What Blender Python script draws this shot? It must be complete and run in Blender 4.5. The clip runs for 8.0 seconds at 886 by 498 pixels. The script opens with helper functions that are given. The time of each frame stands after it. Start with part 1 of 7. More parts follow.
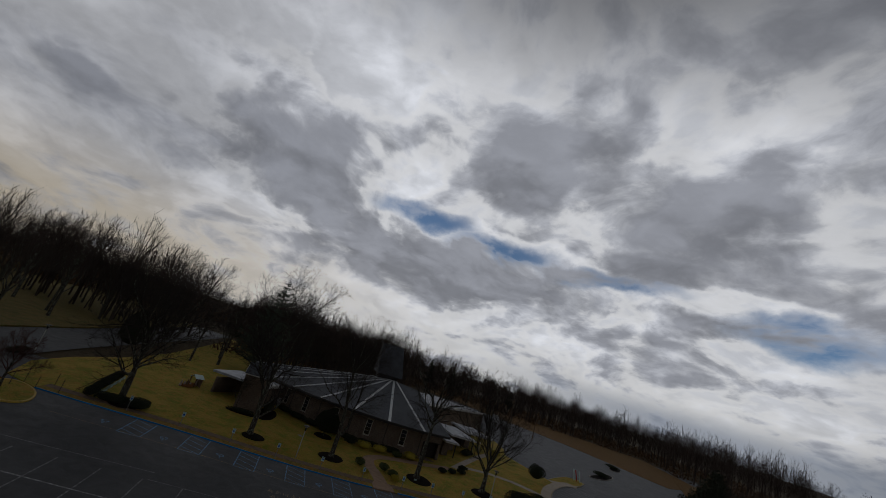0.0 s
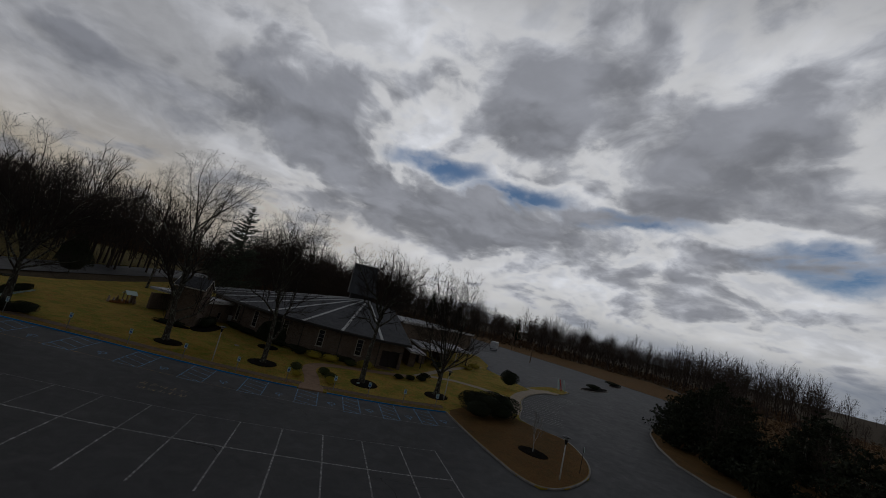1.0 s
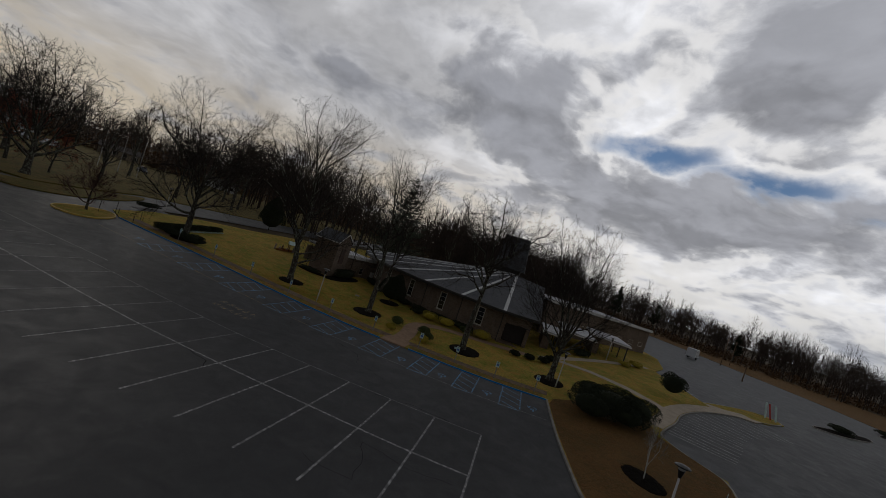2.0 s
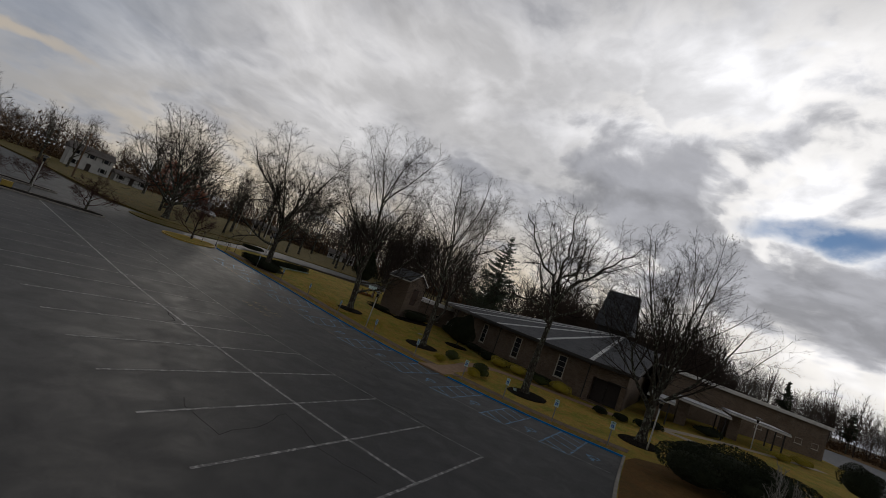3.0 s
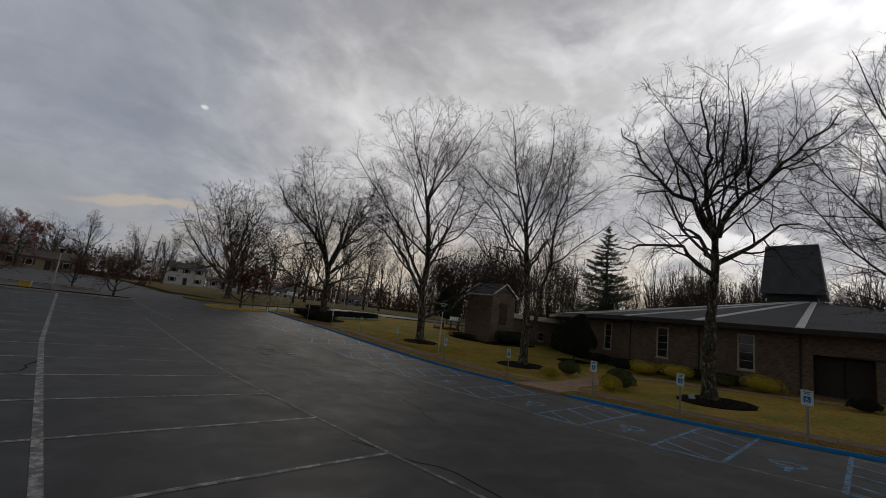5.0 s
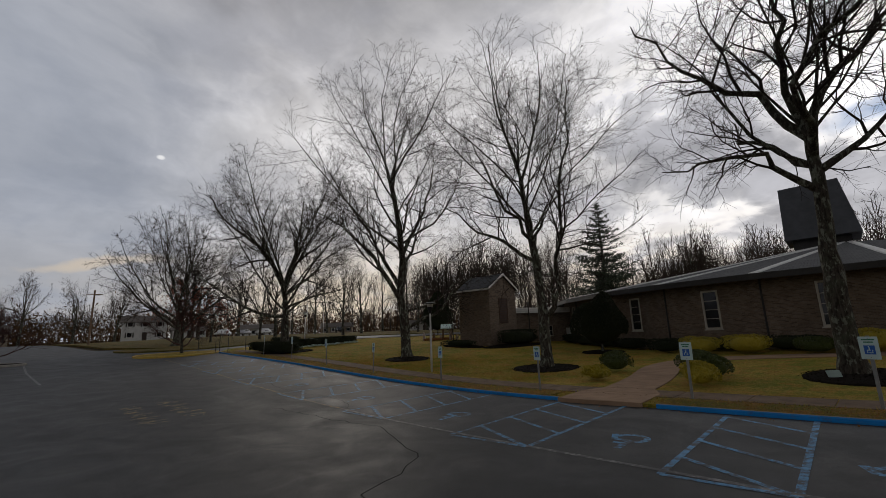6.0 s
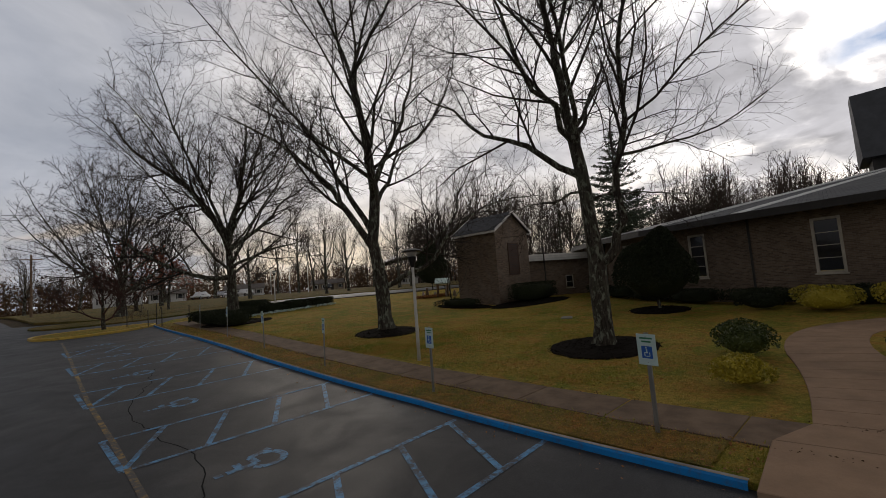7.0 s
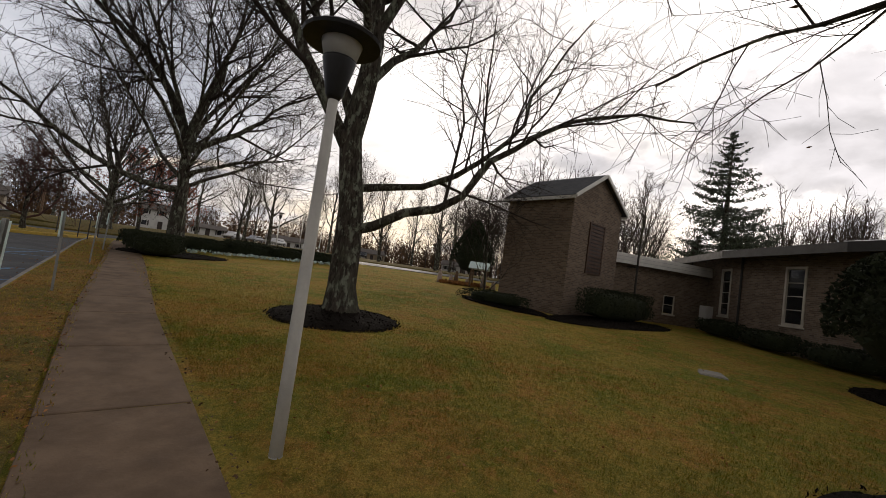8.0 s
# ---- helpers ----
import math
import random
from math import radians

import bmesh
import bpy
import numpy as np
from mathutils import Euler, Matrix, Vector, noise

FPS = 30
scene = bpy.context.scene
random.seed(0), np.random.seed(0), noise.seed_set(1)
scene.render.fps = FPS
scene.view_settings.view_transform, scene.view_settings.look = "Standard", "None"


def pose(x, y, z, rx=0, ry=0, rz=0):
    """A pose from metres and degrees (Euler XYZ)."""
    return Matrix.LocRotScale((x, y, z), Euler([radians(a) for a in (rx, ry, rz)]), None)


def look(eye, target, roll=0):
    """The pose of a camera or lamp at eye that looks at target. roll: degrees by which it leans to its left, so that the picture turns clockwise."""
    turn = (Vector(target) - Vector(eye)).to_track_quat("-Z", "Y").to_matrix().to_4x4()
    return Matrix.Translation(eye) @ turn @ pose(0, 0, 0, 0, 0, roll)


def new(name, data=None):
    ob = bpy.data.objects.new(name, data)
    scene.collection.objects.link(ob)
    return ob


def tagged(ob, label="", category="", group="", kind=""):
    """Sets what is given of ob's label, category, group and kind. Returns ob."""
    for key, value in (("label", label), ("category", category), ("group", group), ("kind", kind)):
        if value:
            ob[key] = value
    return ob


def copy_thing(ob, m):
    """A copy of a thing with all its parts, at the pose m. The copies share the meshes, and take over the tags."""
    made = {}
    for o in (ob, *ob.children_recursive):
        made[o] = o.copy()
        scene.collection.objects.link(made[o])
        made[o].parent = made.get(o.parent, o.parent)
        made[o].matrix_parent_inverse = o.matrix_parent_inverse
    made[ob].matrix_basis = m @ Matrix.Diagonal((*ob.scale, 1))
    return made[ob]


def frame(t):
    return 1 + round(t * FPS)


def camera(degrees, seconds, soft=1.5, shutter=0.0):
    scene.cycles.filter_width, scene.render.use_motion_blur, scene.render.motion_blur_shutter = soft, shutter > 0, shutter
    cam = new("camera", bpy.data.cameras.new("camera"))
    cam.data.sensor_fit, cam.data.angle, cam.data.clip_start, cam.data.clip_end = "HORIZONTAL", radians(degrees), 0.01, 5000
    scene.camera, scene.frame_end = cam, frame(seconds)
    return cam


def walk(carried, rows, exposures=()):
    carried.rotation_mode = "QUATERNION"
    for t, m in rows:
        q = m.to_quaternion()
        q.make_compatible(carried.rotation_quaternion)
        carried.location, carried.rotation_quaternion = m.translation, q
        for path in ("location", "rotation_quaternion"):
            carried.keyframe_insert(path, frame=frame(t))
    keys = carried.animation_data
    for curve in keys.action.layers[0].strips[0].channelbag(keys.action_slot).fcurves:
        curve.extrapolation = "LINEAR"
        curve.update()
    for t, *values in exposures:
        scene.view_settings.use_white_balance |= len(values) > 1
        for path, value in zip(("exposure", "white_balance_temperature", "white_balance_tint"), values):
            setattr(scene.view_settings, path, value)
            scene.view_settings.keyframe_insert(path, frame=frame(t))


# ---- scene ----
EXPOSURES = [(0.0, -1.1, 6250, 10), (0.6, -1.2, 6280, 10), (1.2, -1.18, 6300, 10), (2.2, -0.65, 6500, 10), (3.5, -0.45, 6600, 10), (4.5, -0.48, 6600, 10), (6.2, -0.15, 6700, 11), (7.0, 0.05, 6850, 12), (7.5, 0.36, 7000, 13), (8.0, 0.62, 7150, 13)]
cam = camera(93.79, 8.0, soft=0.6)

# seconds, place, heading (to the left of +y), tilt, lean
PATH = [
    (0.0, -32.10, 23.25, 13.63, -103.29, 15.69, 17.76),
    (0.5, -29.09, 16.43, 11.31, -104.48, 12.66, 15.16),
    (1.0, -26.32, 10.43, 10.22, -102.98, 8.43, 14.32),
    (1.5, -22.58, 5.03, 10.16, -93.99, 3.20, 16.08),
    (2.0, -18.62, 0.08, 9.35, -77.07, -0.26, 18.67),
    (2.2, -17.12, -1.41, 8.73, -70.94, 0.47, 20.01),
    (3.3, -9.33, -5.60, 4.53, -54.39, 6.73, 19.23),
    (3.5, -8.19, -5.37, 4.16, -52.30, 7.28, 17.84),
    (4.0, -5.46, -4.29, 3.72, -47.20, 8.41, 12.86),
    (4.5, -3.11, -2.71, 3.02, -45.16, 9.35, 10.04),
    (4.7, -2.06, -1.98, 2.77, -44.52, 9.32, 8.94),
    (5.8, 3.84, 3.36, 2.15, -45.96, 10.75, -0.38),
    (6.0, 4.93, 4.49, 1.98, -46.77, 11.29, -2.09),
    (6.5, 7.87, 7.10, 2.20, -45.37, 9.72, -1.15),
    (7.0, 11.13, 10.16, 2.37, -47.21, 4.61, -4.41),
    (7.4, 14.12, 12.74, 2.09, -46.12, 3.69, -2.39),
    (7.7, 16.37, 14.62, 1.83, -43.19, 3.46, 3.00),
    (8.0, 18.64, 16.47, 1.62, -40.26, 3.54, 8.11),
]


def gaze(x, y, z, yaw, pitch, lean):
    a, b = radians(yaw), radians(pitch)
    way = Vector((-math.sin(a) * math.cos(b), math.cos(a) * math.cos(b), math.sin(b)))
    return look((x, y, z), Vector((x, y, z)) + way, lean)


walk(cam, [(t, gaze(*r)) for t, *r in PATH], EXPOSURES)


# ---- sky and sun: broken winter overcast, the sun low behind cloud ----
SUN_AZ, SUN_EL = 60.0, 16.0


def unit(az, el):
    a, b = radians(az), radians(el)
    return Vector((math.cos(a) * math.cos(b), math.sin(a) * math.cos(b), math.sin(b)))


def make_sky():
    w = bpy.data.worlds.new("overcast_sky")
    scene.world = w
    w.use_nodes = True
    nt = w.node_tree
    nt.nodes.clear()
    N, L = nt.nodes.new, nt.links.new

    def put(sock, v):
        if isinstance(v, bpy.types.NodeSocket):
            L(v, sock)
        else:
            sock.default_value = v

    def mth(op, a, b=0.0, c=0.0, clamp=False):
        n = N("ShaderNodeMath")
        n.operation, n.use_clamp = op, clamp
        for s, v in zip(n.inputs, (a, b, c)):
            put(s, v)
        return n.outputs[0]

    def vec(op, a, b=None, scale=None):
        n = N("ShaderNodeVectorMath")
        n.operation = op
        put(n.inputs[0], a)
        if b is not None:
            put(n.inputs[1], b)
        if scale is not None:
            put(n.inputs[3], scale)
        return n

    def span(v, a, b, lo=0.0, hi=1.0):
        n = N("ShaderNodeMapRange")
        n.interpolation_type = "SMOOTHSTEP"
        for s, q in zip(n.inputs, (v, a, b, lo, hi)):
            put(s, q)
        return n.outputs[0]

    def mix(f, a, b):
        n = N("ShaderNodeMix")
        n.data_type = "RGBA"
        put(n.inputs[0], f)
        put(n.inputs[6], a)
        put(n.inputs[7], b)
        return n.outputs[2]

    def fbm(v, scale, detail, rough=0.55, dist=0.0):
        n = N("ShaderNodeTexNoise")
        put(n.inputs["Vector"], v)
        n.inputs["Scale"].default_value, n.inputs["Detail"].default_value = scale, detail
        n.inputs["Roughness"].default_value, n.inputs["Distortion"].default_value = rough, dist
        return n.outputs[0]

    tc = N("ShaderNodeTexCoord")
    d = vec("NORMALIZE", tc.outputs["Generated"]).outputs[0]
    xyz = N("ShaderNodeSeparateXYZ")
    L(d, xyz.inputs[0])
    up = mth("MAXIMUM", xyz.outputs[2], 0.0)
    # the cloud layer is level: its forms flatten and crowd together towards the horizon
    inv = mth("DIVIDE", 1.0, mth("ADD", up, 0.34))
    plain = vec("SCALE", vec("MULTIPLY", d, (1.5, 1.5, 1.2)).outputs[0], scale=inv).outputs[0]
    swirl = N("ShaderNodeTexNoise")
    put(swirl.inputs["Vector"], plain)
    swirl.inputs["Scale"].default_value, swirl.inputs["Detail"].default_value = 1.1, 5
    plane = vec("ADD", plain, vec("SCALE", vec("SUBTRACT", swirl.outputs[1], (0.5, 0.5, 0.5)).outputs[0], scale=0.55).outputs[0]).outputs[0]

    puff = N("ShaderNodeTexNoise")
    put(puff.inputs["Vector"], vec("MULTIPLY", d, (1.0, 1.0, 1.5)).outputs[0])
    puff.inputs["Scale"].default_value, puff.inputs["Detail"].default_value = 6.0, 7
    bent = vec("ADD", d, vec("SCALE", vec("SUBTRACT", puff.outputs[1], (0.5, 0.5, 0.5)).outputs[0], scale=0.15).outputs[0]).outputs[0]

    def near(az, el, wide, tall, d=bent):
        """One inside an oblong patch of sky about that bearing and height, soft at its rim."""
        c, r, u = unit(az, el), unit(az + 90, 0), unit(az, el + 90)
        a = mth("DIVIDE", vec("DOT_PRODUCT", d, tuple(r)).outputs["Value"], math.sin(radians(wide)))
        b = mth("DIVIDE", vec("DOT_PRODUCT", d, tuple(u)).outputs["Value"], math.sin(radians(tall)))
        q = mth("ADD", mth("MULTIPLY", a, a), mth("MULTIPLY", b, b))
        ahead = span(vec("DOT_PRODUCT", d, tuple(c)).outputs["Value"], 0.0, 0.2)
        return mth("MULTIPLY", span(q, 0.0, 1.0, 1.0, 0.0), ahead)

    def heaps(v):
        """How thick the cloud is: banks, heaps and their frayed edges."""
        big = fbm(v, 0.6, 3, 0.5)
        mid = fbm(vec("ADD", v, (3.1, 1.7, 0.0)).outputs[0], 2.4, 10, 0.54)
        small = fbm(vec("ADD", v, (-5.3, 8.2, 0.0)).outputs[0], 5.2, 8, 0.58)
        cell = N("ShaderNodeTexVoronoi")
        cell.feature, cell.normalize = "SMOOTH_F1", False
        put(cell.inputs["Vector"], v)
        for key, q in (("Scale", 2.3), ("Detail", 3.0), ("Roughness", 0.55), ("Smoothness", 0.45)):
            cell.inputs[key].default_value = q
        lump = mth("SUBTRACT", 0.95, cell.outputs["Distance"])
        return mth("ADD", mth("ADD", mth("MULTIPLY", big, 0.34), mth("MULTIPLY", lump, 0.13)), mth("ADD", mth("MULTIPLY", mid, 0.46), mth("MULTIPLY", small, 0.14))), small

    cover, small = heaps(plane)
    lift = vec("ADD", plane, (0.10, 0.17, 0.0)).outputs[0]
    above, _ = heaps(lift)
    relief = mth("SUBTRACT", above, cover)
    for az, el, wide, tall, by in CLOUDS:
        spot = near(az, el, wide, tall)
        cover = mth("ADD", cover, mth("MULTIPLY", spot, by))
        if by > 0.05:
            # the foot of each heap is darker than its head
            relief = mth("ADD", relief, mth("MULTIPLY", mth("SUBTRACT", near(az, el - tall * 0.45, wide, tall), near(az, el + tall * 0.55, wide, tall)), 0.05))
    # heaped dark clouds to the south, a smoother sheet to the north
    heap = span(xyz.outputs[1], -0.05, 0.50, 1.0, 0.0)
    dark = span(cover, 0.41, 0.57)
    tone = mix(dark, (1.36, 1.37, 1.42, 1), (0.50, 0.51, 0.555, 1))
    streak = fbm(vec("MULTIPLY", plane, (0.5, 1.6, 1.0)).outputs[0], 1.0, 7, 0.55)
    sheet = mix(span(mth("ADD", mth("MULTIPLY", cover, 0.7), mth("MULTIPLY", streak, 0.3)), 0.40, 0.60), (0.84, 0.84, 0.865, 1), (0.36, 0.37, 0.41, 1))
    cloud = mix(heap, sheet, tone)
    # heads are lit, undersides are dull
    cloud = vec("SCALE", cloud, scale=span(small, 0.30, 0.70, 1.08, 0.92)).outputs[0]
    side = span(relief, -0.09, 0.09, 1.20, 0.80)
    cloud = vec("SCALE", cloud, scale=side).outputs[0]
    rim = mth("MULTIPLY", span(cover, 0.40, 0.44), span(cover, 0.45, 0.50, 1.0, 0.0))
    cloud = mix(mth("MULTIPLY", mth("MULTIPLY", rim, heap), 0.5), cloud, (1.45, 1.42, 1.38, 1))
    # higher up the sheet is plain and grey
    cloud = mix(span(up, 0.50, 0.85, 0.0, 0.65), cloud, (0.50, 0.51, 0.555, 1))
    # towards the low sun
    lit = mth("MAXIMUM", vec("DOT_PRODUCT", d, tuple(unit(SUN_AZ, SUN_EL))).outputs["Value"], 0.0)
    halo = mth("POWER", lit, 12.0)
    cloud = mix(mth("MULTIPLY", halo, 0.18), cloud, (0.80, 0.78, 0.77, 1))
    warm = mth("MULTIPLY", span(up, 0.05, 0.26, 1.0, 0.0), span(vec("DOT_PRODUCT", d, tuple(unit(50, 5))).outputs["Value"], 0.3, 0.88))
    cloud = mix(mth("MULTIPLY", warm, span(cover, 0.42, 0.56, 0.75, 0.15)), cloud, (0.88, 0.74, 0.53, 1))
    low = mth("MULTIPLY", span(up, 0.03, 0.15, 1.0, 0.0), span(vec("DOT_PRODUCT", d, tuple(unit(-40, 3))).outputs["Value"], 0.5, 0.9))
    cloud = mix(mth("MULTIPLY", low, span(cover, 0.44, 0.54, 0.75, 0.0)), cloud, (1.15, 1.12, 1.06, 1))
    # a slate bank along the southern horizon
    bank = mth("MULTIPLY", span(up, 0.035, 0.085, 1.0, 0.0), span(vec("DOT_PRODUCT", d, tuple(unit(-75, 2))).outputs["Value"], 0.55, 0.9))
    cloud = mix(mth("MULTIPLY", bank, 0.8), cloud, (0.42, 0.47, 0.56, 1))
    cold = span(vec("DOT_PRODUCT", d, tuple(unit(106, 12))).outputs["Value"], 0.72, 0.96)
    cloud = mix(mth("MULTIPLY", cold, 0.75), cloud, (0.31, 0.36, 0.45, 1))

    # unseen sky overhead and away from the sun is dimmed to darken the ground
    away = span(vec("DOT_PRODUCT", d, tuple(unit(SUN_AZ - 35, 0))).outputs["Value"], -0.45, 0.25, 0.36, 1.0)
    head = span(up, 0.56, 0.88, 1.0, 0.24)
    cloud = vec("SCALE", cloud, scale=mth("MULTIPLY", away, head)).outputs[0]
    # clear sky behind
    sky = N("ShaderNodeTexSky")
    sky.sky_type, sky.sun_disc = "NISHITA", False
    sky.sun_elevation, sky.sun_rotation = radians(SUN_EL), radians(90 - SUN_AZ)
    blue = vec("MULTIPLY", sky.outputs[0], (0.075, 0.108, 0.15)).outputs[0]
    gap = 0.0
    for az, el, wide, tall in GAPS:
        gap = mth("MAXIMUM", gap, near(az, el, wide, tall))
    gap = mth("MULTIPLY", gap, span(cover, 0.43, 0.57, 1.0, 0.0))
    seen = mix(mth("MULTIPLY", gap, 0.95), cloud, blue)
    for az, el, wide, tall, glow in SPOTS:
        seen = mix(near(az, el, wide, tall, d if wide < 1 else bent), seen, glow)
    bg = N("ShaderNodeBackground")
    L(seen, bg.inputs[0])
    bg.inputs[1].default_value = 1.0
    out = N("ShaderNodeOutputWorld")
    L(bg.outputs[0], out.inputs[0])


# bearing, height, half width, half height (degrees), and how much thicker the cloud is there
CLOUDS = [(10, 19.5, 9, 7.5, 0.12), (16, 23, 6, 4, 0.04), (-22, 28, 8, 6, 0.10), (-15.5, 13, 9, 3.8, 0.10), (-5, 11.5, 5, 2.6, 0.07), (-46, 27, 15, 9, 0.06), (-27, 46, 14, 9, 0.04), (33.5, 17, 4, 1.8, 0.10),
          (-50, 14.5, 10, 2.5, 0.08), (3, 30, 10, 6, -0.07), (-6, 24, 6, 5, -0.08), (-38, 41, 10, 7, -0.06), (11, 11.5, 6, 3, -0.09), (31, 10, 10, 3, -0.06),
          (-20, 19, 22, 2.4, -0.10), (-48, 15.5, 14, 2.2, -0.09), (50, 24, 24, 12, -0.10), (66, 33, 16, 6, 0.04), (31, 27, 15, 10, -0.08), (8, 22, 6, 3, 0.05)]
GAPS = [(-9, 19.3, 10, 2.4), (-22, 17.9, 11, 2.3), (-37, 16.6, 11, 2.0), (-57, 13.6, 10, 2.2)]
SPOTS = [(79, 20.8, 0.5, 0.32, (0.9, 0.92, 0.95, 1)), (83, 8.2, 8, 1.0, (0.62, 0.56, 0.49, 1))]
make_sky()

sun = new("sun", bpy.data.lights.new("sun", "SUN"))
sun.data.energy, sun.data.angle, sun.data.color = 0.45, radians(16), (1.0, 0.93, 0.84)
sun.matrix_world = look(tuple(unit(SUN_AZ, SUN_EL) * 200), (0, 0, 0))


# ---- materials ----
class Mat:
    """A short way to write node materials: colours mixed by noise at real-world size, with gloss and relief."""

    def __init__(self, name, rough=0.8, metal=0.0, spec=0.3):
        self.m = bpy.data.materials.new(name)
        self.m.use_nodes = True
        self.nt = self.m.node_tree
        self.b = self.nt.nodes["Principled BSDF"]
        self.b.inputs["Roughness"].default_value = rough
        self.b.inputs["Metallic"].default_value = metal
        self.b.inputs["Specular IOR Level"].default_value = spec
        self.tc = self.nt.nodes.new("ShaderNodeTexCoord")
        self.pos = self.nt.nodes.new("ShaderNodeNewGeometry").outputs["Position"]

    def put(self, sock, v):
        if isinstance(v, bpy.types.NodeSocket):
            self.nt.links.new(v, sock)
        else:
            sock.default_value = v

    def noise(self, scale, detail=4, rough=0.55, at=None, dist=0.0):
        n = self.nt.nodes.new("ShaderNodeTexNoise")
        self.put(n.inputs["Vector"], at or self.pos)
        n.inputs["Scale"].default_value, n.inputs["Detail"].default_value = scale, detail
        n.inputs["Roughness"].default_value, n.inputs["Distortion"].default_value = rough, dist
        return n.outputs[0]

    def cells(self, scale, feature="F1", at=None, out="Distance"):
        n = self.nt.nodes.new("ShaderNodeTexVoronoi")
        n.feature = feature
        self.put(n.inputs["Vector"], at or self.pos)
        n.inputs["Scale"].default_value = scale
        return n.outputs[out]

    def stretch(self, v, by):
        n = self.nt.nodes.new("ShaderNodeVectorMath")
        n.operation = "MULTIPLY"
        self.put(n.inputs[0], v)
        n.inputs[1].default_value = by
        return n.outputs[0]

    def span(self, v, a, b, lo=0.0, hi=1.0):
        n = self.nt.nodes.new("ShaderNodeMapRange")
        for s, q in zip(n.inputs, (v, a, b, lo, hi)):
            self.put(s, q)
        return n.outputs[0]

    def mul(self, a, b, op="MULTIPLY"):
        n = self.nt.nodes.new("ShaderNodeMath")
        n.operation = op
        self.put(n.inputs[0], a)
        self.put(n.inputs[1], b)
        return n.outputs[0]

    def mix(self, f, a, b):
        n = self.nt.nodes.new("ShaderNodeMix")
        n.data_type = "RGBA"
        for s, v in ((n.inputs[0], f), (n.inputs[6], a), (n.inputs[7], b)):
            self.put(s, (*v, 1) if isinstance(v, tuple) and len(v) == 3 else v)
        return n.outputs[2]

    def own(self):
        return self.nt.nodes.new("ShaderNodeObjectInfo").outputs["Random"]

    def island(self):
        return self.nt.nodes.new("ShaderNodeNewGeometry").outputs["Random Per Island"]

    def colour(self, v):
        self.put(self.b.inputs["Base Color"], (*v, 1) if isinstance(v, tuple) and len(v) == 3 else v)
        return self

    def gloss(self, v):
        self.put(self.b.inputs["Roughness"], v)
        return self

    def relief(self, h, strength=0.4, dist=0.02):
        n = self.nt.nodes.new("ShaderNodeBump")
        n.inputs["Strength"].default_value, n.inputs["Distance"].default_value = strength, dist
        self.put(n.inputs["Height"], h)
        self.nt.links.new(n.outputs[0], self.b.inputs["Normal"])
        return self


def asphalt_material():
    k = Mat("asphalt", 0.65, spec=0.26)
    base = k.mix(k.span(k.noise(0.10, 5, 0.6), 0.35, 0.65), (0.017, 0.018, 0.0205), (0.026, 0.027, 0.029))
    base = k.mix(k.span(k.noise(0.55, 6, 0.65, dist=0.6), 0.5, 0.75, 0, 0.5), base, (0.062, 0.060, 0.058))
    base = k.mix(k.span(k.noise(1.6, 5, 0.6), 0.58, 0.72, 0, 0.5), base, (0.026, 0.026, 0.027))
    base = k.mix(k.span(k.noise(60, 3, 0.6), 0.4, 0.7, 0, 0.35), base, (0.08, 0.078, 0.075))
    k.colour(base)
    k.gloss(k.span(k.noise(0.8, 6, 0.65, dist=0.8), 0.3, 0.7, 0.54, 0.72))
    return k.relief(k.noise(90, 4, 0.7), 0.3, 0.008).m


def paint_material(name, col, worn=0.5, keep=0.45):
    k = Mat(name, 0.65)
    wear = k.span(k.noise(5.0, 8, 0.75), keep, keep + 0.14)
    wear = k.mul(wear, worn)
    k.colour(k.mix(wear, k.mix(k.span(k.noise(0.8, 4), 0.3, 0.7), col, tuple(c * 0.75 for c in col)), (0.055, 0.055, 0.057)))
    return k.relief(k.noise(90, 4, 0.7), 0.3, 0.008).m


def grass_material(name, green, straw, brown):
    k = Mat(name, 0.95, spec=0.1)
    a = k.mix(k.span(k.noise(0.45, 6, 0.7), 0.42, 0.58), green, straw)
    a = k.mix(k.span(k.noise(1.3, 7, 0.7, dist=0.6), 0.47, 0.60, 0, 0.8), a, brown)
    a = k.mix(k.span(k.noise(6.5, 6, 0.72, dist=0.4), 0.42, 0.62, 0, 0.65), a, tuple(c * 0.62 for c in green))
    a = k.mix(k.span(k.noise(11, 5, 0.7), 0.52, 0.66, 0, 0.6), a, tuple(c * 1.25 for c in straw))
    a = k.mix(k.span(k.noise(34, 4, 0.7), 0.42, 0.70, 0, 0.6), a, tuple(c * 0.45 for c in green))
    a = k.mix(k.span(k.noise(80, 2, 0.6), 0.54, 0.72, 0, 0.5), a, tuple(min(1, c * 1.6) for c in straw))
    k.colour(a)
    return k.relief(k.mul(k.noise(45, 5, 0.75), k.noise(9, 3), "ADD"), 1.0, 0.05).m


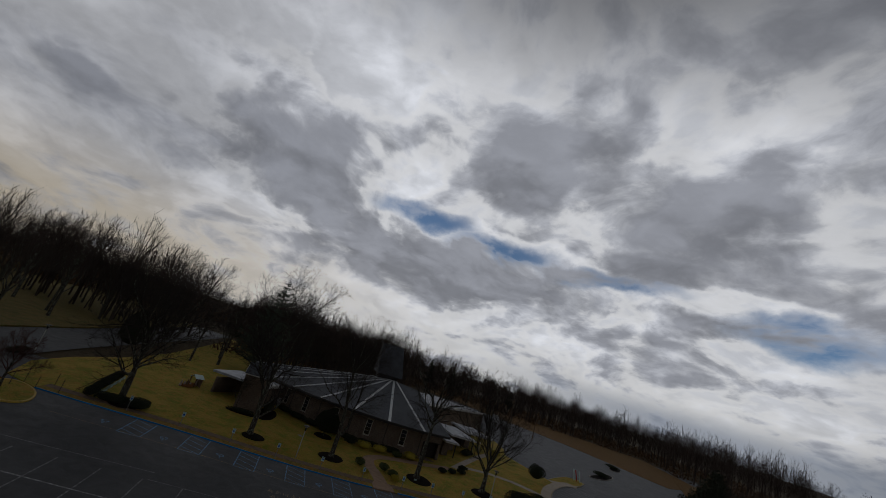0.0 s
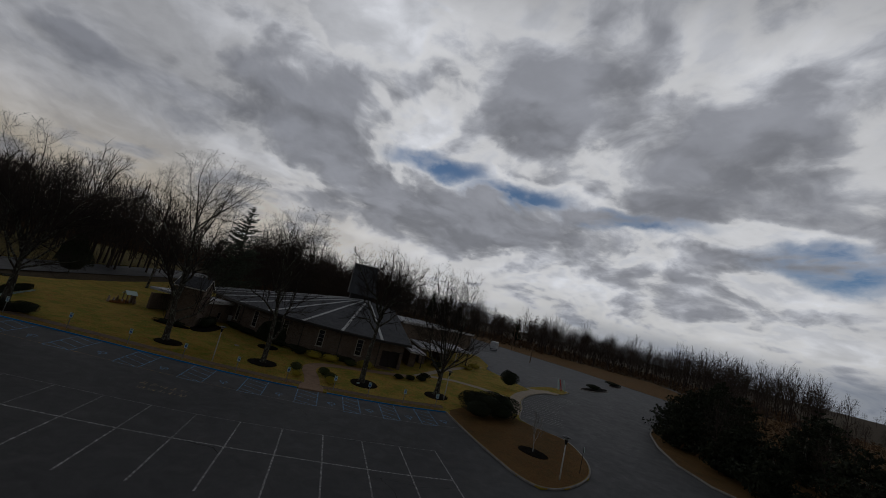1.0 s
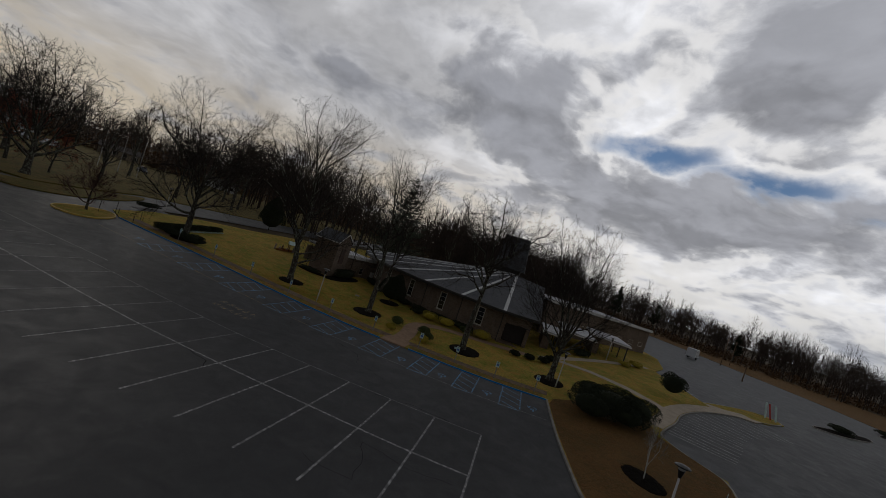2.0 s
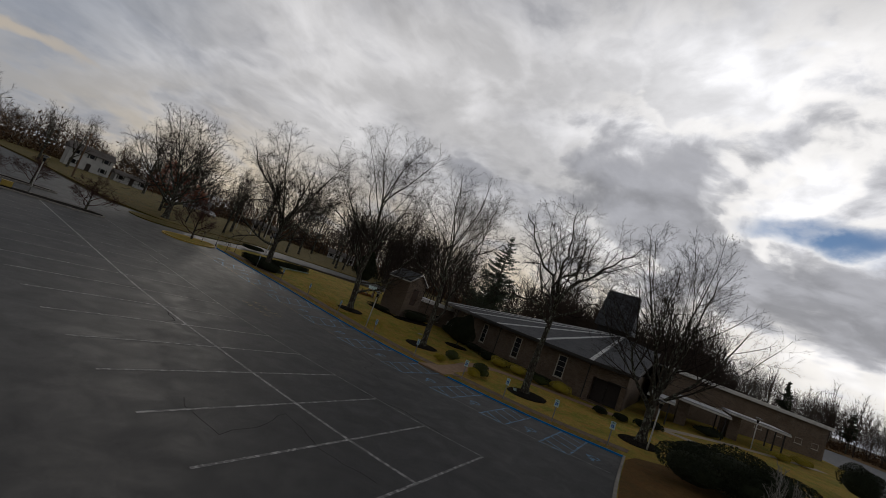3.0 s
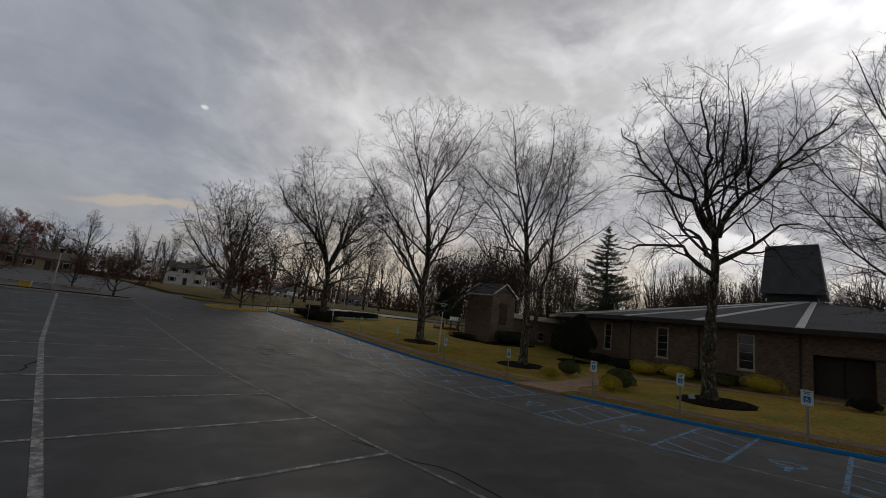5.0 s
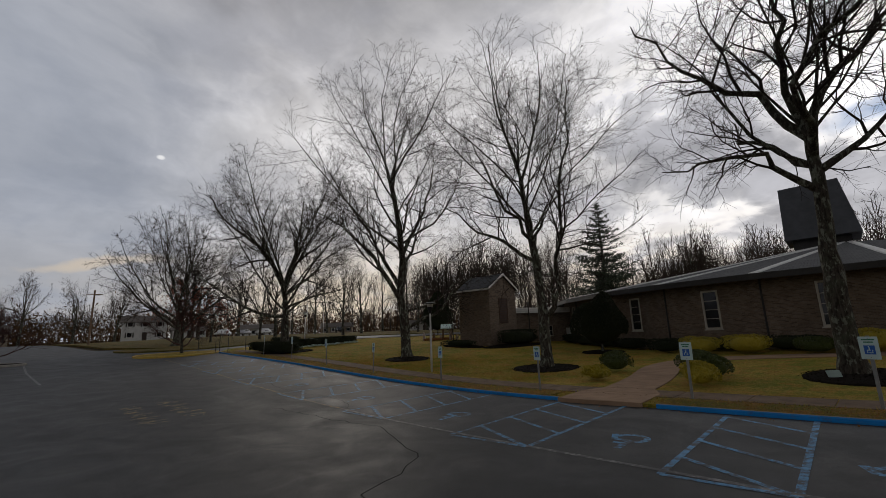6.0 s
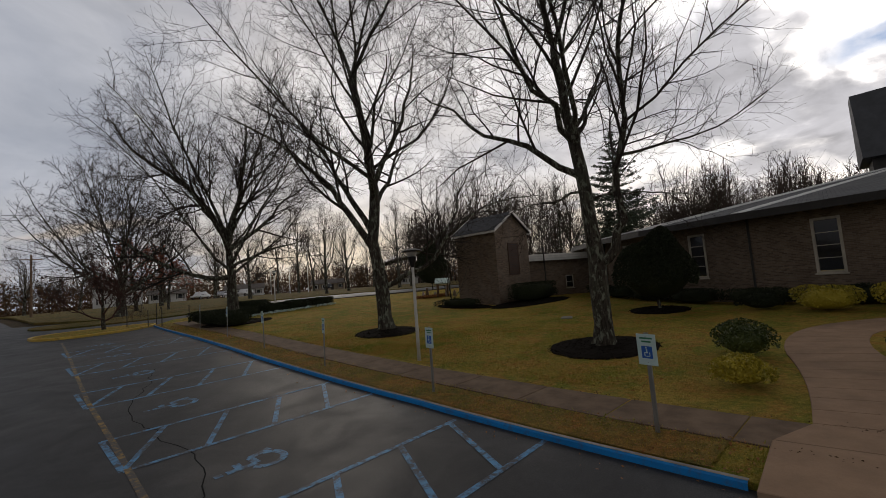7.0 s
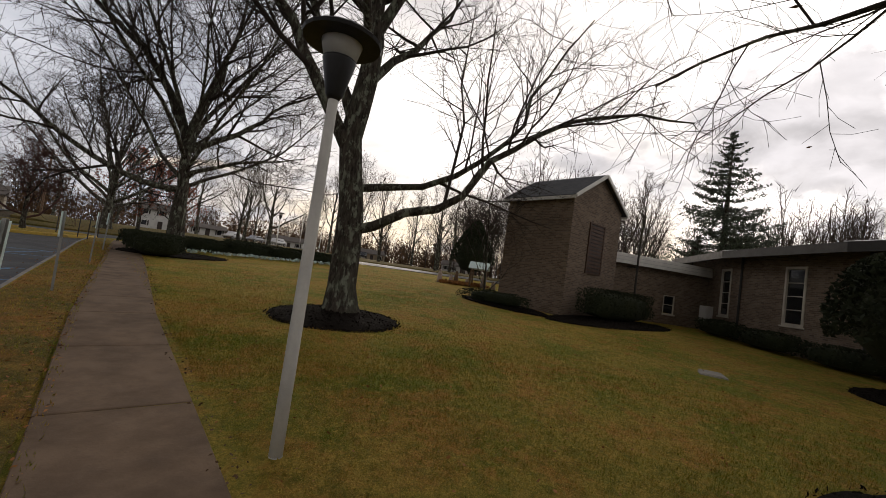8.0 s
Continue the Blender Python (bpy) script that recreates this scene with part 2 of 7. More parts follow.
def brick_material(name, a, b, mortar):
    k = Mat(name, 0.9, spec=0.15)
    uv = k.tc.outputs["UV"]
    n = k.nt.nodes.new("ShaderNodeTexBrick")
    k.put(n.inputs["Vector"], uv)
    for key, v in (("Scale", 1.0), ("Mortar Size", 0.006), ("Mortar Smooth", 0.3), ("Bias", 0.0), ("Brick Width", 0.205), ("Row Height", 0.068)):
        n.inputs[key].default_value = v
    n.inputs["Color1"].default_value, n.inputs["Color2"].default_value, n.inputs["Mortar"].default_value = (*a, 1), (*b, 1), (*mortar, 1)
    col = k.mix(k.span(k.noise(0.6, 5, 0.6), 0.4, 0.7, 0, 0.45), n.outputs["Color"], tuple(c * 0.6 for c in a))
    col = k.mix(k.span(k.noise(k_scale_fine, 4, 0.7), 0.5, 0.8, 0, 0.35), col, tuple(min(1, c * 1.35) for c in b))
    k.colour(col)
    return k.relief(k.mul(k.span(n.outputs["Fac"], 0, 1, 1, 0), k.mul(k.noise(30, 4), 0.35), "ADD"), 0.5, 0.012).m


k_scale_fine = 14.0


def bark_material(name, dark, light):
    k = Mat(name, 0.95, spec=0.1)
    p = k.stretch(k.pos, (1.0, 1.0, 0.22))
    f = k.noise(16, 6, 0.7, at=p, dist=0.5)
    c = k.mix(k.span(f, 0.38, 0.66), dark, light)
    c = k.mix(k.span(k.noise(1.7, 4), 0.52, 0.7, 0, 0.5), c, (0.085, 0.095, 0.065))
    c = k.mix(k.span(k.noise(6.5, 6, 0.7, at=k.stretch(k.pos, (1, 1, 0.5))), 0.52, 0.60, 0, 0.75), c, (0.20, 0.215, 0.17))
    k.colour(c)
    return k.relief(k.mul(f, k.cells(9, at=p), "ADD"), 0.9, 0.05).m


def leaf_material(name, a, b, rough=0.6):
    k = Mat(name, rough, spec=0.25)
    k.colour(k.mix(k.island(), a, k.mix(k.span(k.noise(1.1, 3), 0.35, 0.65), a, b)))
    return k.m


def plain_material(name, col, rough=0.6, metal=0.0, vary=0.25, scale=3.0, spec=0.4, bump=0.12):
    k = Mat(name, rough, metal, spec)
    c = k.mix(k.span(k.noise(scale, 5, 0.6), 0.35, 0.7), col, tuple(x * (1 - vary) for x in col))
    c = k.mix(k.span(k.noise(scale * 14, 3, 0.65), 0.5, 0.8, 0, vary), c, tuple(x * 0.65 for x in col))
    k.colour(c)
    k.gloss(k.span(k.noise(scale * 3, 3), 0.3, 0.7, max(0.03, rough - 0.08), min(1, rough + 0.1)))
    if bump:
        k.relief(k.noise(scale * 20, 4, 0.6), bump, 0.01)
    return k.m


def roof_material():
    k = Mat("asphalt_shingle", 0.9, spec=0.10)
    n = k.nt.nodes.new("ShaderNodeTexBrick")
    k.put(n.inputs["Vector"], k.tc.outputs["UV"])
    for key, v in (("Scale", 1.0), ("Mortar Size", 0.008), ("Mortar Smooth", 0.4), ("Bias", 0.0), ("Brick Width", 0.30), ("Row Height", 0.14)):
        n.inputs[key].default_value = v
    n.inputs["Color1"].default_value, n.inputs["Color2"].default_value, n.inputs["Mortar"].default_value = (0.060, 0.063, 0.070, 1), (0.085, 0.088, 0.095, 1), (0.035, 0.036, 0.04, 1)
    c = k.mix(k.span(k.noise(0.5, 5, 0.6, dist=0.5), 0.42, 0.7, 0, 0.5), n.outputs["Color"], (0.11, 0.115, 0.12))
    c = k.mix(k.span(k.noise(25, 3), 0.45, 0.75, 0, 0.4), c, (0.05, 0.052, 0.058))
    k.colour(c)
    return k.relief(k.mul(k.span(n.outputs["Fac"], 0, 1, 1, 0), k.noise(50, 3), "ADD"), 0.4, 0.01).m


def glass_material():
    k = Mat("window_glass", 0.05, spec=0.6)
    k.colour((0.012, 0.014, 0.017))
    k.gloss(k.span(k.noise(2, 2), 0.3, 0.7, 0.03, 0.09))
    return k.m


ASPHALT = asphalt_material()
WHITE_PAINT = paint_material("road_paint_white", (0.42, 0.42, 0.41), 0.85, 0.40)
FAINT_PAINT = paint_material("road_paint_faded", (0.28, 0.28, 0.275), 0.9, 0.38)
BLUE_PAINT = paint_material("road_paint_blue", (0.10, 0.30, 0.54), 0.97, 0.43)
KERB_YELLOW = paint_material("kerb_paint_yellow", (0.52, 0.35, 0.06), 0.7, 0.52)
YELLOW_PAINT = paint_material("road_paint_yellow", (0.36, 0.22, 0.045), 0.95, 0.38)
KERB_BLUE = paint_material("kerb_paint_blue", (0.0, 0.21, 0.58), 0.6, 0.52)
TAR = plain_material("crack_sealant", (0.014, 0.014, 0.015), 0.95, vary=0.3, scale=6, spec=0.05)
WORN_YELLOW = paint_material("road_paint_worn_yellow", (0.34, 0.235, 0.09), 1.0, 0.40)
GRASS = grass_material("winter_grass", (0.175, 0.20, 0.024), (0.43, 0.29, 0.06), (0.46, 0.205, 0.055))
VERGE_GRASS = grass_material("verge_grass", (0.14, 0.13, 0.03), (0.32, 0.20, 0.05), (0.36, 0.15, 0.04))
THIN_LAWN = grass_material("thin_lawn", (0.085, 0.09, 0.024), (0.19, 0.135, 0.042), (0.18, 0.10, 0.038))
DRY_GRASS = grass_material("dry_grass", (0.115, 0.075, 0.026), (0.20, 0.11, 0.038), (0.175, 0.082, 0.029))
LITTER = grass_material("leaf_litter", (0.055, 0.045, 0.022), (0.085, 0.058, 0.032), (0.055, 0.035, 0.02))
CONCRETE = plain_material("sidewalk_concrete", (0.18, 0.125, 0.085), 0.9, vary=0.45, scale=2.4, spec=0.15, bump=0.35)
PALE_CONCRETE = plain_material("pale_path_concrete", (0.40, 0.34, 0.265), 0.9, vary=0.25, scale=1.6, spec=0.15, bump=0.35)
TAN_CONCRETE = plain_material("tan_path_concrete", (0.31, 0.205, 0.135), 0.9, vary=0.3, scale=1.6, spec=0.15, bump=0.35)
KERB = plain_material("kerb_concrete", (0.30, 0.28, 0.25), 0.9, vary=0.4, scale=2.5, spec=0.15, bump=0.3)
MULCH = plain_material("dark_mulch", (0.013, 0.010, 0.008), 0.97, vary=0.55, scale=9, spec=0.03, bump=1.0)
BRICK_DARK = brick_material("brown_brick", (0.10, 0.072, 0.054), (0.20, 0.148, 0.108), (0.20, 0.178, 0.15))
SHINGLE = roof_material()
BATTEN = plain_material("pale_batten_metal", (0.42, 0.43, 0.43), 0.55, vary=0.25, scale=2.0)
TRIM = plain_material("white_trim_paint", (0.62, 0.61, 0.58), 0.6, vary=0.2, scale=2.0)
FRAME = plain_material("tan_window_frame_paint", (0.46, 0.42, 0.35), 0.6, vary=0.25, scale=2.0)
FASCIA = plain_material("dark_fascia", (0.035, 0.032, 0.03), 0.6, vary=0.3, scale=2.0)
MEMBRANE = plain_material("pale_flat_roof", (0.42, 0.43, 0.45), 0.7, vary=0.35, scale=0.8)
TOWER = plain_material("slate_tower_cladding", (0.060, 0.064, 0.072), 0.7, vary=0.35, scale=0.9, bump=0.3)
GLASS = glass_material()
DOOR = plain_material("dark_door_paint", (0.03, 0.02, 0.016), 0.5, vary=0.3)
LOUVRE = plain_material("brown_louvre", (0.075, 0.04, 0.026), 0.7, vary=0.3)
BARK = bark_material("oak_bark", (0.018, 0.015, 0.012), (0.080, 0.068, 0.055))
TWIG = plain_material("twig_bark", (0.042, 0.034, 0.029), 0.95, vary=0.35, scale=1.5, spec=0.1, bump=0)
RED_TWIG = plain_material("reddish_twig_bark", (0.085, 0.045, 0.038), 0.95, vary=0.35, scale=1.5, spec=0.1, bump=0)
FAR_TWIG = plain_material("far_twig_bark", (0.062, 0.047, 0.039), 0.95, vary=0.35, scale=0.4, spec=0.1, bump=0)
REDLEAF = leaf_material("clinging_red_leaves", (0.22, 0.06, 0.03), (0.13, 0.04, 0.02), 0.8)
DRYLEAF = leaf_material("dead_oak_leaves", (0.10, 0.055, 0.025), (0.055, 0.03, 0.016), 0.85)
FALLEN = leaf_material("fallen_leaves", (0.32, 0.14, 0.045), (0.18, 0.085, 0.035), 0.85)
BLADE = grass_material("grass_blades", (0.23, 0.27, 0.032), (0.52, 0.36, 0.08), (0.52, 0.24, 0.06))
BOX = leaf_material("boxwood_leaves", (0.055, 0.070, 0.014), (0.025, 0.040, 0.012))
GOLD = leaf_material("golden_shrub_leaves", (0.38, 0.30, 0.03), (0.14, 0.14, 0.02))
HEDGE = leaf_material("dark_hedge_leaves", (0.016, 0.022, 0.010), (0.028, 0.034, 0.014), 0.9)
NEEDLE = leaf_material("fir_needles", (0.042, 0.056, 0.038), (0.070, 0.085, 0.052), 0.7)
PINE = leaf_material("pine_needles", (0.015, 0.020, 0.010), (0.028, 0.032, 0.014), 0.9)
GALV = plain_material("galvanised_steel", (0.30, 0.30, 0.29), 0.5, 0.8, vary=0.25)
RUST = plain_material("dark_painted_steel", (0.05, 0.045, 0.04), 0.6, 0.4, vary=0.3)
POLE = plain_material("white_pole_paint", (0.50, 0.49, 0.46), 0.55, vary=0.25, scale=3)
BLACK = plain_material("black_metal", (0.015, 0.015, 0.016), 0.45, 0.2, vary=0.3)
LENS = plain_material("lamp_glass", (0.48, 0.48, 0.46), 0.35, vary=0.2)
SIGN_WHITE = plain_material("sign_white", (0.48, 0.61, 0.59), 0.45, vary=0.15, bump=0)
SIGN_BLUE = plain_material("sign_blue", (0.015, 0.10, 0.38), 0.45, vary=0.15, bump=0)
SIGN_GREEN = plain_material("sign_green", (0.03, 0.16, 0.08), 0.5, vary=0.15, bump=0)
SIDING = plain_material("white_siding", (0.48, 0.48, 0.47), 0.7, vary=0.2, scale=1.0)
TANWALL = plain_material("tan_siding", (0.25, 0.20, 0.14), 0.75, vary=0.25, scale=1.0)
HOUSEROOF = plain_material("house_shingle", (0.12, 0.105, 0.095), 0.9, vary=0.35, scale=1.0)
CAR_WHITE = plain_material("car_paint_white", (0.55, 0.56, 0.57), 0.25, vary=0.08, bump=0)
CAR_SILVER = plain_material("car_paint_silver", (0.30, 0.31, 0.33), 0.25, 0.3, vary=0.08, bump=0)
CAR_RED = plain_material("car_paint_red", (0.30, 0.02, 0.02), 0.25, vary=0.08, bump=0)
CAR_DARK = plain_material("car_paint_dark", (0.03, 0.035, 0.045), 0.25, vary=0.08, bump=0)
RUBBER = plain_material("tyre_rubber", (0.012, 0.012, 0.012), 0.85, vary=0.2)
WOOD = plain_material("weathered_wood", (0.16, 0.10, 0.06), 0.85, vary=0.35, scale=4)
PLASTER = plain_material("painted_figure_plaster", (0.42, 0.33, 0.28), 0.7, vary=0.35, scale=2)
REDPAINT = plain_material("red_barrier_paint", (0.42, 0.04, 0.03), 0.5, vary=0.2)


# ---- helpers for geometry ----
def hang(name, data, parent=None):
    ob = new(name, data)
    if parent is not None:
        ob.parent = parent
    return ob


def mesh_of(name, verts, faces, material, smooth=False):
    me = bpy.data.meshes.new(name)
    me.from_pydata([tuple(v) for v in verts], [], [tuple(f) for f in faces])
    me.materials.append(material)
    if smooth:
        me.polygons.foreach_set("use_smooth", [True] * len(me.polygons))
    me.update()
    return me


def part(name, bm, material, parent=None, label="", smooth=False, uv=False):
    """One mesh object from a bmesh, under its thing."""
    bm.normal_update()
    if uv:
        lay = bm.loops.layers.uv.new("UVMap")
        for f in bm.faces:
            n = f.normal
            if abs(n.z) < 0.9:
                t = Vector((-n.y, n.x, 0)).normalized()
                u = n.cross(t)
                if u.z < 0:
                    u = -u
            else:
                t, u = Vector((1, 0, 0)), Vector((0, 1, 0))
            for l in f.loops:
                l[lay].uv = (l.vert.co.dot(t), l.vert.co.dot(u))
    me = bpy.data.meshes.new(name)
    bm.to_mesh(me)
    bm.free()
    me.materials.append(material)
    if smooth:
        me.polygons.foreach_set("use_smooth", [True] * len(me.polygons))
    ob = hang(name, me, parent)
    if label:
        ob["label"] = label
    return ob


def base(name, x, y, z, rz=0.0):
    e = new(name)
    e.matrix_basis = pose(x, y, z, 0, 0, rz)
    e.empty_display_size = 0.2
    return e


def add_box(bm, x0, x1, y0, y1, z0, z1, bevel=0.0):
    vs = [bm.verts.new((x, y, z)) for z in (z0, z1) for x, y in ((x0, y0), (x1, y0), (x1, y1), (x0, y1))]
    fs = [bm.faces.new([vs[i] for i in q]) for q in ((3, 2, 1, 0), (4, 5, 6, 7), (0, 1, 5, 4), (1, 2, 6, 5), (2, 3, 7, 6), (3, 0, 4, 7))]
    if bevel:
        es = {e for f in fs for e in f.edges}
        bmesh.ops.bevel(bm, geom=list(es), offset=bevel, segments=1, affect="EDGES")
    return vs


def box(x0, x1, y0, y1, z0, z1, bevel=0.0):
    bm = bmesh.new()
    add_box(bm, x0, x1, y0, y1, z0, z1, bevel)
    return bm


def add_prism(bm, pts, z0, z1):
    """An upright prism over a plan polygon (counter-clockwise)."""
    lo = [bm.verts.new((x, y, z0)) for x, y in pts]
    hi = [bm.verts.new((x, y, z1)) for x, y in pts]
    n = len(pts)
    bm.faces.new(lo[::-1])
    bm.faces.new(hi)
    for i in range(n):
        bm.faces.new((lo[i], lo[(i + 1) % n], hi[(i + 1) % n], hi[i]))


def add_lathe(bm, profile, sides=12, x=0.0, y=0.0, z=0.0):
    """A turned form from (radius, height) pairs, closed at both ends."""
    rings = []
    for r, h in profile:
        rings.append([bm.verts.new((x + r * math.cos(2 * math.pi * i / sides), y + r * math.sin(2 * math.pi * i / sides), z + h)) for i in range(sides)])
    for a, b in zip(rings, rings[1:]):
        for i in range(sides):
            j = (i + 1) % sides
            bm.faces.new((a[i], a[j], b[j], b[i]))
    bm.faces.new(rings[0][::-1])
    bm.faces.new(rings[-1])


def lathe(profile, sides=12, x=0.0, y=0.0, z=0.0):
    bm = bmesh.new()
    add_lathe(bm, profile, sides, x, y, z)
    return bm


# ---- the lie of the land: a shallow dish that rises to north, south and east ----
def ramp(v, w):
    q = max(-40.0, min(40.0, v / w))
    return w * math.log1p(math.exp(q)) if q < 39 else v


def land(x, y):
    n = 0.03 * (ramp(y - 18, 3) - ramp(y - 90, 8))
    s = 0.08 * (ramp(2 - y, 2) - ramp(-16 - y, 5))
    e = 0.03 * (ramp(x - 18, 1.5) - ramp(x - 36, 3))
    dip = 0.26 * math.exp(-((y - 16) / 9) ** 2) / (1 + math.exp(-max(-50.0, min(50.0, (x - 3) / 2.5))))
    return n + s + e - dip


LAWN_UP = 0.09


def inside(x, y, poly):
    hit = False
    for (ax, ay), (bx, by) in zip(poly, poly[1:] + poly[:1]):
        if (ay > y) != (by > y) and x < (bx - ax) * (y - ay) / (by - ay) + ax:
            hit = not hit
    return hit


def rounded(pts, times=2, closed=True):
    """Cut the corners of a line, for the curves of kerbs and beds."""
    for _ in range(times):
        out = []
        n = len(pts)
        for i in range(n if closed else n - 1):
            (ax, ay), (bx, by) = pts[i], pts[(i + 1) % n]
            out += [(ax * 0.75 + bx * 0.25, ay * 0.75 + by * 0.25), (ax * 0.25 + bx * 0.75, ay * 0.25 + by * 0.75)]
        pts = out if closed else [pts[0]] + out[1:-1] + [pts[-1]]
    return pts


def resample(pts, step, closed=False):
    out = []
    seq = pts + pts[:1] if closed else pts
    for (ax, ay), (bx, by) in zip(seq, seq[1:]):
        n = max(1, int(math.hypot(bx - ax, by - ay) / step))
        out += [(ax + (bx - ax) * i / n, ay + (by - ay) * i / n) for i in range(n)]
    return out if closed else out + [pts[-1]]


def patch(name, poly, step, up, material, depth=0.0, jitter=0.0, fine=None):
    """A piece of ground that follows the land, with a skirt of that depth round its edge."""
    from mathutils.geometry import delaunay_2d_cdt
    rim = resample(poly, step, True)
    xs, ys = [p[0] for p in rim], [p[1] for p in rim]
    pts = [Vector(p) for p in rim]
    edges = [(i, (i + 1) % len(rim)) for i in range(len(rim))]
    nx, ny = int((max(xs) - min(xs)) / step), int((max(ys) - min(ys)) / step)
    for i in range(1, nx + 1):
        for j in range(1, ny + 1):
            x, y = min(xs) + i * step + 0.13, min(ys) + j * step + 0.17
            if inside(x, y, poly) and not (fine and fine[0] < x < fine[1] and fine[2] < y < fine[3]):
                pts.append(Vector((x, y)))
    if fine:
        x0, x1, y0, y1, d = fine
        pts += [Vector((x0 + i * d + 0.011, y0 + j * d + 0.013)) for i in range(int((x1 - x0) / d) + 1) for j in range(int((y1 - y0) / d) + 1)]
    v, _, f, *_ = delaunay_2d_cdt(pts, edges, [], 1, 0.001)
    rnd = random.Random(name)
    bm = bmesh.new()
    bv = [bm.verts.new((p.x, p.y, land(p.x, p.y) + up + (rnd.uniform(-jitter, jitter) if jitter else 0))) for p in v]
    for q in f:
        bm.faces.new([bv[i] for i in q])
    bm.normal_update()
    for face in bm.faces:
        if face.normal.z < 0:
            face.normal_flip()
    if depth:
        border = [e for e in bm.edges if e.is_boundary]
        r = bmesh.ops.extrude_edge_only(bm, edges=border)
        for q in r["geom"]:
            if isinstance(q, bmesh.types.BMVert):
                q.co.z -= depth
    return part(name, bm, material)


def ribbon(name, line, half, up, material, parent=None, height=0.0, closed=False, step=0.8, label=""):
    """A strip along a line on the land; with a height it is a bevelled kerb."""
    line = resample(line, step, closed)
    n = len(line)
    if height:
        prof = [(-half, -0.12), (-half, height - 0.02), (-half + 0.02, height), (half - 0.03, height), (half, height - 0.03), (half, -0.12)]
    else:
        prof = [(-half, up), (half, up)]
    verts, faces = [], []
    for i, (x, y) in enumerate(line):
        a, b = (line[i - 1], line[(i + 1) % n]) if closed else (line[max(0, i - 1)], line[min(n - 1, i + 1)])
        dx, dy = b[0] - a[0], b[1] - a[1]
        q = math.hypot(dx, dy) or 1
        for o, h in prof:
            px, py = x - dy / q * o, y + dx / q * o
            verts.append((px, py, land(px, py) + h))
    k = len(prof)
    for i in range(n if closed else n - 1):
        j = (i + 1) % n
        for c in range(k - 1):
            faces.append((i * k + c, j * k + c, j * k + c + 1, i * k + c + 1)[::-1])
    ob = hang(name, mesh_of(name, verts, faces, material), parent)
    if label:
        ob["label"] = label
    return ob


# ---- ground, paving, lawns and kerbs ----
def make_ground():
    """One sheet to the horizon: fine near by, coarse far off, with low wooded swells in the distance."""
    ticks = [-3000, -2000, -1300, -900, -600, -420, -300, -220] + [-160, -130, -100, -80, -60, -45] + [q * 3 - 33 for q in range(32)] + [66, 72, 80, 90, 100, 112, 125, 140, 160, 180, 200, 220, 240, 300, 380, 480, 620, 820, 1100, 1600, 2200, 3000]
    n = len(ticks)
    verts = []
    for y in ticks:
        for x in ticks:
            far = max(0.0, math.hypot(x, y) - 350)
            swell = min(1.0, far / 900) * 14 * (0.5 + 0.5 * math.sin(x * 0.0031 + 1) * math.cos(y * 0.0027))
            verts.append((x, y, land(x, y) - 0.16 + swell))
    faces = [(j * n + i, j * n + i + 1, (j + 1) * n + i + 1, (j + 1) * n + i) for j in range(n - 1) for i in range(n - 1)]
    ob = new("ground", mesh_of("ground", verts, faces, LITTER))
    tagged(ob, "brown winter ground with leaf litter", "ground", kind="structure")


make_ground()

KERB_LINE = [(18.6, 45.0), (18.3, 41.0), (18.0, 34.0), (17.5, 25.0), (17.42, 21.0), (17.32, 17.0), (16.85, 11.5), (16.35, 5.0), (16.1, 0.0), (16.0, -3.9)]
POINT = [(16.0, -3.9), (9.0, -4.25), (4.3, -4.75), (1.6, -5.1), (-0.3, -6.0), (0.0, -8.2), (2.0, -11.2), (4.6, -13.1), (7.6, -14.2), (11.2, -15.0), (13.2, -13.6)]
DROP = [(13.2, -13.6), (16.4, -12.4), (18.6, -13.4), (22.0, -15.4), (25.6, -16.8), (30.2, -20.2), (34.5, -25.2), (37.0, -30.0), (40.5, -33.5), (42.8, -33.8), (43.4, -31.5), (39.5, -26.5), (36.0, -22.6)]
BACK = [(36.0, -22.6), (42.0, -21.6), (49.0, -20.8), (56.0, -24.0), (70.0, -27.0), (76.0, -26.5), (100.0, -12.0), (140.0, 10.0), (140.0, 48.0), (90.0, 46.5), (60.0, 46.0), (44.0, 47.0), (34.0, 49.5), (27.0, 50.2), (20.5, 48.5)]
CAMPUS = KERB_LINE + POINT[1:] + DROP[1:] + BACK[1:]

lot = patch("parking_lot", [(-90, -75), (-20, -80), (40, -110), (130, -150), (190, -95), (175, -55), (120, -22), (76, -18), (30, 20), (30, 52), (150, 50), (150, 62), (60, 60), (34, 61), (20, 57), (12, 62), (8, 150), (-2, 150), (-6, 66), (-90, 62)], 5.0, 0.0, ASPHALT, fine=(-22, 28, -17, 47, 1.0))
tagged(lot, "worn grey asphalt parking lot with damp patches", "parking lot", kind="structure")
lawn = patch("lawn", CAMPUS, 2.2, LAWN_UP, GRASS, 0.2, 0.012)
tagged(lawn, "patchy green and straw-coloured winter lawn", "lawn", kind="structure")
def cut_line(line, y0, y1):
    """The stretch of the kerb line between two norths."""
    return [p for p in resample(line, 0.4) if y0 <= p[1] <= y1]


def strip_side(line, off):
    """The line moved sideways (to its right is positive when going north to south, away from the lot)."""
    out = []
    for i, (x, y) in enumerate(line):
        a, b = line[max(0, i - 1)], line[min(len(line) - 1, i + 1)]
        dx, dy = b[0] - a[0], b[1] - a[1]
        q = math.hypot(dx, dy)
        out.append((x - dy / q * off, y + dx / q * off))
    return out


